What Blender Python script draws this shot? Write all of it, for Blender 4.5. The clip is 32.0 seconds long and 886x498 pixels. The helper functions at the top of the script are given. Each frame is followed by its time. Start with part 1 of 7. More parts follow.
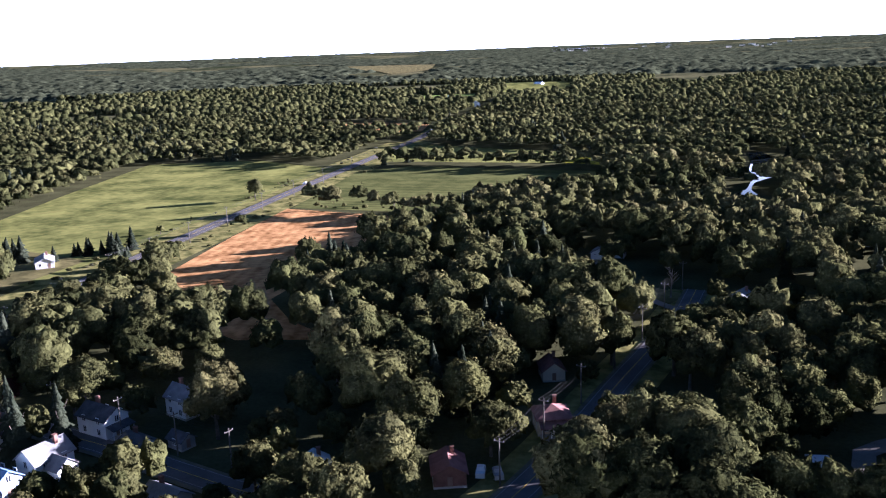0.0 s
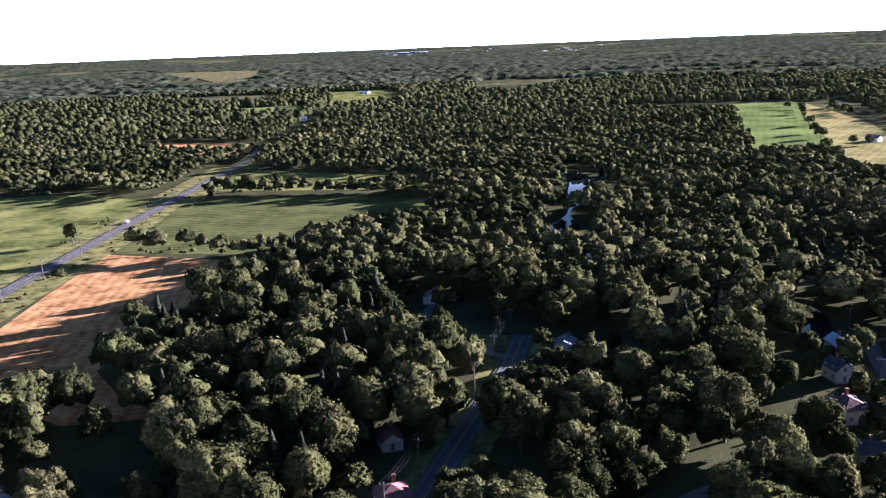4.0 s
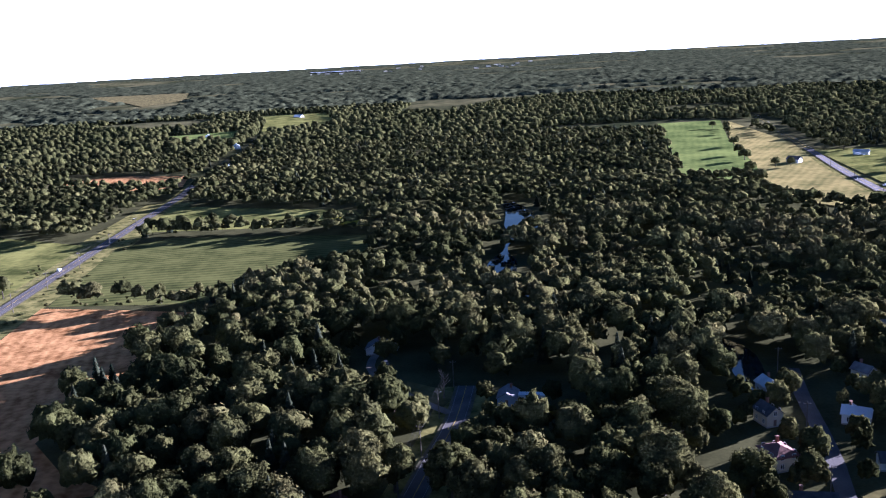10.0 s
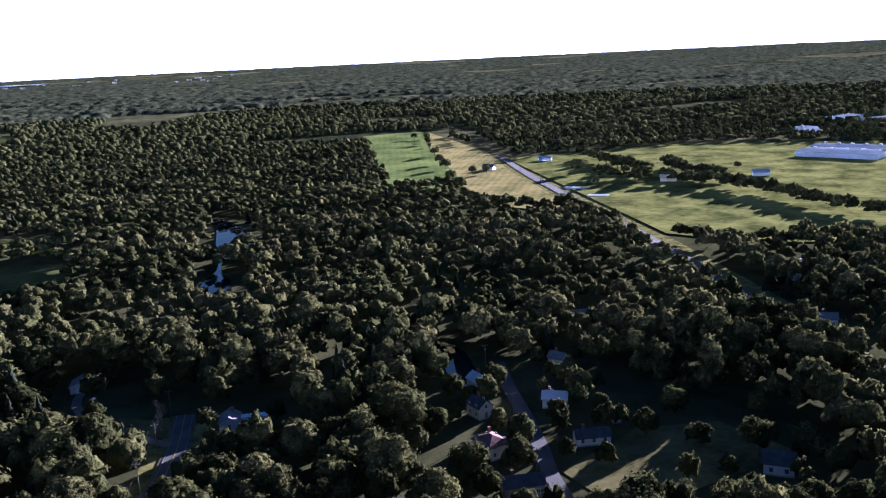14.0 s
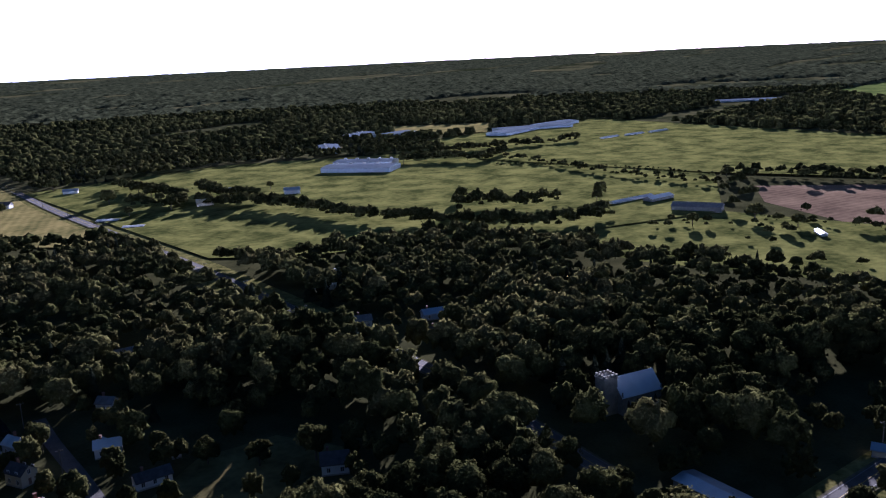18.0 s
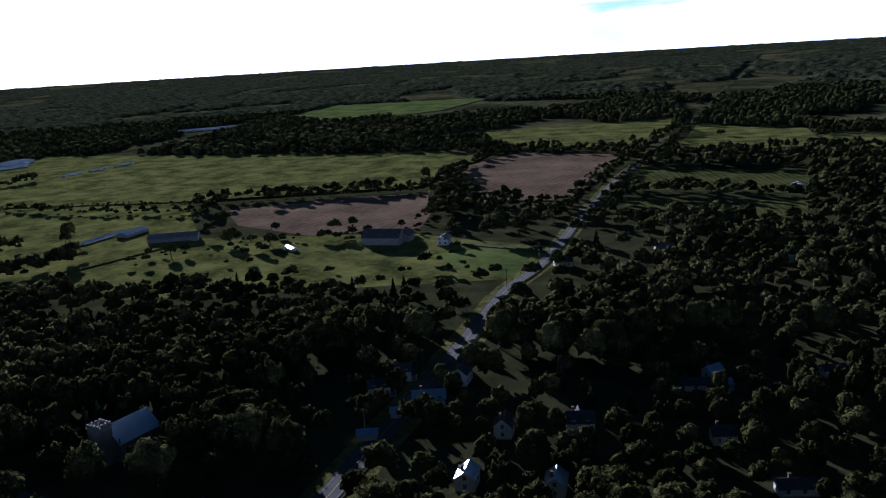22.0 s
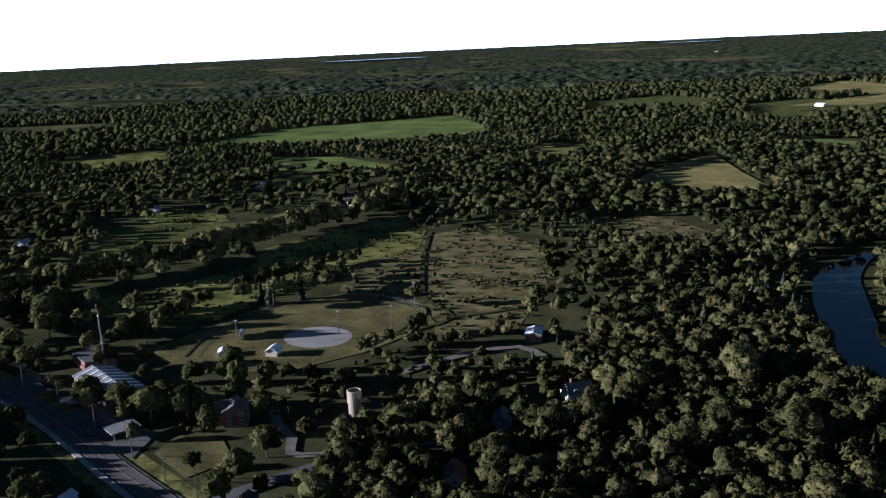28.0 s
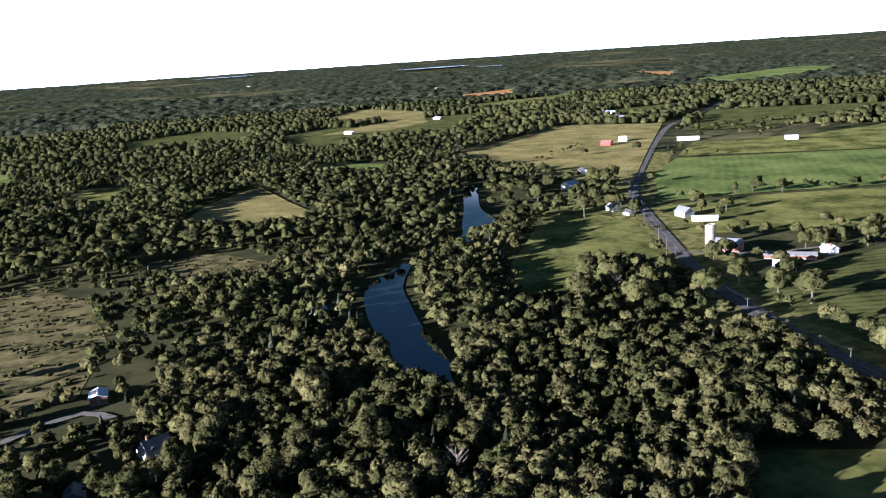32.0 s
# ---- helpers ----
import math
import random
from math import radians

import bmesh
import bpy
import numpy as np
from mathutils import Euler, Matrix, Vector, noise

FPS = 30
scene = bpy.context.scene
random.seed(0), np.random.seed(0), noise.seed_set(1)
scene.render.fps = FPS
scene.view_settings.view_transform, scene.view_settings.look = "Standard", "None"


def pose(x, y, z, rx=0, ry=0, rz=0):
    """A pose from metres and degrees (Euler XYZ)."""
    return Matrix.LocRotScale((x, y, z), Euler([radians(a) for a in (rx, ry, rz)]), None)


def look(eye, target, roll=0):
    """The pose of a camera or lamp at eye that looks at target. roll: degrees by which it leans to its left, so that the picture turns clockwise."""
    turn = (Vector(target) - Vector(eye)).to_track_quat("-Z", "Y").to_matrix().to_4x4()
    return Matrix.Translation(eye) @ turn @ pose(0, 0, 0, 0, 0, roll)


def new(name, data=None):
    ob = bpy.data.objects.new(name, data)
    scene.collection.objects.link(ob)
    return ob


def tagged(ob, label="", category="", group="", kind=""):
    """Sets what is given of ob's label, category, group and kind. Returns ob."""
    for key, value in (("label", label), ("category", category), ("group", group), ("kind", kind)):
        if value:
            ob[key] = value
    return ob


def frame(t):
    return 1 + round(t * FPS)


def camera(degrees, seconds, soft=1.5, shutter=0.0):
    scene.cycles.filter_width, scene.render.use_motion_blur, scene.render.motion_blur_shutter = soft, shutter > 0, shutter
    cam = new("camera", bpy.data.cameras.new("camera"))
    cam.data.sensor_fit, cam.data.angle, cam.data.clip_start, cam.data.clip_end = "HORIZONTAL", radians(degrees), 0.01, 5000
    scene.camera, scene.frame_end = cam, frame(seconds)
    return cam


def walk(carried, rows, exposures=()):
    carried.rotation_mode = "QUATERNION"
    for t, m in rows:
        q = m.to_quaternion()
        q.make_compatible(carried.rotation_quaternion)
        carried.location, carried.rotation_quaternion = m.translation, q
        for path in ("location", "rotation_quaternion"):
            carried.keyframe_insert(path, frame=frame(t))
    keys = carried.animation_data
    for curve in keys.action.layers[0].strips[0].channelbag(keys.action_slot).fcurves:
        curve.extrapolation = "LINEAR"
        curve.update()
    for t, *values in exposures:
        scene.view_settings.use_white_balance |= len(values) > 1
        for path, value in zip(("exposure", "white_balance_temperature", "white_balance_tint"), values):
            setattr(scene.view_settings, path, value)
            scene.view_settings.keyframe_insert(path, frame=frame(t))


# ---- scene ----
cam = camera(53.7, 32.0, soft=1.15)
# seconds, stops, kelvin, tint: the clip darkens as it turns to the sun
EXPOSURES = ((0.0, 2.78, 5050, 36), (4.0, 2.83, 5000, 36), (9.0, 2.72, 4850, 38), (13.0, 2.6, 4800, 40), (16.0, 2.1, 4850, 37), (19.0, 1.32, 4950, 33), (21.0, 0.68, 4850, 25), (23.0, 0.32, 4600, 20), (25.5, 0.62, 4600, 20), (28.0, 1.08, 4950, 21), (29.0, 1.6, 5100, 21), (30.0, 2.02, 5100, 21), (32.0, 2.07, 5100, 22))
# seconds, x, y, z, heading (clockwise from +y), pitch, roll
PATH = (
    (0.0, -0.6, 3.8, 82.1, -16.51, -12.77, -2.15),
    (0.5, -0.8, 3.9, 84.4, -14.79, -12.80, -1.91),
    (1.0, -0.4, 3.6, 87.1, -11.65, -12.87, -1.82),
    (1.5, -0.1, 4.3, 89.7, -8.74, -12.98, -1.89),
    (2.0, -0.7, 4.1, 92.2, -7.62, -12.99, -1.83),
    (2.5, -0.4, 3.8, 95.0, -7.92, -13.02, -2.09),
    (3.0, -0.1, 3.8, 97.4, -7.71, -13.08, -2.26),
    (3.5, 0.2, 4.2, 99.6, -7.68, -13.18, -2.39),
    (4.0, 0.7, 4.1, 101.9, -5.41, -13.20, -2.30),
    (4.5, 0.4, 3.6, 104.4, -2.47, -13.31, -2.20),
    (6.5, -0.1, 3.6, 112.4, -1.77, -12.93, -2.63),
    (7.0, 0.4, 3.9, 114.0, -1.88, -12.74, -2.74),
    (7.5, -0.3, 3.3, 115.9, -1.83, -12.71, -2.87),
    (8.0, -0.2, 3.6, 116.3, -1.87, -12.69, -2.97),
    (8.5, -0.2, 3.3, 116.9, -1.83, -12.58, -3.02),
    (9.0, 0.2, 3.5, 116.8, -1.86, -12.51, -3.11),
    (9.5, 0.2, 3.3, 116.8, -1.81, -12.50, -3.16),
    (10.0, 0.5, 3.3, 116.8, -1.20, -12.47, -3.18),
    (10.5, 1.0, 3.3, 117.1, 0.85, -12.56, -3.08),
    (11.0, 0.6, 2.9, 117.5, 3.85, -12.74, -2.88),
    (11.5, 0.6, 2.5, 117.5, 6.08, -12.72, -2.86),
    (12.0, 0.9, 2.1, 117.6, 8.33, -12.74, -2.83),
    (12.5, 0.9, 2.1, 117.8, 11.11, -12.76, -2.75),
    (13.0, 1.5, 2.0, 117.8, 13.25, -12.74, -2.73),
    (13.5, 1.3, 2.2, 117.7, 15.17, -12.65, -2.77),
    (15.5, 0.7, 0.3, 119.1, 27.77, -12.48, -2.61),
    (16.0, 1.1, 0.2, 119.1, 31.17, -12.46, -2.64),
    (16.5, 1.2, 0.3, 119.1, 34.82, -12.50, -2.71),
    (17.0, 1.5, -0.1, 118.9, 38.67, -12.46, -2.78),
    (17.5, 1.6, -0.4, 118.9, 42.79, -12.49, -2.77),
    (18.0, 1.5, -1.0, 119.5, 47.55, -12.56, -2.79),
    (18.5, 1.6, -1.5, 119.6, 52.41, -12.63, -2.82),
    (19.0, 1.3, -2.0, 119.8, 56.66, -12.63, -2.86),
    (19.5, 1.1, -2.4, 119.9, 60.78, -12.54, -2.98),
    (20.0, 0.8, -2.2, 120.0, 64.91, -12.50, -3.06),
    (20.5, 0.4, -2.5, 119.9, 68.78, -12.45, -3.18),
    (21.0, 0.7, -2.9, 120.0, 72.29, -12.42, -3.34),
    (21.5, 0.8, -3.0, 119.9, 76.20, -12.41, -3.43),
    (22.0, 0.9, -3.8, 119.6, 81.23, -12.44, -3.43),
    (22.5, 0.5, -3.9, 119.7, 86.90, -12.50, -3.40),
    (23.0, 0.1, -3.1, 120.0, 92.62, -12.70, -3.30),
    (23.5, -0.1, -3.2, 120.1, 97.30, -12.76, -3.40),
    (24.0, -0.1, -3.8, 120.1, 101.58, -12.77, -3.47),
    (24.5, -0.7, -4.2, 120.2, 106.62, -12.88, -3.44),
    (25.0, -0.9, -4.3, 120.5, 112.56, -13.01, -3.32),
    (25.5, -1.3, -4.1, 121.0, 118.81, -13.06, -3.12),
    (27.5, -1.6, -4.4, 121.3, 142.39, -13.16, -2.86),
    (28.0, -1.4, -4.2, 121.6, 148.50, -13.22, -2.71),
    (28.5, -1.5, -4.1, 121.7, 153.29, -13.15, -2.75),
    (29.0, -1.8, -3.9, 122.0, 157.64, -13.10, -2.90),
    (29.5, -1.9, -3.6, 122.4, 161.78, -13.01, -2.98),
    (30.0, -2.0, -3.5, 122.9, 165.52, -12.95, -3.14),
    (30.5, -2.0, -3.4, 123.0, 169.09, -12.92, -3.29),
    (31.0, -2.3, -3.1, 123.2, 172.55, -12.83, -3.43),
    (31.5, -2.1, -3.1, 123.4, 175.56, -12.75, -3.59),
    (32.0, -2.0, -2.8, 123.7, 177.62, -12.65, -3.87),
)
walk(cam, [(t, pose(x, y, z, 90 + p, 0, -h) @ pose(0, 0, 0, 0, 0, r)) for t, x, y, z, h, p, r in PATH],
     exposures=EXPOSURES)

# ---------------------------------------------------------------- light
SUN_AZ, SUN_EL = 60.0, 11.0
world = bpy.data.worlds.new("sky")
scene.world = world
world.use_nodes = True
wn = world.node_tree.nodes
sky = wn.new("ShaderNodeTexSky")
sky.sky_type, sky.sun_disc = "NISHITA", False
sky.sun_elevation, sky.sun_rotation = radians(SUN_EL), radians(SUN_AZ)
sky.air_density, sky.dust_density, sky.ozone_density = 1.0, 0.4, 1.6
# evening haze: the sky pales and brightens towards the horizon all round
wl = world.node_tree.links
pale = wn.new("ShaderNodeHueSaturation")
pale.inputs["Saturation"].default_value = 1.25
pale.inputs["Value"].default_value = 0.7
wl.new(sky.outputs[0], pale.inputs["Color"])
coord, split = wn.new("ShaderNodeTexCoord"), wn.new("ShaderNodeSeparateXYZ")
wl.new(coord.outputs["Generated"], split.inputs[0])
low = wn.new("ShaderNodeMapRange")
low.interpolation_type = "SMOOTHSTEP"
low.inputs[1].default_value, low.inputs[2].default_value = 0.05, 0.18
low.inputs[3].default_value, low.inputs[4].default_value = 1.0, 0.0
wl.new(split.outputs[2], low.inputs[0])
haze = wn.new("ShaderNodeMix")
haze.data_type, haze.blend_type = "RGBA", "ADD"
haze.inputs[7].default_value = (62.0, 65.0, 69.0, 1)
wl.new(low.outputs[0], haze.inputs[0])
wl.new(pale.outputs[0], haze.inputs[6])


def sky_math(op, a, b=0.0):
    """A maths node of the sky on two sockets or numbers."""
    nd = wn.new("ShaderNodeMath")
    nd.operation = op
    for i, q in enumerate((a, b)):
        if isinstance(q, (int, float)):
            nd.inputs[i].default_value = q
        else:
            wl.new(q, nd.inputs[i])
    return nd.outputs[0]


# flat evening clouds low over the horizon: heading, elevation, half width, half height in degrees, strength
bearing = sky_math("ARCTAN2", split.outputs[0], split.outputs[1])
wisp_at = wn.new("ShaderNodeCombineXYZ")
wl.new(sky_math("MULTIPLY", bearing, 22.0), wisp_at.inputs[0])
wl.new(sky_math("MULTIPLY", split.outputs[2], 150.0), wisp_at.inputs[1])
wisp = wn.new("ShaderNodeTexNoise")
wisp.inputs["Scale"].default_value, wisp.inputs["Detail"].default_value = 1.0, 6.0
wl.new(wisp_at.outputs[0], wisp.inputs["Vector"])
ragged = sky_math("MULTIPLY_ADD", wisp.outputs[0], 2.6)
ragged.node.inputs[2].default_value = -1.3
cover = 0.0
for az, el, wd, ht, dense in ((94, 2.5, 5.2, 0.75, 0.9), (92, 0.7, 9.0, 1.0, 0.55), (104, 0.8, 12.0, 0.9, 0.45), (102, 2.4, 3.0, 0.3, 0.5), (111, 1.6, 2.5, 0.25, 0.6), (118, 1.7, 3.2, 0.25, 0.6), (-21.5, 5.0, 2.6, 0.6, 0.9), (-14.0, 4.3, 2.0, 0.4, 0.8)):
    u = sky_math("DIVIDE", sky_math("SUBTRACT", bearing, radians(az)), radians(wd))
    v = sky_math("DIVIDE", sky_math("SUBTRACT", split.outputs[2], radians(el)), radians(ht))
    near_cloud = sky_math("SUBTRACT", 1.0, sky_math("ADD", sky_math("MULTIPLY", u, u), sky_math("MULTIPLY", v, v)))
    soft_edge = wn.new("ShaderNodeMapRange")
    soft_edge.interpolation_type = "SMOOTHSTEP"
    soft_edge.inputs[1].default_value, soft_edge.inputs[2].default_value, soft_edge.inputs[4].default_value = -0.2, 1.3, dense
    wl.new(sky_math("ADD", near_cloud, ragged), soft_edge.inputs[0])
    cover = sky_math("MAXIMUM", cover, soft_edge.outputs[0])
cloudy = wn.new("ShaderNodeMix")
cloudy.data_type = "RGBA"
cloudy.inputs[7].default_value = (21.0, 29.0, 37.0, 1)
wl.new(cover, cloudy.inputs[0])
wl.new(haze.outputs[2], cloudy.inputs[6])
wl.new(cloudy.outputs[2], wn["Background"].inputs[0])
wn["Background"].inputs[1].default_value = 0.0205
sun_data = bpy.data.lights.new("sun", "SUN")
sun_data.energy, sun_data.angle, sun_data.color = 5.0, radians(0.5), (1.0, 0.90, 0.75)
sun = new("sun", sun_data)
sd = Vector((math.sin(radians(SUN_AZ)) * math.cos(radians(SUN_EL)), math.cos(radians(SUN_AZ)) * math.cos(radians(SUN_EL)), math.sin(radians(SUN_EL))))
sun.matrix_world = look(sd * 900, (0, 0, 0))

# ---------------------------------------------------------------- materials
MATS = {}


def material(name, a, b, scale=0.3, rough=0.9, fine=3.0, bump=0.3, metal=0.0, rows=None, leaf=False, spec=0.3, span=(0.5, 0.95)):
    """Two colours mixed by noise at two scales; rows: (heading, spacing, strength) of crop or mowing lines."""
    if name in MATS:
        return MATS[name]
    m = bpy.data.materials.new(name)
    m.use_nodes = True
    nt = m.node_tree
    n, l = nt.nodes, nt.links
    bs = n["Principled BSDF"]
    bs.inputs["Roughness"].default_value = rough
    bs.inputs["Metallic"].default_value = metal
    bs.inputs["Specular IOR Level"].default_value = spec
    geo = n.new("ShaderNodeNewGeometry")
    big = n.new("ShaderNodeTexNoise")
    big.inputs["Scale"].default_value = scale
    big.inputs["Detail"].default_value = 4.0
    small = n.new("ShaderNodeTexNoise")
    small.inputs["Scale"].default_value = fine
    small.inputs["Detail"].default_value = 3.0
    l.new(geo.outputs["Position"], big.inputs["Vector"])
    l.new(geo.outputs["Position"], small.inputs["Vector"])
    add = n.new("ShaderNodeMath")
    add.operation = "MULTIPLY_ADD"
    add.inputs[1].default_value = 0.45
    l.new(small.outputs[0], add.inputs[0])
    l.new(big.outputs[0], add.inputs[2])
    last = add.outputs[0]
    if rows:
        mp = n.new("ShaderNodeMapping")
        mp.inputs["Rotation"].default_value = (0, 0, radians(rows[0]))
        l.new(geo.outputs["Position"], mp.inputs["Vector"])
        wv = n.new("ShaderNodeTexWave")
        wv.inputs["Scale"].default_value = 0.314 / rows[1]
        wv.inputs["Distortion"].default_value = 3.5
        wv.inputs["Detail"].default_value = 2.0
        wv.inputs["Detail Scale"].default_value = 0.4
        l.new(mp.outputs[0], wv.inputs["Vector"])
        add2 = n.new("ShaderNodeMath")
        add2.operation = "MULTIPLY_ADD"
        add2.inputs[1].default_value = rows[2]
        l.new(wv.outputs[1], add2.inputs[0])
        l.new(last, add2.inputs[2])
        last = add2.outputs[0]
    ramp = n.new("ShaderNodeValToRGB")
    ramp.color_ramp.elements[0].position, ramp.color_ramp.elements[1].position = span[0], span[1] + (rows[2] * 0.8 if rows else 0)
    ramp.color_ramp.elements[0].color, ramp.color_ramp.elements[1].color = (*a, 1), (*b, 1)
    l.new(last, ramp.inputs[0])
    colour = ramp.outputs[0]
    if leaf:
        # each tree has a tint of its own, each clump a little more
        at = n.new("ShaderNodeAttribute")
        at.attribute_name = "tint"
        hs = n.new("ShaderNodeHueSaturation")
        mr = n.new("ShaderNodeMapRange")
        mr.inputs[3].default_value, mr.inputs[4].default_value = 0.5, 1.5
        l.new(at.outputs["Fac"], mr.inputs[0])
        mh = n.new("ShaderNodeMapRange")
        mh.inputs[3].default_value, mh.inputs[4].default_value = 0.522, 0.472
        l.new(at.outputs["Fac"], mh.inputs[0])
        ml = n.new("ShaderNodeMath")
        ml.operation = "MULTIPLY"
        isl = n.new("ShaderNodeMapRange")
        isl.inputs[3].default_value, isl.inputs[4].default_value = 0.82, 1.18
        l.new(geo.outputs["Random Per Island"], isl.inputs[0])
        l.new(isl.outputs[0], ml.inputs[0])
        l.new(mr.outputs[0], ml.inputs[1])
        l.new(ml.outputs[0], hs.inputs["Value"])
        l.new(mh.outputs[0], hs.inputs["Hue"])
        l.new(colour, hs.inputs["Color"])
        colour = hs.outputs[0]
        tr = n.new("ShaderNodeBsdfTranslucent")
        mix = n.new("ShaderNodeMixShader")
        mix.inputs[0].default_value = 0.16
        l.new(colour, tr.inputs[0])
        l.new(bs.outputs[0], mix.inputs[1])
        l.new(tr.outputs[0], mix.inputs[2])
        l.new(mix.outputs[0], n["Material Output"].inputs[0])
        # leaf masses shade softly, by the lobe that each spray grows on
        sn = n.new("ShaderNodeAttribute")
        sn.attribute_name = "soft"
        vt = n.new("ShaderNodeVectorTransform")
        vt.vector_type, vt.convert_from, vt.convert_to = "NORMAL", "OBJECT", "WORLD"
        l.new(sn.outputs["Vector"], vt.inputs[0])
        leafy = n.new("ShaderNodeTexNoise")
        leafy.inputs["Scale"].default_value, leafy.inputs["Detail"].default_value = 1.1, 5.0
        l.new(geo.outputs["Position"], leafy.inputs["Vector"])
        lb = n.new("ShaderNodeBump")
        lb.inputs["Strength"].default_value, lb.inputs["Distance"].default_value = 1.0, 1.1
        l.new(leafy.outputs[0], lb.inputs["Height"])
        l.new(vt.outputs[0], lb.inputs["Normal"])
        l.new(lb.outputs[0], bs.inputs["Normal"])
        l.new(lb.outputs[0], tr.inputs["Normal"])
    l.new(colour, bs.inputs["Base Color"])
    if bump:
        bp = n.new("ShaderNodeBump")
        bp.inputs["Strength"].default_value = bump
        bp.inputs["Distance"].default_value = 0.25
        l.new(last, bp.inputs["Height"])
        l.new(bp.outputs[0], bs.inputs["Normal"])
    MATS[name] = m
    return m


M_PLAIN = material("distant fields and scrub", (0.028, 0.034, 0.016), (0.17, 0.155, 0.075), 0.006, 1.0, 0.05, 0.0, spec=0.0, span=(0.62, 0.98))
M_GROUND = material("undergrowth", (0.037, 0.039, 0.018), (0.090, 0.088, 0.041), 0.06, 1.0, 0.9, 0.6, spec=0.0)
M_LEAF = material("broad leaves", (0.028, 0.029, 0.0125), (0.106, 0.106, 0.037), 0.12, 0.75, 1.3, 0.0, leaf=True, spec=0.0)
M_PINE = material("needles", (0.021, 0.027, 0.017), (0.048, 0.055, 0.034), 0.2, 0.8, 1.0, 0.0, leaf=True, spec=0.0)
M_COPPER = material("copper beech leaves", (0.05, 0.02, 0.018), (0.10, 0.04, 0.03), 0.2, 0.8, 1.0, 0.0, leaf=True, spec=0.0)
# dark noise tone paints shaded gaps between crowns; greyer green stands for haze
M_FAR = material("distant canopy with painted gaps and haze", (0.013, 0.016, 0.010), (0.090, 0.100, 0.055), 0.05, 0.95, 0.22, 0.0, spec=0.0, span=(0.56, 0.92))
M_BARK = material("bark", (0.06, 0.05, 0.04), (0.16, 0.13, 0.10), 1.0, 0.95, 6.0, 0.5)
M_DEAD = material("bare grey wood", (0.13, 0.105, 0.08), (0.23, 0.19, 0.15), 1.0, 0.9, 6.0, 0.3)
M_STUBBLE = material("cut straw stubble", (0.21, 0.10, 0.036), (0.60, 0.33, 0.135), 0.10, 0.95, 0.4, 0.8, rows=(-12, 5.0, 0.10), spec=0.0, span=(0.55, 0.9))
M_BROWN = material("tilled brown soil", (0.125, 0.088, 0.062), (0.29, 0.205, 0.135), 0.02, 1.0, 0.2, 0.4, rows=(-70, 7.0, 0.10), spec=0.0, span=(0.55, 0.9))
M_CROP = material("leafy green crop", (0.037, 0.046, 0.0155), (0.130, 0.134, 0.044), 0.04, 0.85, 0.22, 0.7, rows=(84, 6.0, 0.22), spec=0.0, span=(0.56, 0.90))
M_MEADOW = material("rough pasture grass", (0.064, 0.074, 0.022), (0.245, 0.240, 0.071), 0.035, 0.95, 0.2, 0.9, spec=0.0, span=(0.55, 0.9))
M_HAY = material("dry yellow grass", (0.13, 0.125, 0.045), (0.36, 0.295, 0.11), 0.03, 0.95, 0.2, 0.5, rows=(30, 7.0, 0.10), spec=0.0, span=(0.55, 0.9))
M_BRIGHT = material("lush green field", (0.076, 0.106, 0.031), (0.200, 0.240, 0.068), 0.02, 0.9, 0.15, 0.5, rows=(15, 8.0, 0.06), spec=0.0, span=(0.55, 0.9))
M_GOLD = material("flowering yellow strip", (0.24, 0.22, 0.02), (0.42, 0.36, 0.05), 0.1, 0.95, 1.0, 0.5, spec=0.0)
M_LAWN = material("mown lawn", (0.072, 0.066, 0.028), (0.19, 0.166, 0.068), 0.07, 0.95, 0.4, 0.3, spec=0.0, span=(0.52, 0.92))
M_SCRUB = material("weedy brown meadow", (0.062, 0.060, 0.026), (0.215, 0.182, 0.080), 0.09, 1.0, 0.3, 0.9, spec=0.0, span=(0.55, 0.88))
M_ASPHALT = material("asphalt", (0.085, 0.080, 0.078), (0.140, 0.132, 0.128), 0.15, 0.9, 3.0, 0.15, spec=0.1)
M_GRAVEL = material("gravel", (0.14, 0.125, 0.105), (0.24, 0.22, 0.19), 0.2, 0.95, 3.0, 0.4, spec=0.0)
M_CONCRETE = material("concrete", (0.30, 0.28, 0.25), (0.46, 0.43, 0.39), 0.4, 0.9, 4.0, 0.2)
# sand colour darkened and greyed to carry the tree shade on the infield
M_CLAY = material("raked sand greyed for shade", (0.27, 0.255, 0.235), (0.37, 0.35, 0.32), 0.1, 0.95, 1.5, 0.2, spec=0.0)
M_PAINT = material("worn road paint", (0.20, 0.195, 0.185), (0.36, 0.35, 0.33), 1.0, 0.8, 2.0, 0.0)
M_YELLOW = material("yellow road paint", (0.55, 0.38, 0.05), (0.65, 0.46, 0.08), 1.0, 0.7, 8.0, 0.0)
M_WHITE = material("white siding", (0.66, 0.66, 0.64), (0.80, 0.80, 0.78), 0.4, 0.6, 5.0, 0.15)
M_CREAM = material("cream siding", (0.55, 0.48, 0.36), (0.68, 0.60, 0.46), 0.4, 0.6, 5.0, 0.15)
M_BLUEW = material("pale blue siding", (0.38, 0.44, 0.52), (0.50, 0.56, 0.64), 0.4, 0.6, 5.0, 0.15)
M_GREYW = material("grey weathered boards", (0.20, 0.20, 0.20), (0.32, 0.31, 0.30), 0.5, 0.85, 5.0, 0.2)
M_STONE = material("grey limestone", (0.15, 0.142, 0.128), (0.27, 0.255, 0.225), 0.6, 0.9, 3.0, 0.4)
M_BRICK = material("red brick", (0.15, 0.075, 0.055), (0.25, 0.125, 0.09), 0.8, 0.9, 6.0, 0.3)
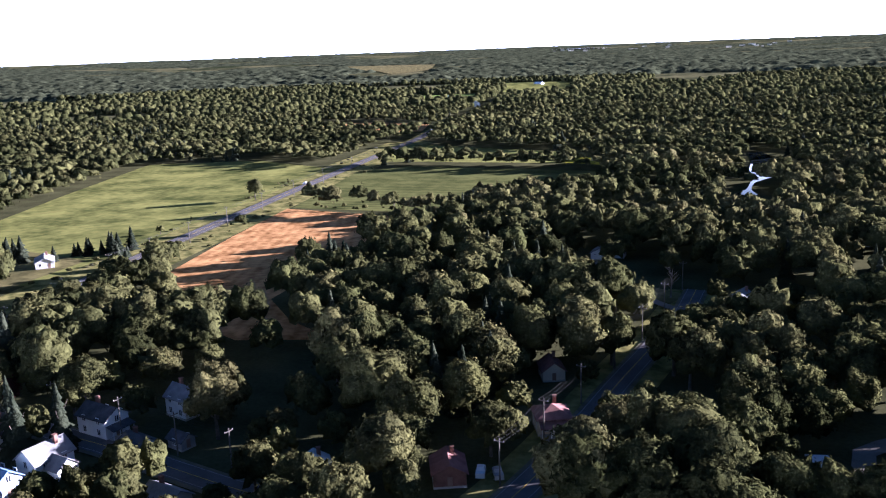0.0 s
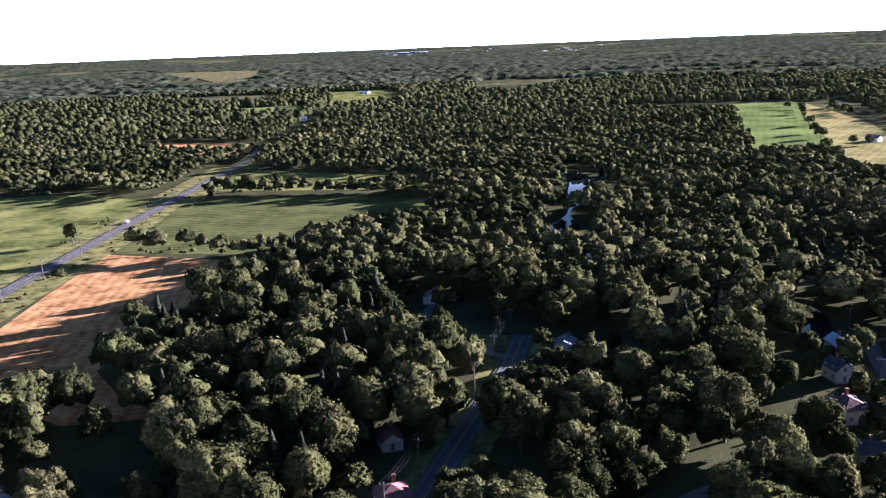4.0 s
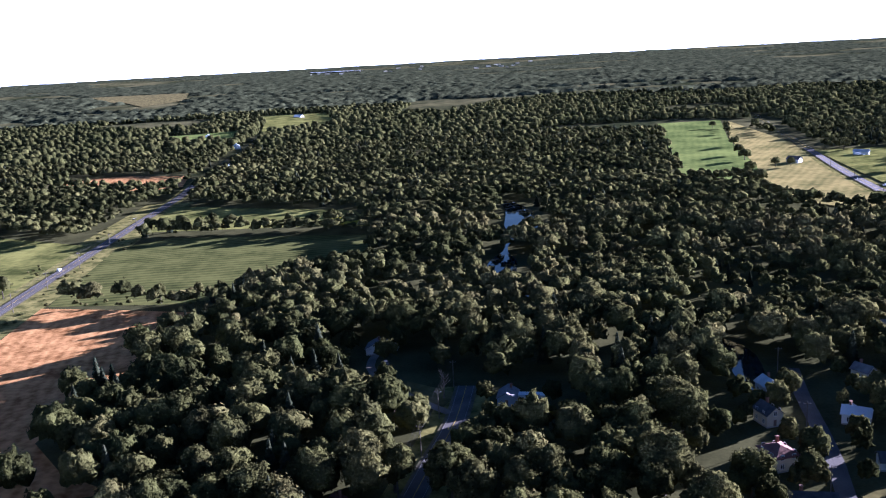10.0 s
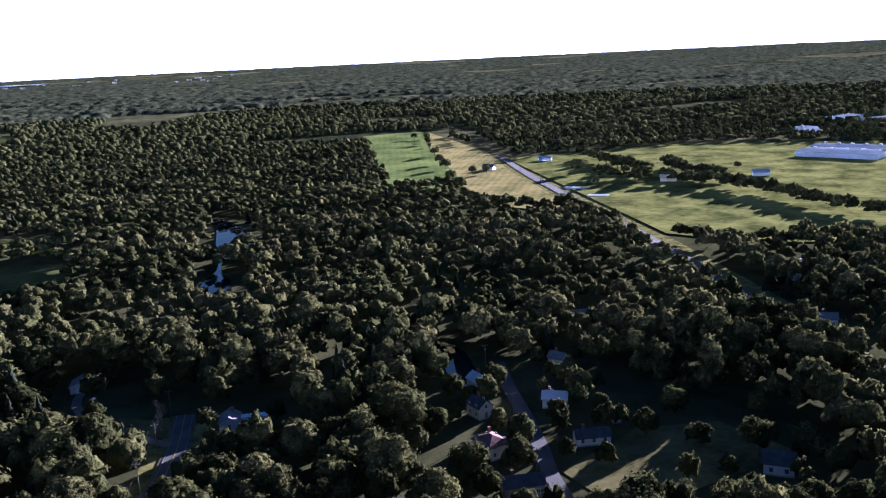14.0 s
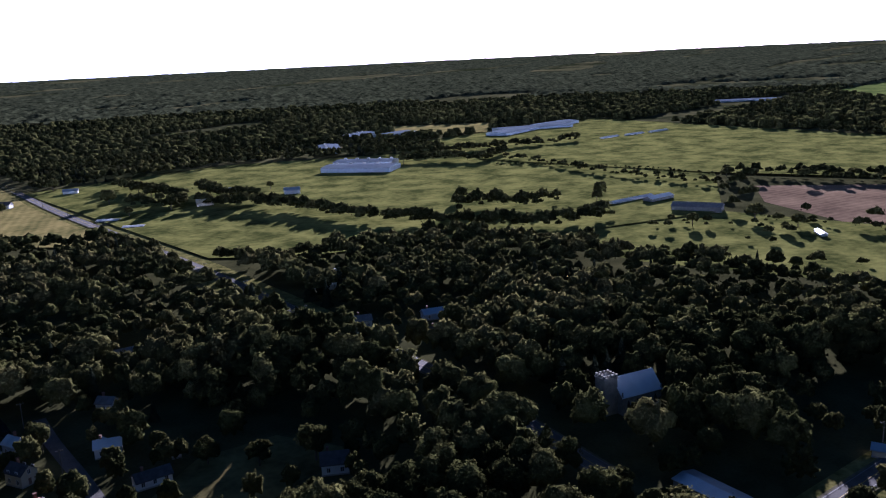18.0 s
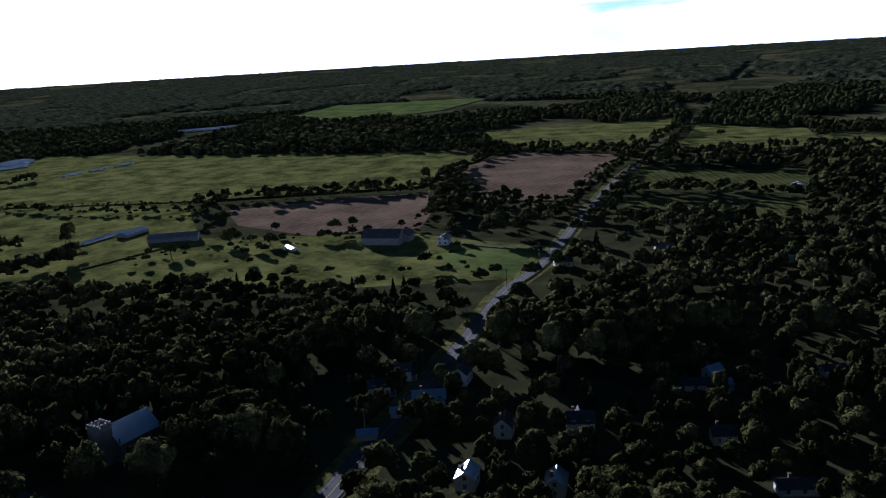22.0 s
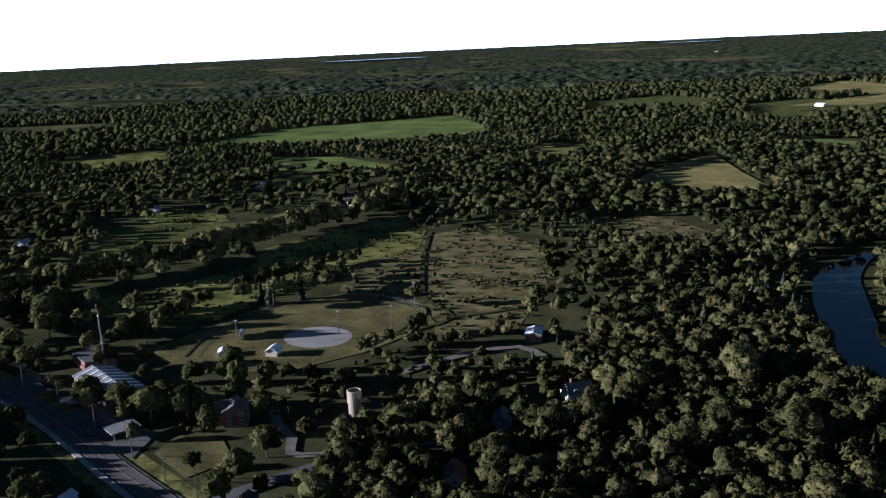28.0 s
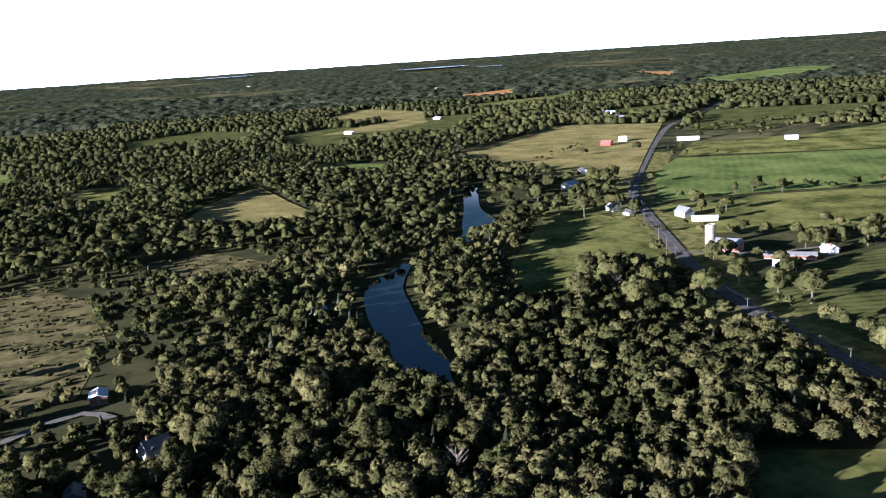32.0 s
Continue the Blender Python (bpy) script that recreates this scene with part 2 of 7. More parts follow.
M_BARN = material("red barn boards", (0.22, 0.045, 0.035), (0.34, 0.08, 0.06), 0.5, 0.85, 5.0, 0.2)
M_RSHING = material("red-brown shingles", (0.16, 0.07, 0.06), (0.27, 0.13, 0.11), 0.6, 0.9, 5.0, 0.3)
M_TAN = material("tan glazed silo blocks", (0.24, 0.195, 0.15), (0.38, 0.31, 0.235), 0.4, 0.85, 3.0, 0.3)
M_DSHING = material("charcoal shingles", (0.045, 0.045, 0.05), (0.10, 0.10, 0.105), 0.6, 0.9, 5.0, 0.3)
M_GSHING = material("grey shingles", (0.15, 0.15, 0.155), (0.25, 0.25, 0.25), 0.6, 0.9, 5.0, 0.3)
M_METAL = material("galvanised roof sheet", (0.48, 0.50, 0.53), (0.62, 0.64, 0.66), 0.3, 0.38, 3.0, 0.05, metal=0.7)
M_WROOF = material("white roof sheet", (0.62, 0.64, 0.67), (0.74, 0.76, 0.78), 0.3, 0.28, 3.0, 0.05, spec=0.6)
M_BROOF = material("blue roof sheet", (0.16, 0.26, 0.42), (0.22, 0.34, 0.50), 0.3, 0.4, 3.0, 0.05)
M_WINDOW = material("dark window glass", (0.02, 0.025, 0.03), (0.035, 0.04, 0.05), 0.6, 0.08, 3.0, 0.0, spec=0.6)
M_DOOR = material("painted door", (0.20, 0.12, 0.09), (0.28, 0.18, 0.13), 0.6, 0.6, 3.0, 0.0)
M_POLE = material("weathered pole wood", (0.08, 0.07, 0.06), (0.15, 0.13, 0.11), 0.6, 0.9, 5.0, 0.2)
M_STEEL = material("dull steel", (0.38, 0.39, 0.40), (0.5, 0.5, 0.5), 0.6, 0.45, 4.0, 0.0, metal=0.8)
M_WIRE = material("wire", (0.04, 0.04, 0.04), (0.06, 0.06, 0.06), 1.0, 0.9, 3.0, 0.0, spec=0.0)
M_RUBBER = material("rubber", (0.02, 0.02, 0.02), (0.04, 0.04, 0.04), 1.0, 0.8, 3.0, 0.0)
M_CAR = material("white car paint", (0.7, 0.7, 0.7), (0.78, 0.78, 0.78), 1.0, 0.25, 3.0, 0.0, spec=0.6)
M_CARD = material("dark car paint", (0.06, 0.07, 0.09), (0.09, 0.10, 0.12), 1.0, 0.25, 3.0, 0.0, spec=0.6)
M_WATER = material("river water", (0.012, 0.018, 0.022), (0.02, 0.028, 0.03), 0.1, 0.03, 0.4, 0.012, spec=0.5)
# pale blue base colour paints the sky's reflection on the far lakes
M_LAKE = material("lake water with painted sky", (0.42, 0.52, 0.62), (0.5, 0.6, 0.7), 0.01, 0.35, 0.05, 0.0)
M_FROOF = material("blue-grey roof sheet", (0.13, 0.16, 0.21), (0.20, 0.24, 0.29), 0.05, 1.0, 3.0, 0.0, spec=0.0)
M_VERGE = material("tall roadside grass", (0.070, 0.076, 0.024), (0.27, 0.24, 0.085), 0.15, 0.95, 0.5, 0.8, spec=0.0, span=(0.55, 0.9))
M_SHOULDER = material("weedy gravel shoulder", (0.09, 0.085, 0.05), (0.19, 0.17, 0.12), 0.3, 0.95, 3.0, 0.4, spec=0.0)

# ---------------------------------------------------------------- helpers


def terrain(d):
    """The land rises gently towards the far hills."""
    return 80.0 * np.clip((np.asarray(d, float) - 1500.0) / 3400.0, 0, 1.05) ** 1.5


def mesh_object(name, verts, faces, mat, parent=None, smooth=False):
    me = bpy.data.meshes.new(name)
    me.from_pydata([tuple(v) for v in verts], [], [tuple(f) for f in faces])
    me.materials.append(mat)
    if smooth:
        me.shade_smooth()
    ob = new(name, me)
    if parent:
        ob.parent = parent
    return ob


def part(name, bm, mat, parent, label=""):
    me = bpy.data.meshes.new(name)
    bm.to_mesh(me)
    bm.free()
    me.materials.append(mat)
    ob = new(name, me)
    ob.parent = parent
    return tagged(ob, label)


def box(bm, x0, x1, y0, y1, z0, z1, m=None, taper=1.0):
    cx, cy = (x0 + x1) / 2, (y0 + y1) / 2
    vs = []
    for z, k in ((z0, 1.0), (z1, taper)):
        for x, y in ((x0, y0), (x1, y0), (x1, y1), (x0, y1)):
            p = Vector((cx + (x - cx) * k, cy + (y - cy) * k, z))
            vs.append(bm.verts.new(m @ p if m else p))
    for f in ((3, 2, 1, 0), (4, 5, 6, 7), (0, 1, 5, 4), (1, 2, 6, 5), (2, 3, 7, 6), (3, 0, 4, 7)):
        bm.faces.new([vs[i] for i in f])


def tube(bm, a, b, r0, r1, n=6):
    a, b = Vector(a), Vector(b)
    q = (b - a).to_track_quat("Z", "Y")
    rings = [[bm.verts.new(c + q @ Vector((r * math.cos(2 * math.pi * i / n), r * math.sin(2 * math.pi * i / n), 0))) for i in range(n)] for c, r in ((a, r0), (b, r1))]
    for i in range(n):
        j = (i + 1) % n
        bm.faces.new((rings[0][i], rings[0][j], rings[1][j], rings[1][i]))
    bm.faces.new(rings[1])
    bm.faces.new(rings[0][::-1])


def empty(name, x, y, z=0.0, rz=0.0):
    ob = new(name)
    ob.matrix_world = pose(x, y, z, 0, 0, rz)
    return ob


def inside(px, py, poly):
    """Which points lie in the polygon."""
    r = np.zeros(len(px), bool)
    n = len(poly)
    for i in range(n):
        (x0, y0), (x1, y1) = poly[i], poly[(i + 1) % n]
        if y0 == y1:
            continue
        c = ((y0 > py) != (y1 > py)) & (px < (x1 - x0) * (py - y0) / (y1 - y0) + x0)
        r ^= c
    return r


def near_line(px, py, pts, w):
    r = np.zeros(len(px), bool)
    for (x0, y0), (x1, y1) in zip(pts[:-1], pts[1:]):
        dx, dy = x1 - x0, y1 - y0
        k = np.clip(((px - x0) * dx + (py - y0) * dy) / (dx * dx + dy * dy), 0, 1)
        r |= np.hypot(px - x0 - k * dx, py - y0 - k * dy) < w
    return r


def smooth_line(pts, step=12.0):
    """Catmull-Rom through the points."""
    p = [np.array(q, float) for q in pts]
    p = [2 * p[0] - p[1]] + p + [2 * p[-1] - p[-2]]
    out = []
    for i in range(1, len(p) - 2):
        n = max(2, int(np.linalg.norm((p[i + 1] - p[i])[:2]) / step))
        for k in range(n):
            t = k / n
            out.append(0.5 * (2 * p[i] + (p[i + 1] - p[i - 1]) * t + (2 * p[i - 1] - 5 * p[i] + 4 * p[i + 1] - p[i + 2]) * t * t + (3 * p[i] - p[i - 1] - 3 * p[i + 1] + p[i + 2]) * t ** 3))
    out.append(p[-2])
    return np.array(out)


def ribbon(name, line, width, z, mat, parent=None, off=0.0, depth=0.0):
    """A strip along a line, of one width or one for each point, with side faces when depth is given."""
    line = np.asarray(line)
    d = np.gradient(line[:, :2], axis=0)
    d /= np.linalg.norm(d, axis=1)[:, None]
    nrm = np.stack([-d[:, 1], d[:, 0]], 1)
    w = np.broadcast_to(np.asarray(width, float), (len(line),))[:, None] / 2
    zz = terrain(np.hypot(line[:, 0], line[:, 1])) + z
    a, b = line[:, :2] + nrm * (off + w), line[:, :2] + nrm * (off - w)
    n = len(line)
    v = [(*a[i], zz[i]) for i in range(n)] + [(*b[i], zz[i]) for i in range(n)]
    f = [(i, n + i, n + i + 1, i + 1) for i in range(n - 1)]
    if depth:
        v += [(x, y, q - depth) for x, y, q in v]
        f += [(2 * n + i, i, i + 1, 2 * n + i + 1) for i in range(n - 1)] + [(n + i, 3 * n + i, 3 * n + i + 1, n + i + 1) for i in range(n - 1)]
    return mesh_object(name, v, f, mat, parent)


# ---------------------------------------------------------------- plan: ground and fields
rings = [0] + list(np.geomspace(60, 4985, 70))
SEG = 144
gv, gf = [(0, 0, 0)], []
for r in rings[1:]:
    for k in range(SEG):
        a = 2 * math.pi * k / SEG
        gv.append((r * math.sin(a), r * math.cos(a), float(terrain(r))))
for k in range(SEG):
    gf.append((0, 1 + (k + 1) % SEG, 1 + k))
for i in range(len(rings) - 2):
    for k in range(SEG):
        a, b = 1 + i * SEG + k, 1 + i * SEG + (k + 1) % SEG
        gf.append((a, b, b + SEG, a + SEG))
ground = mesh_object("ground", gv, gf, M_GROUND, smooth=True)
tagged(ground, "dark green undergrowth and grass under the woods", "ground", kind="structure")

pv, pf = [], []
PR = list(np.geomspace(1000, 4980, 40))
for r in PR:
    for k in range(SEG):
        a = 2 * math.pi * k / SEG
        pv.append((r * math.sin(a), r * math.cos(a), float(terrain(r)) + 0.45))
for i in range(len(PR) - 1):
    for k in range(SEG):
        a, b = i * SEG + k, i * SEG + (k + 1) % SEG
        pf.append((a, b, b + SEG, a + SEG))
plain = mesh_object("plain", pv, pf, M_PLAIN, smooth=True)
tagged(plain, "patchwork of distant fields and scrub", "ground", kind="structure")

FIELDS = [
    ("stubble_field", M_STUBBLE, "harvested field of orange straw stubble", [(-200, 285), (-211, 365), (-218, 437), (-170, 426), (-134, 416), (-131, 370), (-133, 335), (-141, 300), (-142, 268), (-124, 246), (-102, 231), (-132, 225), (-168, 246)]),
    ("crop_field", M_CROP, "green row crop field beside the road", [(-216, 440), (-234, 585), (-205, 612), (-64, 590), (-55, 520), (-80, 470), (-142, 432)]),
    ("pasture", M_MEADOW, "olive green pasture beside the road", [(-330, 330), (-365, 380), (-391, 468), (-430, 620), (-344, 646), (-262, 600), (-253, 476), (-247, 361), (-245, 315), (-246, 270), (-270, 262)]),
    ("verge_field", M_MEADOW, "grassy strip field behind a hedgerow", [(-238, 640), (-250, 760), (-82, 690), (-63, 628)]),
    ("far_crop", M_BRIGHT, "green crop field with tree shadows", [(300, 1310), (395, 1318), (329, 1067), (277, 800), (255, 725), (197, 769)]),
    ("roadside_pasture", M_HAY, "yellowing pasture along the road", [(399, 1293), (376, 988), (331, 802), (297, 605), (270, 585), (235, 649), (256, 730), (279, 818), (331, 1067)]),
    ("cattle_pasture", M_MEADOW, "wide green pasture with long shadows", [(369, 908), (607, 900), (760, 780), (919, 542), (760, 350), (590, 265), (455, 330), (419, 377), (330, 425), (300, 473), (316, 575)]),
    ("near_pasture", M_MEADOW, "green pasture behind the village", [(455, 376), (593, 271), (590, 110), (560, 60), (535, 10), (460, 20), (452, 70), (430, 240)]),
    ("upper_pasture", M_MEADOW, "long green field beyond a hedgerow", [(892, 850), (1277, 807), (1120, 314), (1102, 186), (1045, 93), (804, 138), (760, 359), (761, 626)]),
    ("tilled_field", M_BROWN, "bare brown tilled field", [(709, 292), (754, 210), (772, 124), (702, 107), (605, 105), (592, 184), (640, 255)]),
    ("tilled_field", M_BROWN, "bare brown tilled field beside the road", [(935, 115), (1049, 63), (992, -62), (801, -26), (700, 3), (714, 63), (812, 96)]),
    ("lush_field", M_BRIGHT, "lush green paddock by the crossroads", [(520, 85), (544, 40), (516, 21), (460, 30), (478, 58)]),
    ("field_east", M_CROP, "dark green crop field in evening shade", [(880, -62), (820, -212), (691, -185), (740, -115), (740, -50)]),
    ("field_east", M_CROP, "dark green crop field in evening shade", [(707, -50), (666, -174), (572, -150), (616, -30)]),
    ("field_east", M_MEADOW, "green field with a line of trees", [(1316, -184), (1203, -307), (1002, -276), (992, -113)]),
    ("field_east", M_MEADOW, "green field at the edge of the woods", [(1125, -302), (1038, -446), (918, -408), (1002, -284)]),
    ("rough_field", M_MEADOW, "rough green and ochre field", [(1357, 129), (1457, -168), (1249, -144), (1069, -62), (1124, 94)]),
    ("field_south", M_BRIGHT, "long bright green field on the rise", [(903, -809), (938, -1053), (767, -1307), (643, -1176), (528, -1009), (599, -938), (704, -872), (816, -828)]),
    ("field_south", M_MEADOW, "green field by a farm", [(971, -644), (940, -770), (838, -741), (810, -621)]),
    ("field_south", M_BRIGHT, "small green field below a hedge", [(701, -776), (615, -796), (498, -745), (474, -698), (623, -687)]),
    ("field_south", M_MEADOW, "green strip field", [(924, -623), (912, -795), (808, -714)]),
    ("scrub_meadow", M_SCRUB, "weedy brown meadow with footpaths", [(271, -345), (294, -382), (300, -470), (277, -521), (216, -468), (177, -395), (160, -325), (185, -300), (213, -340)]),
    ("dark_meadow", M_MEADOW, "unmown meadow in shade", [(326, -250), (322, -281), (336, -367), (337, -447), (321, -515), (300, -460), (296, -382), (296, -293)]),
    ("golden_field", M_HAY, "golden hay field among woods", [(240, -676), (245, -795), (220, -895), (166, -780), (120, -692), (135, -640), (175, -638)]),
    ("marsh", M_SCRUB, "marshy scrub strip among woods", [(215, -555), (178, -582), (117, -530), (130, -490), (190, -500)]),
    ("strip_field", M_MEADOW, "small strip field among woods", [(400, -821), (420, -927), (376, -958), (349, -861), (338, -791)]),
    ("grass_by_houses", M_MEADOW, "grass behind houses by the curved road", [(-51, -668), (-97, -731), (-105, -640), (-96, -642), (-48, -610)]),
    ("dark_meadow", M_MEADOW, "unmown meadow with bushes", [(374, -403), (367, -472), (344, -538), (342, -450), (339, -380)]),
    ("far_field", M_CROP, "green field beyond the woods", [(625, -1549), (525, -1714), (371, -1591), (382, -1437), (549, -1386)]),
    ("far_field", M_HAY, "yellow and green field by far barns", [(292, -1365), (99, -1792), (60, -1487), (249, -1242)]),
    ("soybean_field", M_BRIGHT, "lush green field beside the curved road", [(-144, -674), (-168, -814), (-212, -915), (-435, -888), (-520, -760), (-338, -689), (-231, -686)]),
    ("soybean_field", M_MEADOW, "yellow-green field above the soybeans", [(-216, -930), (-263, -1047), (-396, -1050), (-640, -1190), (-560, -903), (-435, -893)]),
    ("soybean_field", M_CROP, "dark green field by the far road", [(-281, -1185), (-402, -1485), (-691, -1412), (-492, -1207), (-337, -1165)]),
    ("corn_field", M_CROP, "olive corn field beside the road", [(-132, -424), (-166, -452), (-247, -500), (-330, -420), (-240, -290), (-165, -305), (-150, -351)]),
    ("farm_field", M_MEADOW, "rough grass behind the farm", [(-140, -658), (-234, -680), (-420, -680), (-276, -561), (-209, -552), (-174, -549), (-140, -558)]),
    ("river_pasture", M_MEADOW, "pasture between river and road", [(-20, -500), (-44, -607), (-92, -640), (-112, -600), (-113, -505), (-67, -454), (-22, -423)]),
    ("river_pasture", M_HAY, "ochre and green fields along the road", [(24, -1059), (-140, -1377), (-282, -1305), (-200, -1000), (-135, -749), (-83, -832), (-13, -941)]),
    ("tan_field", M_STUBBLE, "tan harvested field far away", [(38, -2318), (-118, -2450), (-114, -2227), (2, -2185)]),
    ("tan_field", M_STUBBLE, "tan harvested field far away", [(-517, -2883), (-632, -2740), (-568, -2536)]),
    ("tan_field", M_STUBBLE, "tan harvested field far away", [(-475, 978), (-376, 1000), (-297, 968), (-278, 880), (-323, 861), (-416, 940)]),
    ("far_field", M_BRIGHT, "green field by the far road", [(-566, -2326), (-942, -2575), (-1008, -2423), (-814, -2228), (-602, -2127)]),
    ("far_field", M_MEADOW, "small green field by far houses", [(-472, 1974), (-282, 1967), (-217, 1648), (-330, 1493), (-393, 1843)]),
    ("far_field", M_BRIGHT, "green fields on the far plain", [(1900, 636), (2222, 594), (2229, 195), (1892, 271), (1688, 451)]),
    ("far_field", M_SCRUB, "pale scrubby field near the horizon", [(-1068, 2844), (-914, 3007), (-829, 2788), (-892, 2538)]),
    ("dark_meadow", M_MEADOW, "shaded meadow by a far house", [(548, -457), (562, -500), (488, -485), (470, -470), (482, -416)]),
    ("dark_meadow", M_MEADOW, "shaded meadow between tree row and park", [(362, -330), (346, -379), (344, -445), (331, -502), (309, -491), (284, -442), (298, -394), (298, -345), (324, -323), (333, -291), (350, -268), (382, -285)]),
    # a meadow in the darker crop colour, which stands for hill shade
    ("dark_field", M_CROP, "meadow along the back road, shade painted by darker crop green", [(560, -420), (519, -438), (440, -470), (436, -530), (412, -530), (400, -423), (420, -391), (449, -340), (500, -380)]),
    ("dark_field", M_MEADOW, "small meadow by a white house", [(500, -560), (505, -620), (508, -653), (548, -678), (580, -640)]),
    ("field_south", M_MEADOW, "pale green field beyond woods", [(911, -629), (920, -774), (903, -809), (793, -701), (831, -637)]),
    ("gravel_pit", M_CLAY, "pale heap of bare earth", [(432, -548), (427, -574), (412, -566), (417, -540)]),
    ("dark_meadow", M_MEADOW, "unmown meadow below the tree row", [(378, -408), (370, -446), (358, -524), (330, -523), (341, -447), (340, -387), (350, -363)]),
    ("far_field", M_BRIGHT, "small green field among woods", [(185, -1008), (143, -1041), (93, -1012), (94, -922), (168, -945)]),
    ("far_field", M_CROP, "dark green field with a gold strip", [(326, -1472), (272, -1603), (129, -1565), (76, -1699), (-29, -1750), (29, -1342), (162, -1348), (208, -1216)]),
    ("far_field", M_HAY, "ochre scrub field far away", [(309, -1827), (243, -2050), (59, -1818), (90, -1710), (238, -1651)]),
    ("far_field", M_MEADOW, "pale green field far away", [(39, -1952), (-217, -2105), (-277, -1970), (-30, -1820)]),
    ("far_field", M_CROP, "dark green field by the river woods", [(-245, -1607), (-429, -1679), (-325, -1503), (-200, -1420)]),
    ("far_field", M_BRIGHT, "green field by far houses", [(-519, 1552), (-385, 1603), (-345, 1374), (-443, 1410)]),
    ("far_field", M_SCRUB, "pale strip field far away", [(-1298, 3177), (-948, 3197), (-880, 2929), (-1086, 2804)]),
    ("far_field", M_HAY, "tan scrub field by the factories", [(1048, 1108), (1175, 944), (1032, 840), (939, 922)]),
    ("yellow_strip", M_GOLD, "strip of yellow flowers behind the hedgerow", [(-100, 662), (-66, 660), (-62, 618), (-92, 630)]),
    ("lawn", M_LAWN, "mown lawn behind village houses", [(100, 211), (134, 228), (160, 222), (168, 195), (123, 186), (104, 190)]),
    ("lawn", M_LAWN, "sunlit lawn among trees", [(-22, 308), (-3, 294), (-8, 282), (-20, 286)]),
    ("lawn", M_LAWN, "lawn beside a farmhouse", [(-300, 325), (-250, 310), (-250, 262), (-290, 280)]),
    ("park_lawn", M_LAWN, "mown park lawn around the ball diamond", [(292, -236), (290, -300), (266, -345), (213, -336), (196, -318), (205, -275), (220, -245), (255, -228)]),
    ("clearing", M_MEADOW, "shaded grass clearing in the woods", [(-67, -205), (-81, -250), (-128, -246), (-120, -200)]),
    ("lawn", M_LAWN, "lawn beside a brick manor", [(215, -185), (200, -190), (185, -180), (190, -165), (212, -172)]),
]
CLEAR = []
lift = 0.05
for fname, fmat, flabel, poly in FIELDS:
    reach = max(math.hypot(*q) for q in poly)
    extra = 1.5 if reach > 1500 else 0.7 if reach > 900 else 0.0
    zs = [float(terrain(math.hypot(*q))) + lift + extra for q in poly]
    ob = mesh_object(fname, [(x, y, z) for (x, y), z in zip(poly, zs)], [tuple(range(len(poly)))], fmat)
    if ob.data.polygons[0].normal.z < 0:
        ob.data.flip_normals()
    tagged(ob, flabel, "lawn" if "lawn" in fname else "field", kind="structure")
    CLEAR.append(poly)
    lift += 0.003

RIVER = smooth_line([(38, 695, 8), (45, 645, 20), (43, 590, 24), (38, 562, 8), (31, 543, 3), (27, 515, 3), (24, 488, 16), (22, 450, 16), (40, 405, 4), (86, 352, 4), (104, 328, 9), (101, 300, 11), (98, 284, 6)], 8.0)
RIVER_SOUTH = smooth_line([(52, -210, 4), (40, -255, 4), (18, -300, 6), (18, -322, 17), (26, -350, 22), (36, -385, 22), (45, -425, 23), (50, -470, 19), (36, -530, 5), (4, -582, 14), (-4, -630, 26), (1, -690, 14), (2, -760, 13), (2, -815, 13)], 8.0)
for bed in (RIVER, RIVER_SOUTH):
    river = ribbon("river", bed, bed[:, 2], 0.30, M_WATER)
    tagged(river, "calm dark river reflecting the sky", "river", kind="structure")

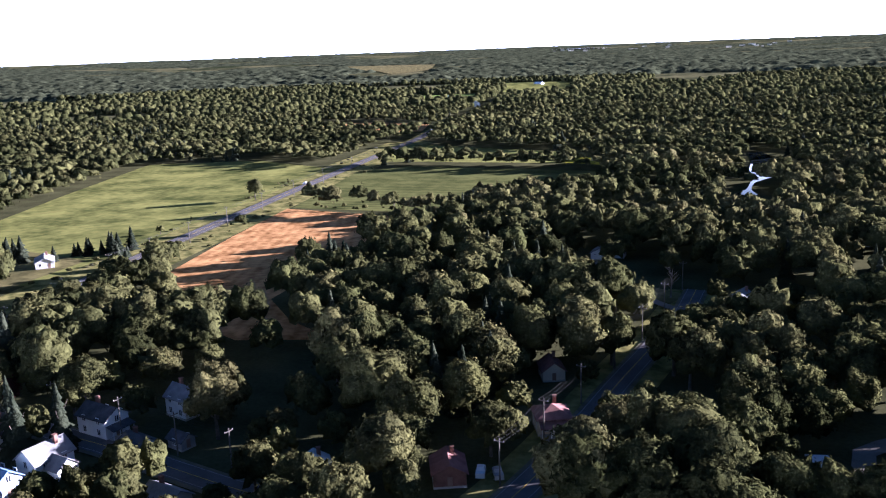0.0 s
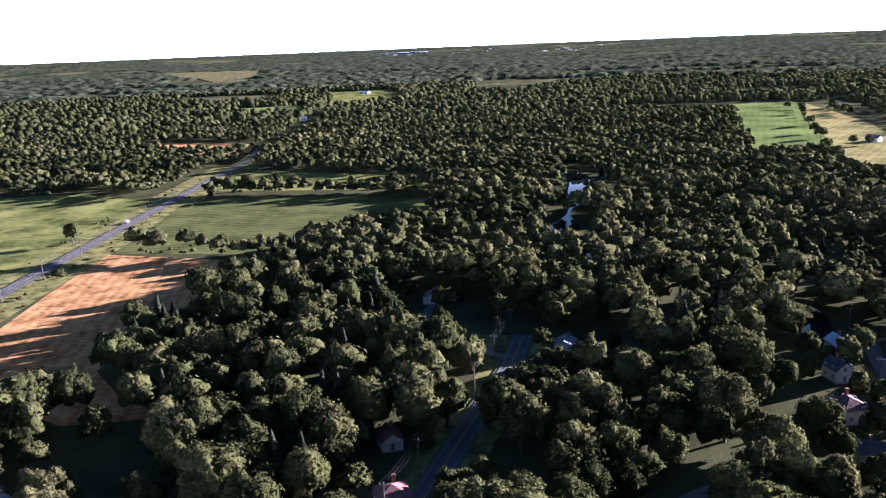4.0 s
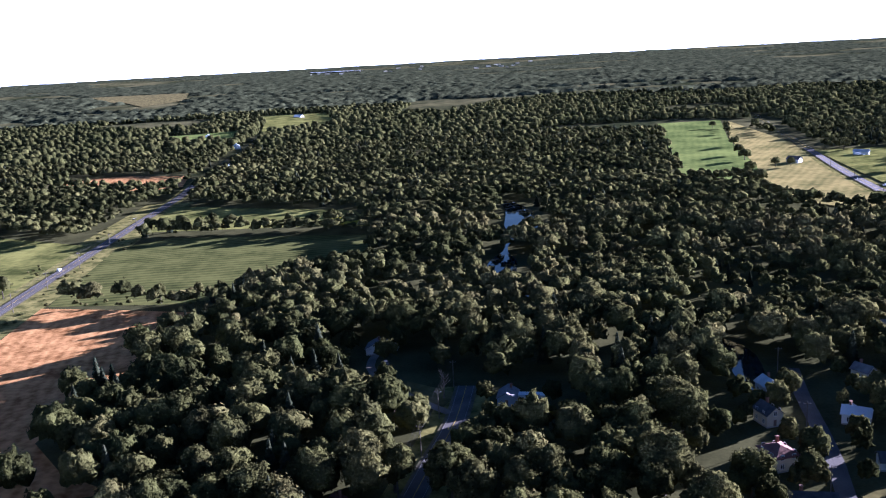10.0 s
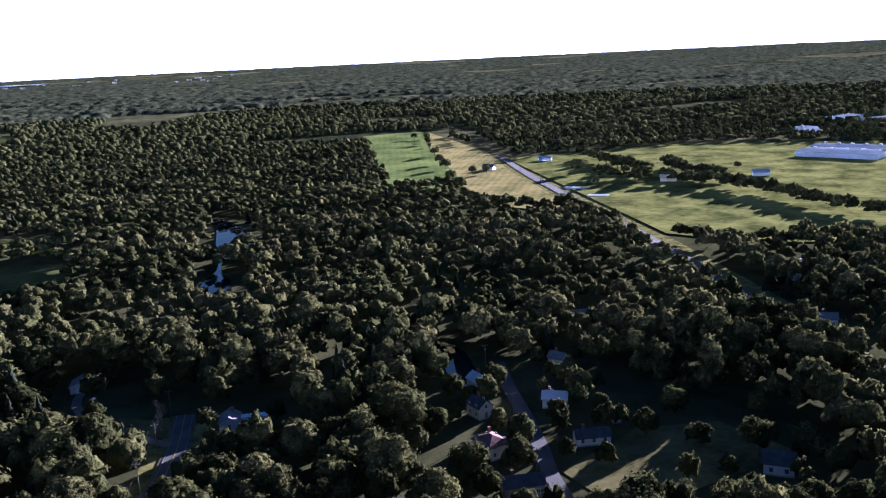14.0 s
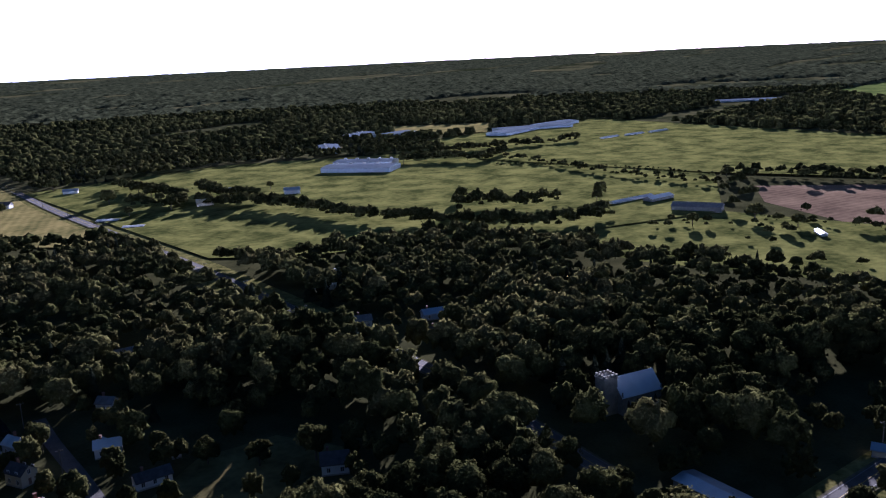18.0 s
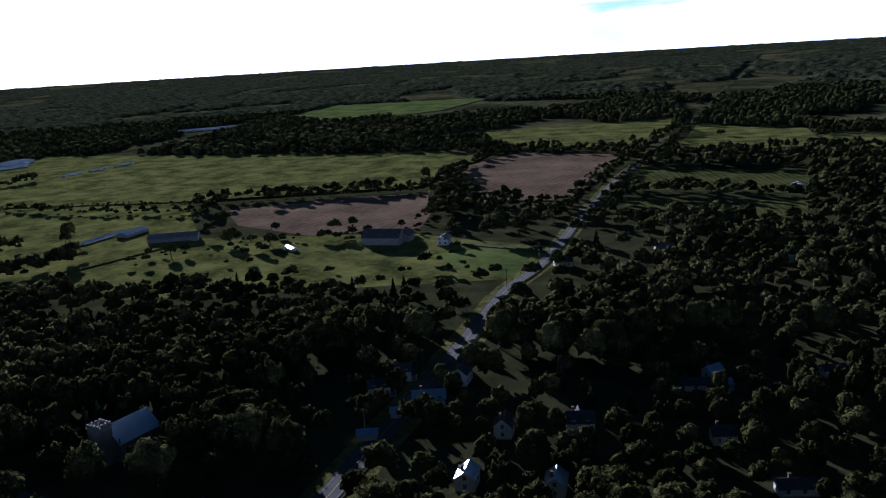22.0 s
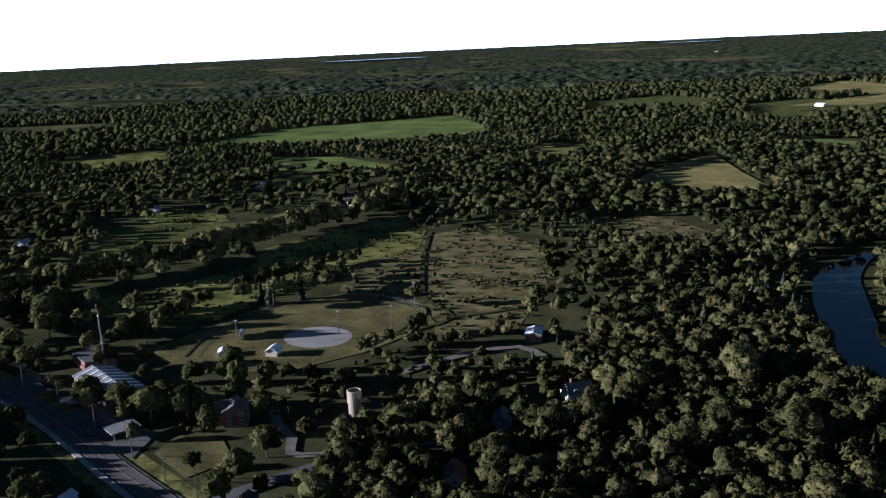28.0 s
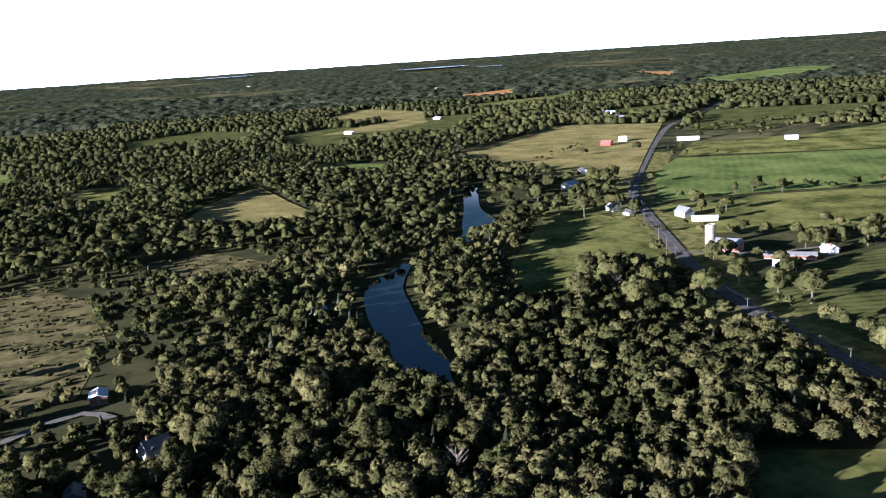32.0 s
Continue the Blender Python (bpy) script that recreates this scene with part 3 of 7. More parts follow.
# ---------------------------------------------------------------- roads
ROADS = [
    ("road_1", 7.4, M_ASPHALT, "two-lane country road between fields", True, [(-205, 165), (-213, 214), (-222, 247), (-227, 284), (-232, 349), (-238, 432), (-244, 529), (-251, 650), (-258, 780)]),
    ("road_13", 7.4, M_ASPHALT, "country road running into the far woods", True, [(-258, 780), (-262, 830), (-276, 945), (-298, 1200), (-330, 1500), (-380, 1900)]),
    ("road_2", 6.6, M_ASPHALT, "village street lined with houses", True, [(-205, 172), (-169, 163), (-124, 153), (-91, 143), (-50, 132)]),
    ("road_3", 6.4, M_ASPHALT, "shaded street below the trees", True, [(-40, 125), (-31, 153), (-26, 172), (-21, 196), (-17, 215), (-10, 245), (-4, 270), (0, 300)]),
    ("road_4", 7.6, M_ASPHALT, "country road leaving the village", True, [(470, 1400), (390, 1020), (339, 780), (320, 675), (300, 556), (281, 453), (264, 371), (251, 309), (243, 262)]),
    ("road_11", 7.4, M_ASPHALT, "village end of the country road", True, [(243, 262), (238, 240), (225, 190), (200, 120)]),
    ("road_5", 6.2, M_ASPHALT, "village street running out to the fields", True, [(425, 33), (441, 30), (503, 12), (631, -9), (706, -24), (808, -44), (1000, -93), (1368, -183), (1704, -255), (2600, -470), (3300, -640)]),
    ("road_12", 6.8, M_ASPHALT, "village street under trees", True, [(200, 70), (258, 60), (290, 54), (376, 40), (425, 33)]),
    ("road_6", 7.6, M_ASPHALT, "main village road with a concrete edge", True, [(470, -222), (362, -195), (331, -187), (275, -177), (212, -159), (177, -150), (150, -143), (60, -118)]),
    ("road_14", 6.0, M_ASPHALT, "back road beyond the tree row", True, [(440, -310), (430, -367), (435, -405), (439, -448), (438, -479), (439, -526), (437, -583), (434, -640)]),
    ("road_7", 5.5, M_ASPHALT, "side street at the junction", False, [(190, -100), (183, -135), (177, -150), (169, -166), (158, -190)]),
    ("road_8", 7.6, M_ASPHALT, "curving country road past a farm", True, [(-160, -230), (-151, -270), (-142, -310), (-132, -345), (-122, -414), (-119, -480), (-121, -533), (-126, -646), (-132, -720), (-152, -810), (-199, -985), (-240, -1130), (-297, -1299), (-400, -1500), (-470, -1660)]),
    ("road_9", 5.0, M_ASPHALT, "narrow village lane", False, [(117, 302), (111, 277), (106, 250), (101, 227), (96, 209), (90, 180), (70, 130)]),
    ("road_10", 4.5, M_GRAVEL, "curved gravel lane under trees", False, [(60, 205), (44, 191), (33, 182), (33, 168), (40, 150), (52, 130)]),
    ("driveway_1", 3.4, M_GRAVEL, "pale gravel driveway", False, [(-36, 338), (-37, 325), (-31, 308), (-18, 290), (-6, 276)]),
    ("driveway_2", 3.4, M_GRAVEL, "pale gravel driveway", False, [(199, -214), (190, -206), (178, -199), (172, -191), (163, -194), (145, -208), (129, -223)]),
    ("driveway_3", 3.4, M_GRAVEL, "gravel farm track", False, [(552, 76), (535, 40), (520, 8)]),
    ("driveway_4", 4.0, M_GRAVEL, "gravel drive beside a brick house", False, [(136, -300), (150, -306), (165, -290), (178, -262)]),
    ("driveway_5", 3.4, M_GRAVEL, "farm drive off the road", False, [(-120, -505), (-140, -500), (-165, -492), (-200, -500)]),
    ("driveway_6", 3.4, M_GRAVEL, "farm drive off the road", False, [(318, 660), (360, 640), (420, 640), (480, 660)]),
    ("footpath_1", 2.4, M_GROUND, "dark trodden path through the meadow", False, [(302, -484), (270, -425), (242, -379), (222, -350), (195, -329), (205, -300), (215, -285)]),
    ("footpath_2", 2.0, M_GROUND, "dark trodden path through the meadow", False, [(195, -329), (180, -345), (165, -372), (170, -400)]),
    ("far_road", 9.0, M_GRAVEL, "pale curving road among far fields", False, [(373, -1192), (347, -1262), (280, -1215), (255, -1190)]),
]
VERGE = {"road_2": -1.5, "road_3": 3.5, "road_11": 0.0, "road_12": 2.5, "road_7": -1.5, "road_9": 1.0, "road_10": -2.0, "driveway_1": -1.5, "driveway_2": -1.5, "road_1": 15.0, "road_4": 7.0, "road_5": 1.5, "road_13": 2.0, "road_8": 7.0, "road_14": 5.0, "road_6": 4.0}
ROAD_LINES = []
for i, (rname, w, rmat, rlabel, lines, pts) in enumerate(ROADS):
    line = smooth_line(pts, 10.0)
    if lines and VERGE.get(rname, 0) >= 1.5:
        vg = ribbon(rname.replace("road", "verge"), line, w + 5 + 2 * VERGE[rname] + (22 if rname == "road_8" else 0), 0.03 + 0.001 * i, M_VERGE)
        tagged(vg, "tall yellow-green grass along the road", "verge", kind="structure")
    if lines:
        sh = ribbon(rname.replace("road", "shoulder"), line, w + 1.8, 0.30 + 0.004 * i, M_SHOULDER)
        tagged(sh, "gravel shoulder along the road", "shoulder", kind="structure")
    rd = ribbon(rname, line, w, 0.42 + 0.005 * i, rmat)
    tagged(rd, rlabel, "path" if "path" in rname else "road", kind="structure")
    if lines:
        z = 0.53 + 0.005 * i
        ribbon("edge_line", line, 0.13, z, M_PAINT, rd, w / 2 - 0.5)
        ribbon("edge_line", line, 0.13, z, M_PAINT, rd, -w / 2 + 0.5)
        ribbon("centre_line", line, 0.15, z, M_YELLOW, rd)
    ROAD_LINES.append((line, w, VERGE.get(rname, 0.0)))

kerb = ribbon("pavement", smooth_line([(331, -187), (275, -177), (212, -159), (183, -151)], 10.0), 1.8, 0.62, M_CONCRETE, None, -5.2, 0.3)
tagged(kerb, "pale concrete walk along the main road", "pavement", kind="structure")
lot = mesh_object("parking_lot", [(268, -180, 0.33), (262, -192, 0.33), (222, -182, 0.33), (215, -166, 0.33), (236, -171, 0.33)], [(0, 4, 3, 2, 1)], M_ASPHALT)
tagged(lot, "worn asphalt forecourt by the hall", "parking", kind="structure")
lot = mesh_object("parking_lot", [(318, -200, 0.33), (318, -190, 0.33), (292, -184, 0.33), (290, -196, 0.33)], [(0, 3, 2, 1)], M_ASPHALT)
tagged(lot, "asphalt parking area by the road", "parking", kind="structure")

# ---------------------------------------------------------------- houses
SITES = []


def gable_prism(bm, w, d, h, rise, m=None):
    """Walls of a house: width along x (eaves run along y)."""
    p = [(-w / 2, -d / 2, 0), (w / 2, -d / 2, 0), (w / 2, d / 2, 0), (-w / 2, d / 2, 0), (-w / 2, -d / 2, h), (w / 2, -d / 2, h), (w / 2, d / 2, h), (-w / 2, d / 2, h), (0, -d / 2, h + rise), (0, d / 2, h + rise)]
    v = [bm.verts.new(m @ Vector(q) if m else q) for q in p]
    for f in ((3, 2, 1, 0), (0, 1, 5, 8, 4), (2, 3, 7, 9, 6), (1, 2, 6, 5), (3, 0, 4, 7), (4, 8, 9, 7), (8, 5, 6, 9)):
        bm.faces.new([v[i] for i in f])


def gable_roof(bm, w, d, h, rise, over=0.45, t=0.22, m=None):
    s = rise / (w / 2)
    for sx in (-1, 1):
        x1 = sx * (w / 2 + over)
        z1 = h - over * s
        lo, hi = (x1, z1), (0.0, h + rise)
        vs = []
        for y in (-d / 2 - over, d / 2 + over):
            for (x, z), up in ((lo, 0.02), (hi, 0.02), (hi, t), (lo, t)):
                q = Vector((x, y, z + up))
                vs.append(bm.verts.new(m @ q if m else q))
        for f in ((0, 1, 2, 3), (7, 6, 5, 4), (0, 4, 5, 1), (1, 5, 6, 2), (2, 6, 7, 3), (3, 7, 4, 0)):
            bm.faces.new([vs[i] for i in f])


def hip_roof(bm, w, d, h, rise, over=0.5):
    a, b, k = w / 2 + over, d / 2 + over, max(0.0, (d - w) / 2)
    lo = [bm.verts.new((x, y, h + z)) for z in (0.0, 0.2) for x, y in ((-a, -b), (a, -b), (a, b), (-a, b))]
    top = [bm.verts.new((0, -k - 0.01, h + rise)), bm.verts.new((0, k + 0.01, h + rise))]
    bm.faces.new(lo[3::-1])
    for i in range(4):
        j = (i + 1) % 4
        bm.faces.new((lo[i], lo[j], lo[4 + j], lo[4 + i]))
    bm.faces.new((lo[4], lo[5], top[0]))
    bm.faces.new((lo[5], lo[6], top[1], top[0]))
    bm.faces.new((lo[6], lo[7], top[1]))
    bm.faces.new((lo[7], lo[4], top[0], top[1]))


def opening(parent, name, w, d, side, u, z, ww, hh):
    """A framed window, or a door, on one side of a w by d house."""
    a = {"s": 0, "e": 90, "n": 180, "w": 270}[side]
    out = d / 2 if side in "sn" else w / 2
    m = pose(0, 0, 0, 0, 0, a) @ pose(u, -out, z)
    bm = bmesh.new()
    t = 0.12
    if name == "window":
        for x0, x1, z0, z1 in ((-ww / 2 - t, ww / 2 + t, hh, hh + t), (-ww / 2 - t, ww / 2 + t, -t, 0), (-ww / 2 - t, -ww / 2, 0, hh), (ww / 2, ww / 2 + t, 0, hh), (-0.04, 0.04, 0, hh)):
            box(bm, x0, x1, -0.07, 0.02, z0, z1, m)
        win = part("window", bm, M_WHITE, parent)
        bm = bmesh.new()
        box(bm, -ww / 2, ww / 2, -0.02, 0.03, 0, hh, m)
        part("pane", bm, M_WINDOW, win, "dark glass pane")
    else:
        box(bm, -ww / 2, ww / 2, -0.06, 0.02, 0, hh, m)
        part("door", bm, M_DOOR if ww < 1.6 else M_WHITE, parent)


def house(x, y, rz, w=8.0, d=11.0, h=5.4, rise=2.8, wall=None, roof=None, label="", name="house", windows=True, chimney=True, porch=None, wing=None, hip=False, category="house", garage=False):
    """rz: heading to which the gable's y axis is turned, anticlockwise. wing: (w, d, h, rise, ox, oy)."""
    wall, roof = wall or M_WHITE, roof or M_DSHING
    ob = empty(name, x, y, 0.0, rz)
    tagged(ob, label, category)
    bm = bmesh.new()
    if hip:
        box(bm, -w / 2, w / 2, -d / 2, d / 2, 0, h)
    else:
        gable_prism(bm, w, d, h, rise)
    part("wall", bm, wall, ob)
    bm = bmesh.new()
    if hip:
        hip_roof(bm, w, d, h, rise)
    else:
        gable_roof(bm, w, d, h, rise)
    rf = part("roof", bm, roof, ob)
    bm = bmesh.new()
    box(bm, -w / 2 - 0.06, w / 2 + 0.06, -d / 2 - 0.06, d / 2 + 0.06, -0.3, 0.45)
    part("foundation", bm, M_CONCRETE, ob)
    if chimney:
        bm = bmesh.new()
        box(bm, w * 0.08, w * 0.08 + 0.8, d * 0.2, d * 0.2 + 0.7, h + rise * 0.4, h + rise + 1.1)
        box(bm, w * 0.08 - 0.08, w * 0.08 + 0.88, d * 0.2 - 0.08, d * 0.2 + 0.78, h + rise + 1.1, h + rise + 1.25)
        part("chimney", bm, M_BRICK, rf, "brick chimney")
    if windows:
        levels = [1.1] if h < 4 else [1.1, 3.7]
        for z in levels:
            for side, length in (("s", w), ("n", w), ("e", d), ("w", d)):
                n = max(1, int(length / 3.4))
                for k in range(n):
                    u = (k + 0.5) / n * length - length / 2
                    if side == "s" and z == 1.1 and k == n - 1:
                        opening(ob, "door", w, d, side, u, 0.3, 1.0, 2.05)
                    else:
                        opening(ob, "window", w, d, side, u, z, 0.95, 1.35)
    if garage:
        for k in (-1, 1):
            opening(ob, "door", w, d, "s", k * w * 0.24, 0.1, w * 0.4, 2.2)
    if porch:
        side, depth = porch
        sy = -1 if side == "s" else 1
        y0, y1 = sorted((sy * d / 2, sy * (d / 2 + depth)))
        bm = bmesh.new()
        box(bm, -w * 0.45, w * 0.45, y0, y1, 0, 0.45)
        pr = part("porch", bm, M_GREYW, ob)
        bm = bmesh.new()
        v = [bm.verts.new(q) for q in ((-w * 0.48, y0 if sy > 0 else y1, 3.3), (w * 0.48, y0 if sy > 0 else y1, 3.3), (w * 0.48, sy * (d / 2 + depth + 0.3), 2.6), (-w * 0.48, sy * (d / 2 + depth + 0.3), 2.6))]
        f = bm.faces.new(v)
        r = bmesh.ops.extrude_face_region(bm, geom=[f])
        for q in r["geom"]:
            if isinstance(q, bmesh.types.BMVert):
                q.co.z += 0.16
        bmesh.ops.recalc_face_normals(bm, faces=bm.faces[:])
        part("porch_roof", bm, roof, ob)
        for k in (-0.43, -0.15, 0.15, 0.43):
            bm = bmesh.new()
            yy = sy * (d / 2 + depth - 0.15)
            box(bm, w * k - 0.08, w * k + 0.08, yy - 0.08, yy + 0.08, 0.45, 2.65)
            part("post", bm, M_WHITE, pr)
    if wing:
        ww, wd, wh, wr, ox, oy = wing
        m = pose(ox, oy, 0, 0, 0, 90)
        bm = bmesh.new()
        gable_prism(bm, ww, wd, wh, wr, m)
        part("wing", bm, wall, ob)
        bm = bmesh.new()
        gable_roof(bm, ww, wd, wh, wr, 0.4, 0.2, m)
        part("wing_roof", bm, roof, ob)
    SITES.append((x, y, max(w, d) * 0.5 + 1.5))
    if windows and math.hypot(x, y) < 420:
        # an open yard beside the house
        k = 1 - (max(w, d) * 0.5 + 5.5) / math.hypot(x, y)
        SITES.append((x * k, y * k, 6.0))
    return ob


W, C, B, G, S, K = M_WHITE, M_CREAM, M_BLUEW, M_GREYW, M_STONE, M_BRICK
# x, y, turn, width, length, eaves, rise, wall, roof, extras, label
HOUSES = [
    (-129, 160, 75, 8, 12, 5.4, 2.6, W, M_DSHING, dict(porch=("s", 2.2)), "white two-storey house with a charcoal roof"),
    (-115, 153, 70, 6, 9, 2.9, 1.6, W, M_DSHING, {}, "low white bungalow by the street"),
    (-107, 157, 70, 4.5, 6, 2.6, 1.5, G, M_DSHING, dict(chimney=False), "small grey shed by the street"),
    (-127, 139, -15, 8, 11, 5.6, 3.0, W, M_GSHING, dict(wing=(6, 8, 4.6, 2.2, 5, 0)), "white two-storey house lit by the sun"),
    (-131, 130, 75, 7, 10, 4.6, 2.4, B, M_BROOF, {}, "pale house with a blue sheet roof"),
    (-147, 146, -15, 7, 9, 5.4, 3.0, W, M_DSHING, {}, "white gabled house behind spruces"),
    (-95, 133, 72, 7, 10, 3.0, 2.2, C, M_GSHING, {}, "bungalow with a grey shingle roof"),
    (-116, 173, 70, 7, 9, 5.6, 3.0, W, M_GSHING, {}, "white house end behind a large maple"),
    (-72, 150, 30, 7, 9, 3.0, 2.2, W, M_WROOF, {}, "white house with a pale sheet roof"),
    (-262, 299, 40, 9, 14, 3.2, 2.2, W, M_GSHING, {}, "white ranch house among dark conifers"),
    (-204, 222, 20, 8, 11, 4.2, 2.6, W, M_DSHING, {}, "white house with a dark roof by the road"),
    (-300, 303, 20, 8, 12, 3.2, 2.2, W, M_GSHING, {}, "white house at the edge of the pasture"),
    (-36, 343, -5, 9, 10, 3.2, 2.4, W, M_GSHING, dict(garage=True, wing=(7, 9, 3, 2, 6, 5)), "white garage house at the end of a drive"),
    (14, 284, -10, 8, 10, 3.4, 2.4, B, M_GSHING, {}, "small pale house among tall trees"),
    (-35, 213, 20, 7, 9, 3.2, 2.6, C, M_RSHING, {}, "small house with red-brown shingles"),
    (-30, 182, 20, 9, 9, 4.2, 2.8, C, M_RSHING, dict(hip=True, porch=("s", 2.4)), "hip-roofed house with red-brown shingles and porch"),
    (-46, 155, 20, 8, 10, 3.4, 2.2, K, M_RSHING, {}, "brick bungalow with an orange-brown roof"),
    (101, 280, 10, 7, 10, 4.4, 2.4, B, M_METAL, {}, "pale house with a sheet roof by the river"),
    (93, 258, 15, 7, 9, 4.8, 2.6, C, M_DSHING, {}, "house with a dark roof on the lane"),
    (86, 230, 15, 9, 11, 4.8, 2.8, C, M_RSHING, dict(hip=True), "large hip-roofed house on the lane"),
    (119, 255, 60, 7, 10, 4.0, 2.2, W, M_WROOF, dict(wing=(5, 6, 3, 1.6, 5, 3)), "white house with a bright sheet roof"),
    (117, 225, 78, 6.5, 13, 3.2, 2.2, W, M_DSHING, {}, "long white house with a charcoal roof"),
    (131, 235, 70, 3, 3.5, 2.2, 0.9, W, M_WROOF, dict(windows=False, chimney=False, category="shed", name="shed"), "small white garden shed"),
    (167, 335, 75, 8, 14, 4.2, 2.6, G, M_GSHING, dict(windows=False, chimney=False, category="barn", name="barn"), "weathered grey barn among trees"),
    (137, 290, 30, 6, 8, 4.0, 2.2, W, M_GSHING, {}, "small white house among maples"),
    (294, 354, 30, 10, 13, 5.6, 3.0, W, M_GSHING, dict(wing=(8, 9, 5, 2.6, 8, -2)), "large white farmhouse by the country road"),
    (215, 274, 60, 8, 13, 3.2, 2.2, B, M_DSHING, {}, "low house with a dark roof by the road"),
    (155, 187, 50, 7, 10, 4.2, 3.4, W, M_DSHING, {}, "white house with a steep gable"),
    (85, 204, 80, 7, 14, 4.2, 2.4, G, M_DSHING, {}, "grey row house beside the lane"),
    (257, 284, 60, 7, 9, 4.4, 2.4, W, M_GSHING, {}, "white house by the country road"),
    (285, 267, 60, 8, 12, 3.4, 2.2, B, M_METAL, {}, "house with a pale sheet roof under trees"),
    (267, 247, 60, 7, 11, 3.4, 2.0, C, M_DSHING, {}, "low house with a dark roof under trees"),
    (204, 92, -16, 10, 24, 4.2, 1.0, G, M_METAL, dict(windows=False, chimney=False, category="shed", name="workshop"), "long low workshop with a pale sheet roof"),
    (310, 63, 10, 7, 10, 5.0, 2.6, W, M_DSHING, dict(porch=("s", 2)), "white house with a porch on the street"),
    (294, 68, 15, 7, 10, 5.0, 2.6, W, M_DSHING, dict(porch=("s", 2)), "white house with a porch on the street"),
    (307, 39, 80, 7, 11, 5.4, 3.0, W, M_DSHING, {}, "white gabled house across the street"),
    (284, 48, 10, 8, 14, 4.6, 2.8, B, M_METAL, {}, "long house with a shining sheet roof"),
    (261, 20, 85, 7, 9, 5.2, 3.0, W, M_DSHING, {}, "white gabled house on a lawn"),
    (264, -4, 5, 8, 11, 5.0, 3.2, W, M_DSHING, dict(wing=(5, 8, 5, 3, 3, 0)), "white house with steep cross gables"),
    (275, 57, 10, 5, 7, 2.8, 1.6, W, M_METAL, dict(windows=False, chimney=False, category="garage", name="garage"), "small garage with a bright sheet roof"),
    (257, 64, 10, 5, 8, 2.8, 1.6, C, M_METAL, dict(windows=False, chimney=False, category="garage", name="garage"), "small garage with a bright sheet roof"),
    (227, 28, 85, 7, 10, 4.6, 2.6, W, M_METAL, {}, "white house with shining roof edges"),
    (224, 3, 85, 7, 10, 4.6, 2.6, W, M_METAL, {}, "white house with a pale sheet roof"),
    (552, 80, 85, 7, 11, 4.0, 2.4, W, M_GSHING, {}, "white farmhouse beside a red barn"),
    (313, -94, 10, 6, 10, 3.0, 1.8, W, M_DSHING, {}, "small white bungalow with dark windows"),
    (289, -110, 25, 7, 10, 3.6, 2.4, W, M_GSHING, {}, "white house with a grey roof"),
    (273, -116, 25, 8, 10, 4.4, 2.6, B, M_METAL, {}, "pale blue house with a sheet roof"),
    (355, -143, 30, 7, 9, 3.8, 2.8, C, M_GSHING, {}, "house with a steep grey roof"),
    (315, -122, 20, 8, 12, 3.4, 2.2, C, M_DSHING, {}, "brown bungalow in the village"),
    (247, -99, 30, 8, 10, 4.8, 2.8, W, M_GSHING, dict(wing=(6, 7, 4.6, 2.4, 4, 0)), "white house with cross gables"),
    (300, -44, 5, 7, 16, 3.0, 1.8, W, M_DSHING, {}, "long low white house"),
    (311, -52, 40, 6, 8, 3.4, 2.4, W, M_METAL, {}, "small house with a bright sheet roof"),
    (298, -54, 40, 5, 7, 3.0, 1.8, W, M_METAL, dict(category="garage", name="garage", windows=False, chimney=False), "white garage with a bright sheet roof"),
    (257, -47, 5, 7, 9, 3.8, 2.4, C, M_DSHING, {}, "small house with a tan gable"),
    (226, -62, 5, 7, 16, 3.0, 1.8, W, M_DSHING, {}, "long low white house by the street"),
    (484, 3, 10, 7, 10, 3.4, 2.2, W, M_DSHING, {}, "white house by the crossroads"),
    (510, -55, 10, 7, 10, 3.6, 2.2, C, M_GSHING, {}, "house among trees beyond the crossroads"),
    (483, -118, 10, 7, 14, 3.4, 1.8, B, M_METAL, {}, "pale house with a sheet roof among trees"),
    (205, -202, 40, 10, 11, 5.6, 3.6, K, M_DSHING, dict(wing=(7, 10, 5.6, 3.4, 3, -2)), "dark brick manor with steep cross gables"),
    (207, -136, 15, 7, 10, 3.2, 2.2, B, M_WROOF, {}, "house with a pale roof beside the main road"),
    (190, -131, -70, 6.5, 10, 3.0, 2.2, W, M_GSHING, {}, "white cottage at the junction"),
    (160, -159, 30, 6, 8, 3.2, 2.2, W, M_DSHING, {}, "small white house at the junction"),
    (149, -319, 20, 8, 11, 3.4, 1.2, K, M_WROOF, {}, "brick house with a white low roof"),
    (108, -267, -40, 7, 11, 4.6, 3.0, W, M_GSHING, dict(wing=(6, 8, 4, 2.2, 3, 2)), "white gabled house under tall trees"),
    (122, -237, 20, 7, 9, 3.6, 2.6, G, M_GSHING, {}, "grey-roofed house hidden in trees"),
    (117, -198, 30, 7, 9, 3.6, 2.8, C, M_RSHING, {}, "small house with a red-brown roof"),
    (78, -415, -30, 6, 9, 3.4, 2.4, W, M_WROOF, {}, "white cottage on the river bank"),
    (556, -598, 30, 8, 12, 3.6, 2.4, W, M_WROOF, {}, "farmhouse with a bright roof among trees"),
    (417, -552, 70, 7, 14, 3.0, 1.8, C, M_RSHING, {}, "tan low building beside the far road"),
    (558, -477, 20, 7, 9, 3.6, 2.4, W, M_GSHING, {}, "white house among trees"),
    (542, -350, 20, 7, 10, 3.6, 2.2, W, M_WROOF, {}, "white house with a pale roof among trees"),
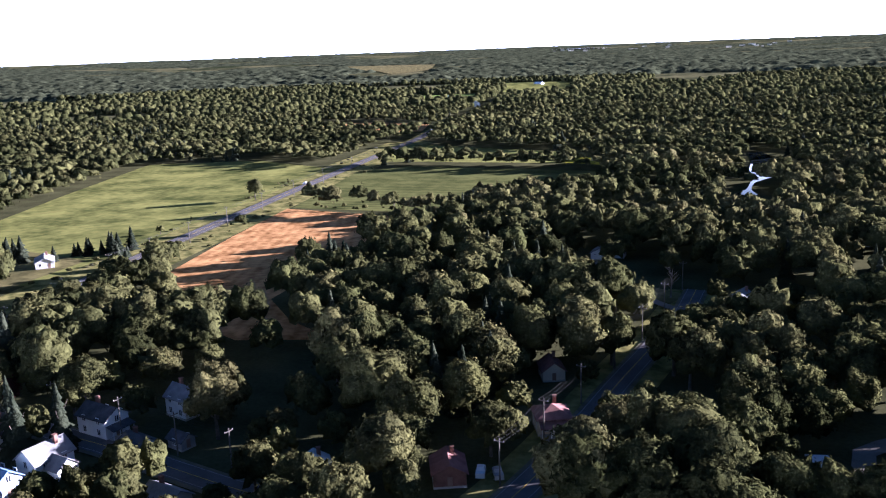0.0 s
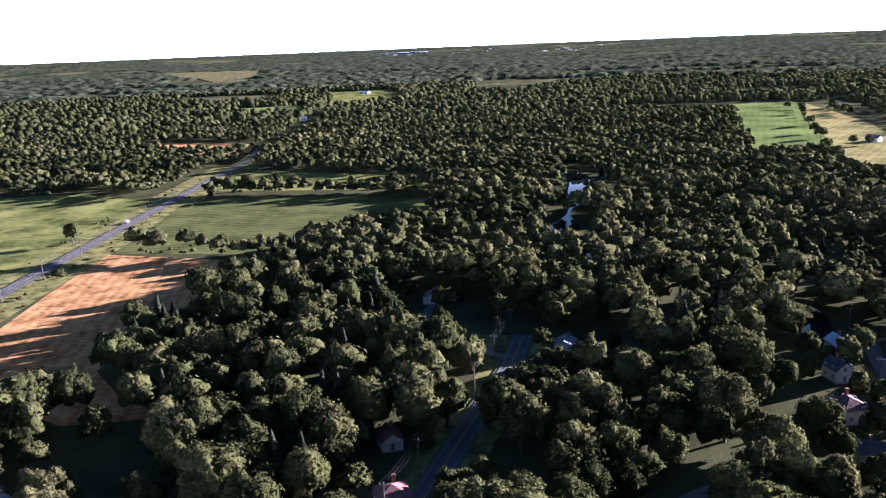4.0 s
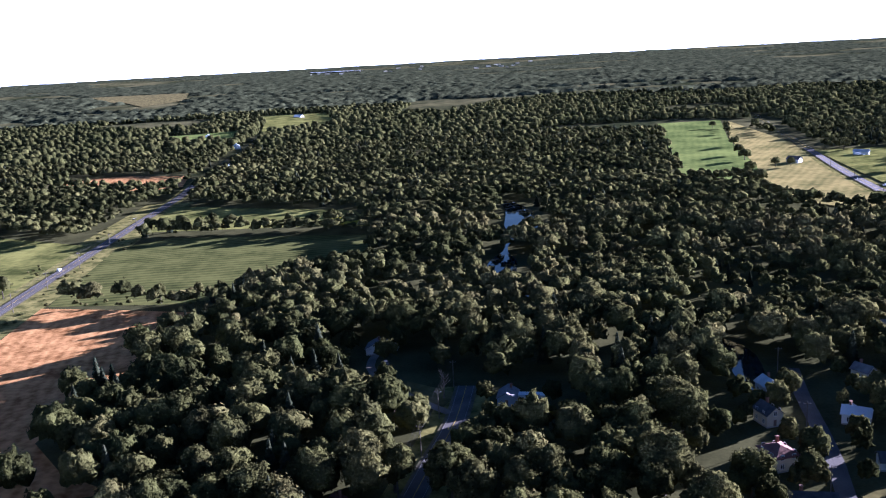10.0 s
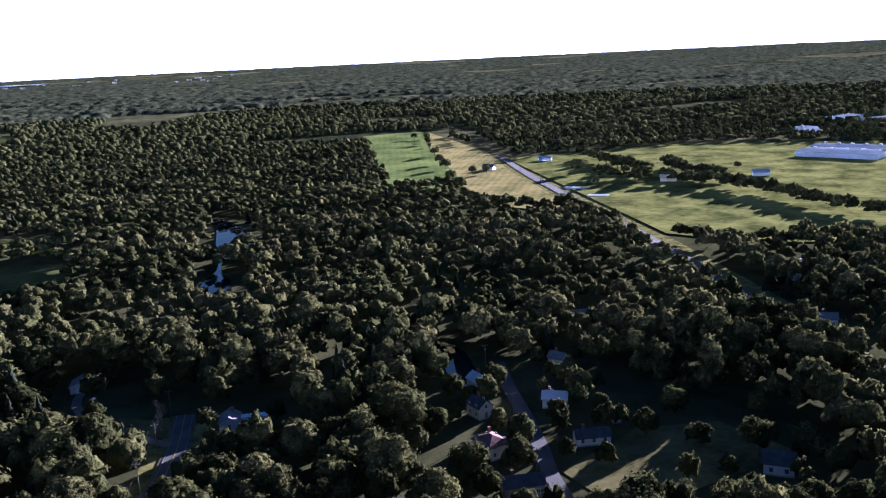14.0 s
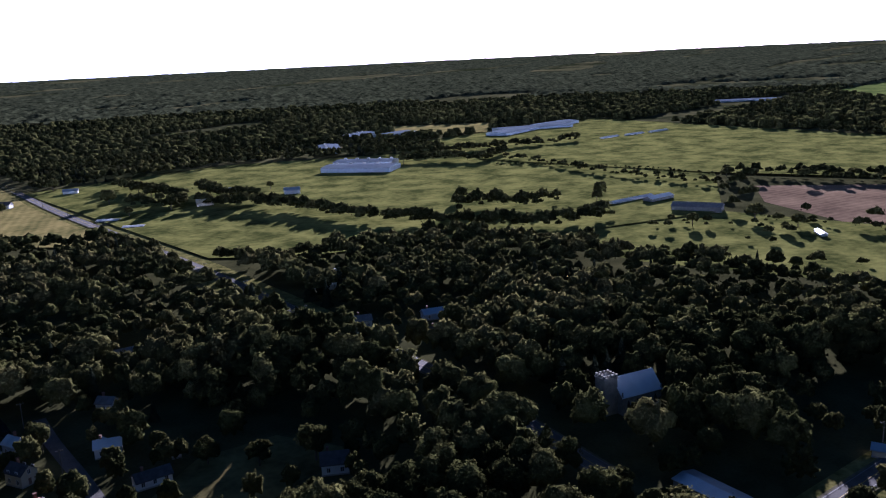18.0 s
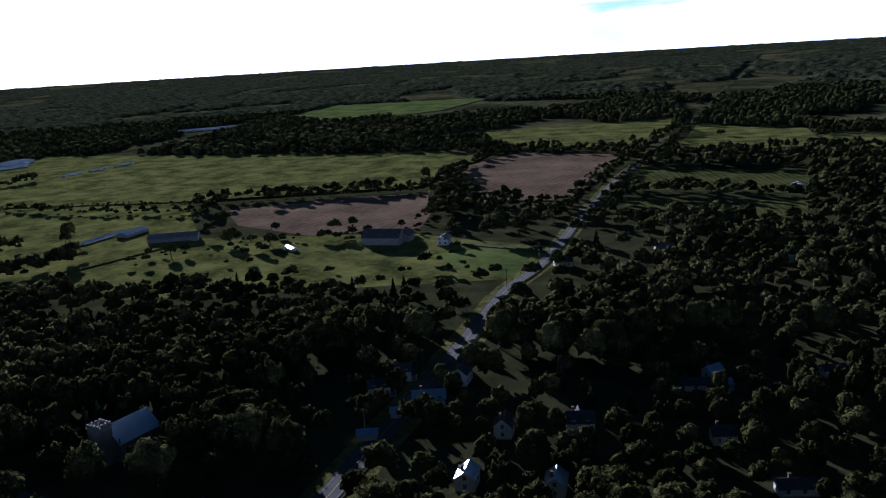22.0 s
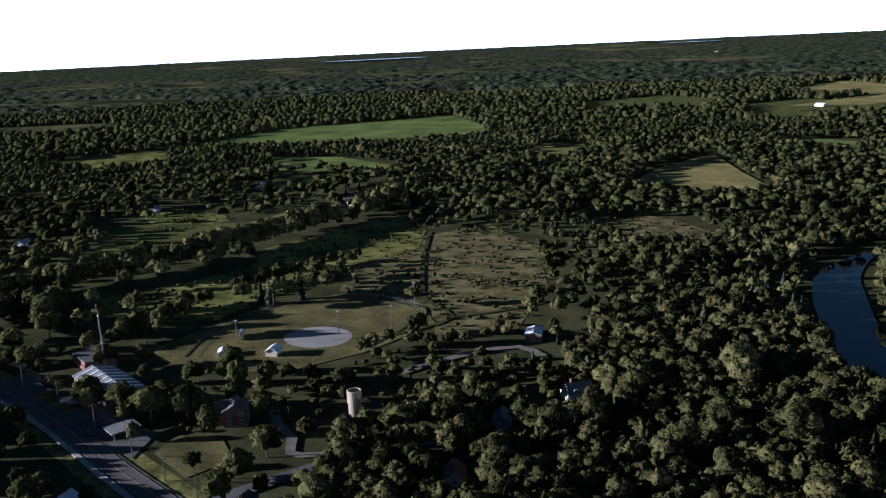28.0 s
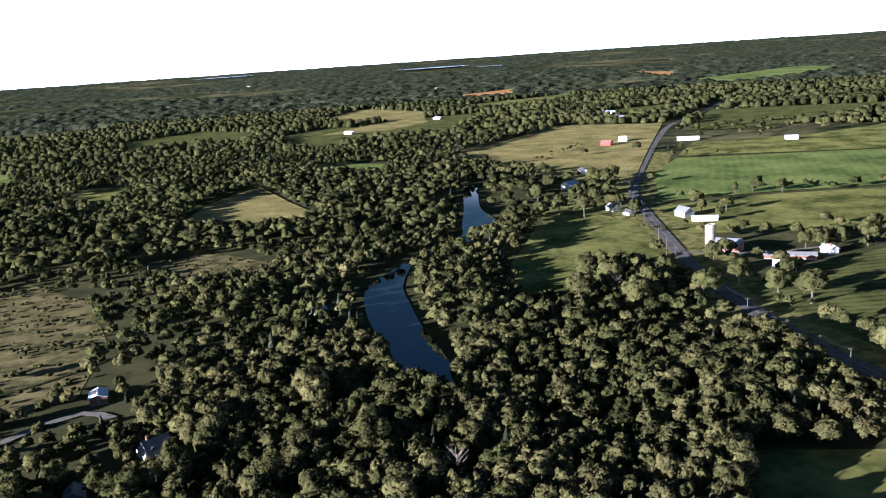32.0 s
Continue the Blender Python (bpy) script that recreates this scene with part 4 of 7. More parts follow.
    (-104, -649, 30, 8, 10, 4.0, 2.6, C, M_GSHING, {}, "cream house by the bend of the road"),
    (-112, -630, 30, 6, 8, 3.0, 2.0, W, M_DSHING, {}, "small house by the bend of the road"),
    (-85, -763, -40, 12, 16, 4.6, 3.4, W, M_METAL, dict(windows=False, chimney=False, category="barn", name="barn"), "pale barn above the river"),
    (-107, -849, 20, 8, 10, 4.0, 2.6, W, M_DSHING, {}, "white farmhouse in a field"),
    (-164, -1069, 60, 10, 15, 4.6, 3.6, M_BARN, M_RSHING, dict(windows=False, chimney=False, category="barn", name="barn"), "red barn beside the road"),
    (-190, -1103, 60, 8, 12, 5.0, 3.0, W, M_WROOF, {}, "white farmhouse beside a red barn"),
    (-238, -1400, 40, 14, 22, 6.0, 4.0, M_BARN, M_METAL, dict(windows=False, chimney=False, category="barn", name="barn"), "red farm barn with a pale roof"),
    (-240, -1531, 40, 14, 34, 5.0, 3.0, W, M_WROOF, dict(windows=False, chimney=False, category="barn", name="barn"), "long white farm shed"),
    (-258, -1393, 40, 10, 20, 4.6, 2.6, W, M_WROOF, dict(windows=False, chimney=False, category="barn", name="barn"), "white metal-roofed farm shed in the yard"),
    (-263, -1074, 80, 10, 30, 3.6, 2.0, W, M_WROOF, {}, "long white ranch house"),
    (-366, -1016, 80, 9, 16, 4.0, 2.4, W, M_WROOF, {}, "white house alone in a green field"),
    (-148, -613, 25, 10, 13, 4.2, 3.8, G, M_METAL, dict(windows=False, chimney=False, category="barn", name="barn"), "grey weathered barn with a pale roof"),
    (-157, -594, 80, 7, 20, 3.4, 0.8, W, M_WROOF, dict(windows=False, chimney=False, category="shed", name="shed"), "long white farm shed"),
    (-148, -506, 60, 12, 17, 4.6, 3.6, K, M_METAL, dict(windows=False, chimney=False, category="barn", name="barn"), "brick barn with a pale sheet roof"),
    # brick and grey shingle stand in here for the shade of trees
    (-174, -480, 72, 8, 32, 2.6, 1.4, K, M_GSHING, dict(windows=False, chimney=False, category="barn", name="cow_shed"), "long low cow shed, walls and grey roof darkened for tree shade"),
    (-198, -486, 20, 7, 9, 3.4, 2.2, W, M_WROOF, {}, "white farmhouse behind the cow shed"),
    (-262, 1010, 20, 7, 9, 4.0, 2.4, W, M_WROOF, {}, "white house beside the far road"),
    (-316, 1309 - 40, 20, 9, 13, 5.0, 3.0, W, M_WROOF, {}, "white barn beside the far road"),
    (-420, 1500, 20, 9, 13, 4.0, 2.4, W, M_WROOF, {}, "white house beyond the woods"),
    (-68, 1382, 20, 9, 13, 5.0, 3.0, W, M_WROOF, {}, "white house alone in the woods"),
    (-330, 1880, 60, 12, 20, 6.0, 4.0, W, M_WROOF, dict(windows=False, chimney=False, category="barn", name="barn"), "large white barn on a far field"),
    (-560, 862, 70, 8, 14, 3.4, 2.0, W, M_WROOF, {}, "white house in a clearing"),
    (318, 828, 40, 8, 12, 4.0, 2.6, W, M_DSHING, {}, "house in a yard with trees"),
    (420, 660, 60, 9, 14, 4.0, 2.4, C, M_METAL, {}, "farmhouse in the pasture"),
    (470, 690, 60, 10, 16, 4.4, 3.0, W, M_WROOF, dict(windows=False, chimney=False, category="barn", name="barn"), "pale barn in the pasture"),
    (500, 640, 60, 9, 14, 4.0, 2.4, W, M_METAL, {}, "white house in the pasture"),
    (395, 860, 60, 8, 14, 3.4, 2.0, W, M_METAL, {}, "white house beside the far pasture"),
    (200, -1450, 60, 10, 18, 5.0, 3.0, W, M_WROOF, dict(windows=False, chimney=False, category="barn", name="barn"), "white barn on a far field"),
    (-20, -1640, 60, 12, 16, 6.0, 3.6, W, M_WROOF, dict(windows=False, chimney=False, category="barn", name="barn"), "white barn on a far field"),
    (60, -1650, 60, 10, 16, 5.0, 3.0, W, M_WROOF, dict(windows=False, chimney=False, category="barn", name="barn"), "white farm shed on a far field"),
    (713, -178, 80, 9, 16, 4.0, 2.4, B, M_METAL, {}, "house with a pale sheet roof at the edge of the woods"),
]
for x, y, rz, w, d, h, rise, wall, roof, extra, label in HOUSES:
    if math.hypot(x, y) > 700 and "windows" not in extra:
        extra = dict(extra, chimney=False, windows=False)
    k = 0.8 if math.hypot(x, y) < 420 else 0.85 if y < -400 else 1.0
    if k < 1 and "wing" in extra:
        extra = dict(extra, wing=tuple(k * q for q in extra["wing"]))
    house(x, y, rz, k * w, k * d, 0.88 * h if k < 1 else h, k * rise, wall, roof, label, **extra)

# ---------------------------------------------------------------- churches, halls, farms


def lancet(parent, m, w, h):
    """A pointed window with its frame."""
    bm = bmesh.new()
    pts = [(-w / 2, 0), (w / 2, 0), (w / 2, h * 0.65), (w * 0.28, h * 0.86), (0, h), (-w * 0.28, h * 0.86), (-w / 2, h * 0.65)]
    f = [bm.verts.new(m @ Vector((x, -0.05, z))) for x, z in pts]
    b = [bm.verts.new(m @ Vector((x, 0.05, z))) for x, z in pts]
    bm.faces.new(f)
    for i in range(len(pts)):
        j = (i + 1) % len(pts)
        bm.faces.new((f[j], f[i], b[i], b[j]))
    part("window", bm, M_WINDOW, parent, "dark pointed window")


church = empty("church", 248, 141, 0, -112)
tagged(church, "grey stone church with a battlemented tower and pale roof", "church")
bm = bmesh.new()
gable_prism(bm, 10.5, 16, 6.5, 5.2)
part("wall", bm, M_STONE, church)
bm = bmesh.new()
gable_roof(bm, 10.5, 16, 6.5, 5.2, 0.4, 0.25)
part("roof", bm, M_WROOF, church, "pale bluish sheet roof")
bm = bmesh.new()
box(bm, -2.6, 2.6, -13.3, -8.1, 0, 13)
box(bm, -2.8, 2.8, -13.5, -7.9, 12.4, 12.8)
tower = part("tower", bm, M_STONE, church)
for i in range(4):
    for j in range(4):
        if i in (0, 3) or j in (0, 3):
            bm = bmesh.new()
            x, y = -2.6 + 1.5 * i, -13.3 + 1.5 * j
            box(bm, x, x + 0.75, y, y + 0.75, 13, 13.9)
            part("merlon", bm, M_STONE, tower)
for sx in (-1, 1):
    for k in range(4):
        lancet(church, pose(sx * 5.3, -5.6 + 3.7 * k, 1.8, 0, 0, 90 * sx), 1.0, 3.2)
for k in (-1, 0, 1):
    lancet(church, pose(k * 2.2, 8.03, 2.2, 0, 0, 180), 1.1, 4.2)
bm = bmesh.new()
for sx in (-1, 1):
    for sy in (-1, 1):
        tube(bm, (sx * 5.2, sy * 8, 6.4), (sx * 5.2, sy * 8, 8.2), 0.35, 0.2, 6)
part("pinnacles", bm, M_STONE, church)
SITES.append((246, 141, 12))

chapel = empty("chapel", 203, -92, 0, -102)
tagged(chapel, "white gabled chapel with three pointed windows", "church")
bm = bmesh.new()
gable_prism(bm, 7.2, 12, 4.4, 4.6)
part("wall", bm, M_GREYW, chapel)
bm = bmesh.new()
gable_roof(bm, 7.2, 12, 4.4, 4.6, 0.4, 0.25)
part("roof", bm, M_METAL, chapel, "shining metal roof")
bm = bmesh.new()
box(bm, -1.0, 1.0, -5.6, -3.6, 7.0, 9.6)
box(bm, -1.0, 1.0, -5.6, -3.6, 9.6, 11.4, None, 0.1)
part("bell_turret", bm, M_WHITE, chapel, "small white bell turret")
for k in (-1, 0, 1):
    lancet(chapel, pose(k * 1.45, -6.03, 2.4), 0.9, 3.6 if k == 0 else 3.0)
    lancet(chapel, pose(k * 1.45, 6.03, 2.4, 0, 0, 180), 0.9, 3.6)
SITES.append((203, -92, 11))

hall = empty("village_hall", 268, -201, 0, 72)
tagged(hall, "long brick hall with a striped sheet roof", "hall")
bm = bmesh.new()
gable_prism(bm, 15, 34, 4.2, 2.0)
part("wall", bm, M_BRICK, hall)
bm = bmesh.new()
gable_roof(bm, 15, 34, 4.2, 2.0, 0.5, 0.2)
hr = part("roof", bm, M_GSHING, hall)
for k in range(7):
    bm = bmesh.new()
    m = pose(0, -14 + 4.6 * k, 6.3)
    for sx in (-1, 1):
        v = [bm.verts.new(m @ Vector(q)) for q in ((sx * 0.3, -0.5, 0.06), (sx * 7.4, -0.5, -1.86), (sx * 7.4, 0.5, -1.86), (sx * 0.3, 0.5, 0.06))]
        w_ = [bm.verts.new(q.co + Vector((0, 0, 0.16))) for q in v]
        bm.faces.new(w_)
        for i in range(4):
            bm.faces.new((v[i], v[(i + 1) % 4], w_[(i + 1) % 4], w_[i]))
    part("skylight", bm, M_WROOF, hr, "white roof strip")
for k in range(6):
    opening(hall, "window", 15, 34, "w", -14 + 5.6 * k, 1.2, 1.8, 1.5)
    opening(hall, "window", 15, 34, "e", -14 + 5.6 * k, 1.2, 1.8, 1.5)
opening(hall, "door", 15, 34, "s", 0, 0.1, 2.4, 2.3)
SITES.append((276, -204, 11))
SITES.append((259, -198, 11))

annex = empty("annex", 300, -219, 0, 72)
tagged(annex, "low dark flat-roofed annex beside the hall", "hall")
bm = bmesh.new()
box(bm, -6, 6, -9, 9, 0, 4)
part("wall", bm, M_BRICK, annex)
bm = bmesh.new()
box(bm, -6.3, 6.3, -9.3, 9.3, 4.0, 4.4)
part("roof", bm, M_DSHING, annex)
SITES.append((300, -219, 10))

carport = empty("carport", 232, -177, 0, 72)
tagged(carport, "open shelter with a flat roof by the forecourt", "shelter")
for sx in (-4, 4):
    for sy in (-3, 3):
        bm = bmesh.new()
        tube(bm, (sx, sy, 0), (sx, sy, 3), 0.12, 0.12)
        part("post", bm, M_STEEL, carport)
bm = bmesh.new()
box(bm, -5, 5, -4, 4, 3, 3.35)
part("roof", bm, M_GSHING, carport)
SITES.append((232, -177, 5))


def silo(x, y, r, h, mat, label, dome=False):
    ob = empty("silo", x, y)
    tagged(ob, label, "silo")
    bm = bmesh.new()
    n = 20
    ro = [[bm.verts.new((rr * math.cos(2 * math.pi * i / n), rr * math.sin(2 * math.pi * i / n), z)) for i in range(n)] for rr, z in ((r, 0), (r, h), (r - 0.25, h), (r - 0.25, h * 0.55))]
    for a, b in zip(ro[:-1], ro[1:]):
        for i in range(n):
            j = (i + 1) % n
            bm.faces.new((a[i], a[j], b[j], b[i]))
    bm.faces.new(ro[-1])
    part("shell", bm, mat, ob)
    for k in range(1, int(h / 1.5)):
        bm = bmesh.new()
        rr = [[bm.verts.new((q * math.cos(2 * math.pi * i / n), q * math.sin(2 * math.pi * i / n), k * 1.5 + z)) for i in range(n)] for q, z in ((r + 0.01, 0), (r + 0.05, 0), (r + 0.05, 0.08), (r + 0.01, 0.08))]
        for a, b in zip(rr[:-1], rr[1:]):
            for i in range(n):
                j = (i + 1) % n
                bm.faces.new((a[i], a[j], b[j], b[i]))
        part("hoop", bm, M_STEEL, ob)
    if dome:
        bm = bmesh.new()
        tube(bm, (0, 0, h), (0, 0, h + r * 0.6), r + 0.1, 0.3, n)
        part("cap", bm, M_METAL, ob)
    bm = bmesh.new()
    box(bm, r - 0.02, r + 0.7, -0.4, 0.4, 0, h * 0.97)
    part("chute", bm, mat, ob)
    SITES.append((x, y, r + 1))


silo(168, -220, 2.3, 11.0, M_TAN, "open-topped tan block silo among bushes")
silo(-141, -519, 2.7, 13.5, M_TAN, "tall tan block silo beside the farm road")
silo(-161, -460, 2.6, 6.0, M_WROOF, "short white feed tank with a cap", True)

big_barn = house(560, 122, -8, 14, 26, 5.0, 4.6, M_GREYW, M_DSHING, "large weathered barn with a charcoal roof", "barn", windows=False, chimney=False, wing=(10, 12, 4.5, 3, 8, -12), category="barn")


def long_shed(ax, ay, bx, by, w, h, mat, roof, label, name="shed", rise=None):
    L_ = math.hypot(bx - ax, by - ay)
    return house((ax + bx) / 2, (ay + by) / 2, math.degrees(math.atan2(by - ay, bx - ax)) - 90, w, L_, h, w * 0.18 if rise is None else rise, mat, roof, label, name, windows=False, chimney=False, category="shed")


long_shed(580, 350, 624, 341, 5, 2.0, M_WHITE, M_WROOF, "long low shed with a glaring white roof")
long_shed(601, 331, 626, 326, 9, 3.0, M_GREYW, M_WROOF, "shed with a glaring white roof")
long_shed(583, 300, 592, 266, 13, 3.6, M_GREYW, M_GSHING, "grey livestock shed in the pasture")
long_shed(541, 178, 552, 186, 4, 1.6, M_WHITE, M_WROOF, "small white-roofed field shelter")
long_shed(331, 678, 342, 664, 8, 0.9, M_WHITE, M_WROOF, "low white plastic-covered shed by the road", rise=0.5)
long_shed(327, 630, 339, 620, 8, 0.9, M_WHITE, M_WROOF, "low white plastic-covered shed by the road", rise=0.5)
for ax, ay, bx, by, w in ((625, 735, 660, 665, 38), (662, 760, 695, 700, 30), (741, 862, 790, 925, 26), (874, 985, 948, 1015, 28), (906, 950, 981, 955, 30), (985, 785, 1090, 800, 34), (1110, 800, 1195, 800, 34), (1040, 830, 1141, 765, 30), (1633, 769, 1720, 661, 40)):
    fac = long_shed(ax, ay, bx, by, w, 5.5, M_BLUEW, M_FROOF, "wide low factory hall with a pale blue roof", "factory_hall", 1.2)
    L_ = math.hypot(bx - ax, by - ay)
    if ax < 900:
        for k in range(5):
            bm = bmesh.new()
            yy = -L_ * 0.4 + L_ * 0.2 * k
            box(bm, -w * 0.22, -w * 0.22 + 2.5, yy, yy + 3.0, 6.0, 8.0)
            part("roof_unit", bm, M_STEEL, fac, "boxy roof ventilator")
    fac["category"] = "factory"
for k in range(3):
    long_shed(991 + 45 * k, 614 - 10 * k, 1025 + 45 * k, 611 - 12 * k, 6, 2.5, M_WHITE, M_WROOF, "far low shed with a glaring roof")

# far town on the horizon
fr = np.random.default_rng(77)
for k in range(26):
    a, d = radians(fr.uniform(-9, 6)), fr.uniform(3900, 4500)
    if k > 21:
        a, d = radians(fr.uniform(150, 185)), fr.uniform(2600, 3600)
    x, y = d * math.sin(a), d * math.cos(a)
    bm = bmesh.new()
    L_ = fr.uniform(8, 24) if k <= 21 else fr.uniform(8, 16)
    top = float(terrain(d)) + fr.uniform(5, 8)
    gable_prism(bm, 7, L_, 12, 1.5, pose(0, 0, 0, 0, 0, math.degrees(-a) + 90))
    ob = empty("warehouse", x, y, top - 13)
    part("wall", bm, M_CREAM, ob)
    tagged(ob, "pale building of a far town", "building", "far town")

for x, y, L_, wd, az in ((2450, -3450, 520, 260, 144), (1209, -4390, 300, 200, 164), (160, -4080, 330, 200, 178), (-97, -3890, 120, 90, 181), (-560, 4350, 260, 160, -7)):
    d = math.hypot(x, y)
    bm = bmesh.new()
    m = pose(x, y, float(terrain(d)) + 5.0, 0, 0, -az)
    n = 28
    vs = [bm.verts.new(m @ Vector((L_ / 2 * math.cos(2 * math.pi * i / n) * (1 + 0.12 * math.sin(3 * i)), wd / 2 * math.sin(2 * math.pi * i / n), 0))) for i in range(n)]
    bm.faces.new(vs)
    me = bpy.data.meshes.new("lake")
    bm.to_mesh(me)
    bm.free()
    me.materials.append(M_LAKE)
    tagged(new("lake", me), "distant lake with sky reflection painted pale blue", "lake", kind="structure")

# ---------------------------------------------------------------- ball diamond
CX, CY = 235.0, -283.0
n = 40
sand = mesh_object("infield", [(CX + 15.5 * math.cos(2 * math.pi * i / n), CY + 13.5 * math.sin(2 * math.pi * i / n), 0.29) for i in range(n)], [tuple(range(n))], M_CLAY)
tagged(sand, "pale raked sand infield of the ball diamond, greyed for tree shade", "infield", kind="structure")
outf = mesh_object("outfield", [(x, y, 0.275) for x, y in ((275, -249), (284, -275), (284, -300), (276, -322), (262, -336), (240, -340), (222, -337), (211, -328), (209, -306), (210, -283), (225, -262), (245, -250))], [tuple(range(11, -1, -1))], M_LAWN)
tagged(outf, "mown outfield grass of the ball diamond", "outfield", kind="structure")
arc = smooth_line([(271, -240, 0), (281, -262, 0), (286, -298, 0), (278, -322, 0), (264, -338, 0), (240, -343, 0), (211, -333, 0), (207, -306, 0), (207, -280, 0)], 5.0)
fence = empty("chain_fence", 0, 0)
tagged(fence, "low chain-link fence round the outfield", "fence")
for q in arc:
    bm = bmesh.new()
    tube(bm, (q[0], q[1], 0.2), (q[0], q[1], 1.5), 0.05, 0.05, 5)
    part("post", bm, M_STEEL, fence)
for a, b in zip(arc[:-1], arc[1:]):
    bm = bmesh.new()
    tube(bm, (a[0], a[1], 1.48), (b[0], b[1], 1.48), 0.04, 0.04, 4)
    part("rail", bm, M_STEEL, fence)
for a, b in zip(arc[:-1], arc[1:]):
    me = bpy.data.meshes.new("mesh_panel")
    me.from_pydata([(a[0], a[1], 0.3), (b[0], b[1], 0.3), (b[0], b[1], 0.62), (a[0], a[1], 0.62), (a[0] + 0.03, a[1], 0.3), (b[0] + 0.03, b[1], 0.3), (b[0] + 0.03, b[1], 0.62), (a[0] + 0.03, a[1], 0.62)], [], [(0, 1, 2, 3), (7, 6, 5, 4), (3, 2, 6, 7)])
    me.materials.append(M_WIRE)
    o = new("mesh_panel", me)
    o.parent = fence


def light_pole(x, y, h, name="floodlight_pole", label="tall floodlight pole of the ball park"):
    ob = empty(name, x, y)
    tagged(ob, label, "light pole", "ball park lights")
    bm = bmesh.new()
    tube(bm, (0, 0, 0), (0, 0, h), 0.22, 0.14, 8)
    part("pole", bm, M_POLE, ob)
    bm = bmesh.new()
    box(bm, -0.8, 0.8, -0.06, 0.06, h - 0.75, h - 0.6)
    part("crossarm", bm, M_POLE, ob)
    for k in (-0.65, 0.0, 0.65):
        bm = bmesh.new()
        box(bm, k - 0.17, k + 0.17, -0.2, 0.2, h - 0.5, h - 0.1, None, 0.6)
        part("lamp", bm, M_GREYW, ob)


for x, y, h in ((286, -312, 13), (256, -338, 13), (219, -336, 13), (212, -306, 11), (229, -290, 11), (262, -262, 11)):
    light_pole(x, y, h)
mast = empty("radio_mast", 286, -213)
tagged(mast, "slender steel mast behind the hall", "mast")
for sx, sy in ((-0.5, -0.4), (0.5, -0.4), (0, 0.5)):
    bm = bmesh.new()
    tube(bm, (sx * 0.7, sy * 0.7, 0), (sx * 0.4, sy * 0.4, 24), 0.07, 0.05, 6)
    part("leg", bm, M_GREYW, mast)
for k in range(12):
    bm = bmesh.new()
    s = 1 - k / 24
    tube(bm, (-0.5 * s, -0.4 * s, 2 * k), (0.5 * s, -0.4 * s, 2 * k + 2), 0.05, 0.05, 4)
    tube(bm, (0.5 * s, -0.4 * s, 2 * k), (0, 0.5 * s, 2 * k + 2), 0.05, 0.05, 4)
    part("brace", bm, M_GREYW, mast)
bm = bmesh.new()
tube(bm, (0, 0, 24), (0, 0, 24.8), 0.3, 0.2, 8)
part("lamp", bm, M_WHITE, mast, "white lamp head")

house(238, -258, 20, 5, 6, 2.6, 1.4, M_CREAM, M_WROOF, "small cream scorer's hut with a white roof", "scorers_hut", windows=False, chimney=False, category="hut")
house(258, -249, 40, 3, 5, 2.0, 0.7, M_WHITE, M_WROOF, "little white-roofed dugout by the diamond", "dugout", windows=False, chimney=False, category="shelter")
house(268, -271, 40, 2, 2.4, 2.3, 0.5, M_CREAM, M_WROOF, "small pale equipment box", "equipment_shed", windows=False, chimney=False, category="shed")

# ---------------------------------------------------------------- vehicles and trailers


def car(x, y, rz, paint, label, pickup=False):
    ob = empty("car" if not pickup else "pickup_truck", x, y, 0.5, rz)
    tagged(ob, label, "car" if not pickup else "truck")
    bm = bmesh.new()
    box(bm, -0.9, 0.9, -2.3, 2.3, 0.35, 0.95, None, 0.96)
    if pickup:
        box(bm, -0.85, 0.85, -0.3, 1.2, 0.95, 1.7, None, 0.82)
        box(bm, -0.9, -0.8, -2.25, -0.3, 0.95, 1.25)
        box(bm, 0.8, 0.9, -2.25, -0.3, 0.95, 1.25)
        box(bm, -0.8, 0.8, -2.25, -2.15, 0.95, 1.25)
    else:
        box(bm, -0.85, 0.85, -1.9, 1.1, 0.95, 1.65, None, 0.78)
    part("body", bm, paint, ob)
    for y0 in ((0.9,) if pickup else (0.78, -1.72)):
        bm = bmesh.new()
        box(bm, -0.66, 0.66, y0 - 0.06 + 0.1, y0 + 0.2, 1.0, 1.5)
        part("windscreen", bm, M_WINDOW, ob)
    for sx in (-0.86, 0.86):
        for sy in (-1.45, 1.45):
            bm = bmesh.new()
            tube(bm, (sx - 0.1, sy, 0.33), (sx + 0.1, sy, 0.33), 0.33, 0.33, 12)
            wh = part("wheel", bm, M_RUBBER, ob)
            bm = bmesh.new()
            tube(bm, (sx - 0.12, sy, 0.33), (sx + 0.12, sy, 0.33), 0.18, 0.18, 10)
            part("rim", bm, M_STEEL, wh)
    for sx in (-0.62, 0.62):
        bm = bmesh.new()
        box(bm, sx - 0.16, sx + 0.16, 2.26, 2.33, 0.62, 0.8)
        part("headlight", bm, M_STEEL, ob)


car(-246, 522, 5, M_CAR, "white car parked on the country road")
car(-40, 157, 10, M_CAR, "white pickup truck on a dirt yard", True)
car(-36.5, 157, 20, M_STEEL, "grey pickup truck on a dirt yard", True)
car(243, -172, 70, M_CARD, "dark car by the forecourt")
car(270, -186, 160, M_CARD, "dark car parked by the hall")
car(275, -187, 160, M_CAR, "white car parked by the hall")
car(508, 4, 100, M_CAR, "white car at the crossroads")
car(-118, 139, 75, M_CARD, "dark car on the village street")
car(-31, 326, 20, M_CARD, "dark car on a driveway")
car(256, 288, 40, M_CAR, "white car beside a house")


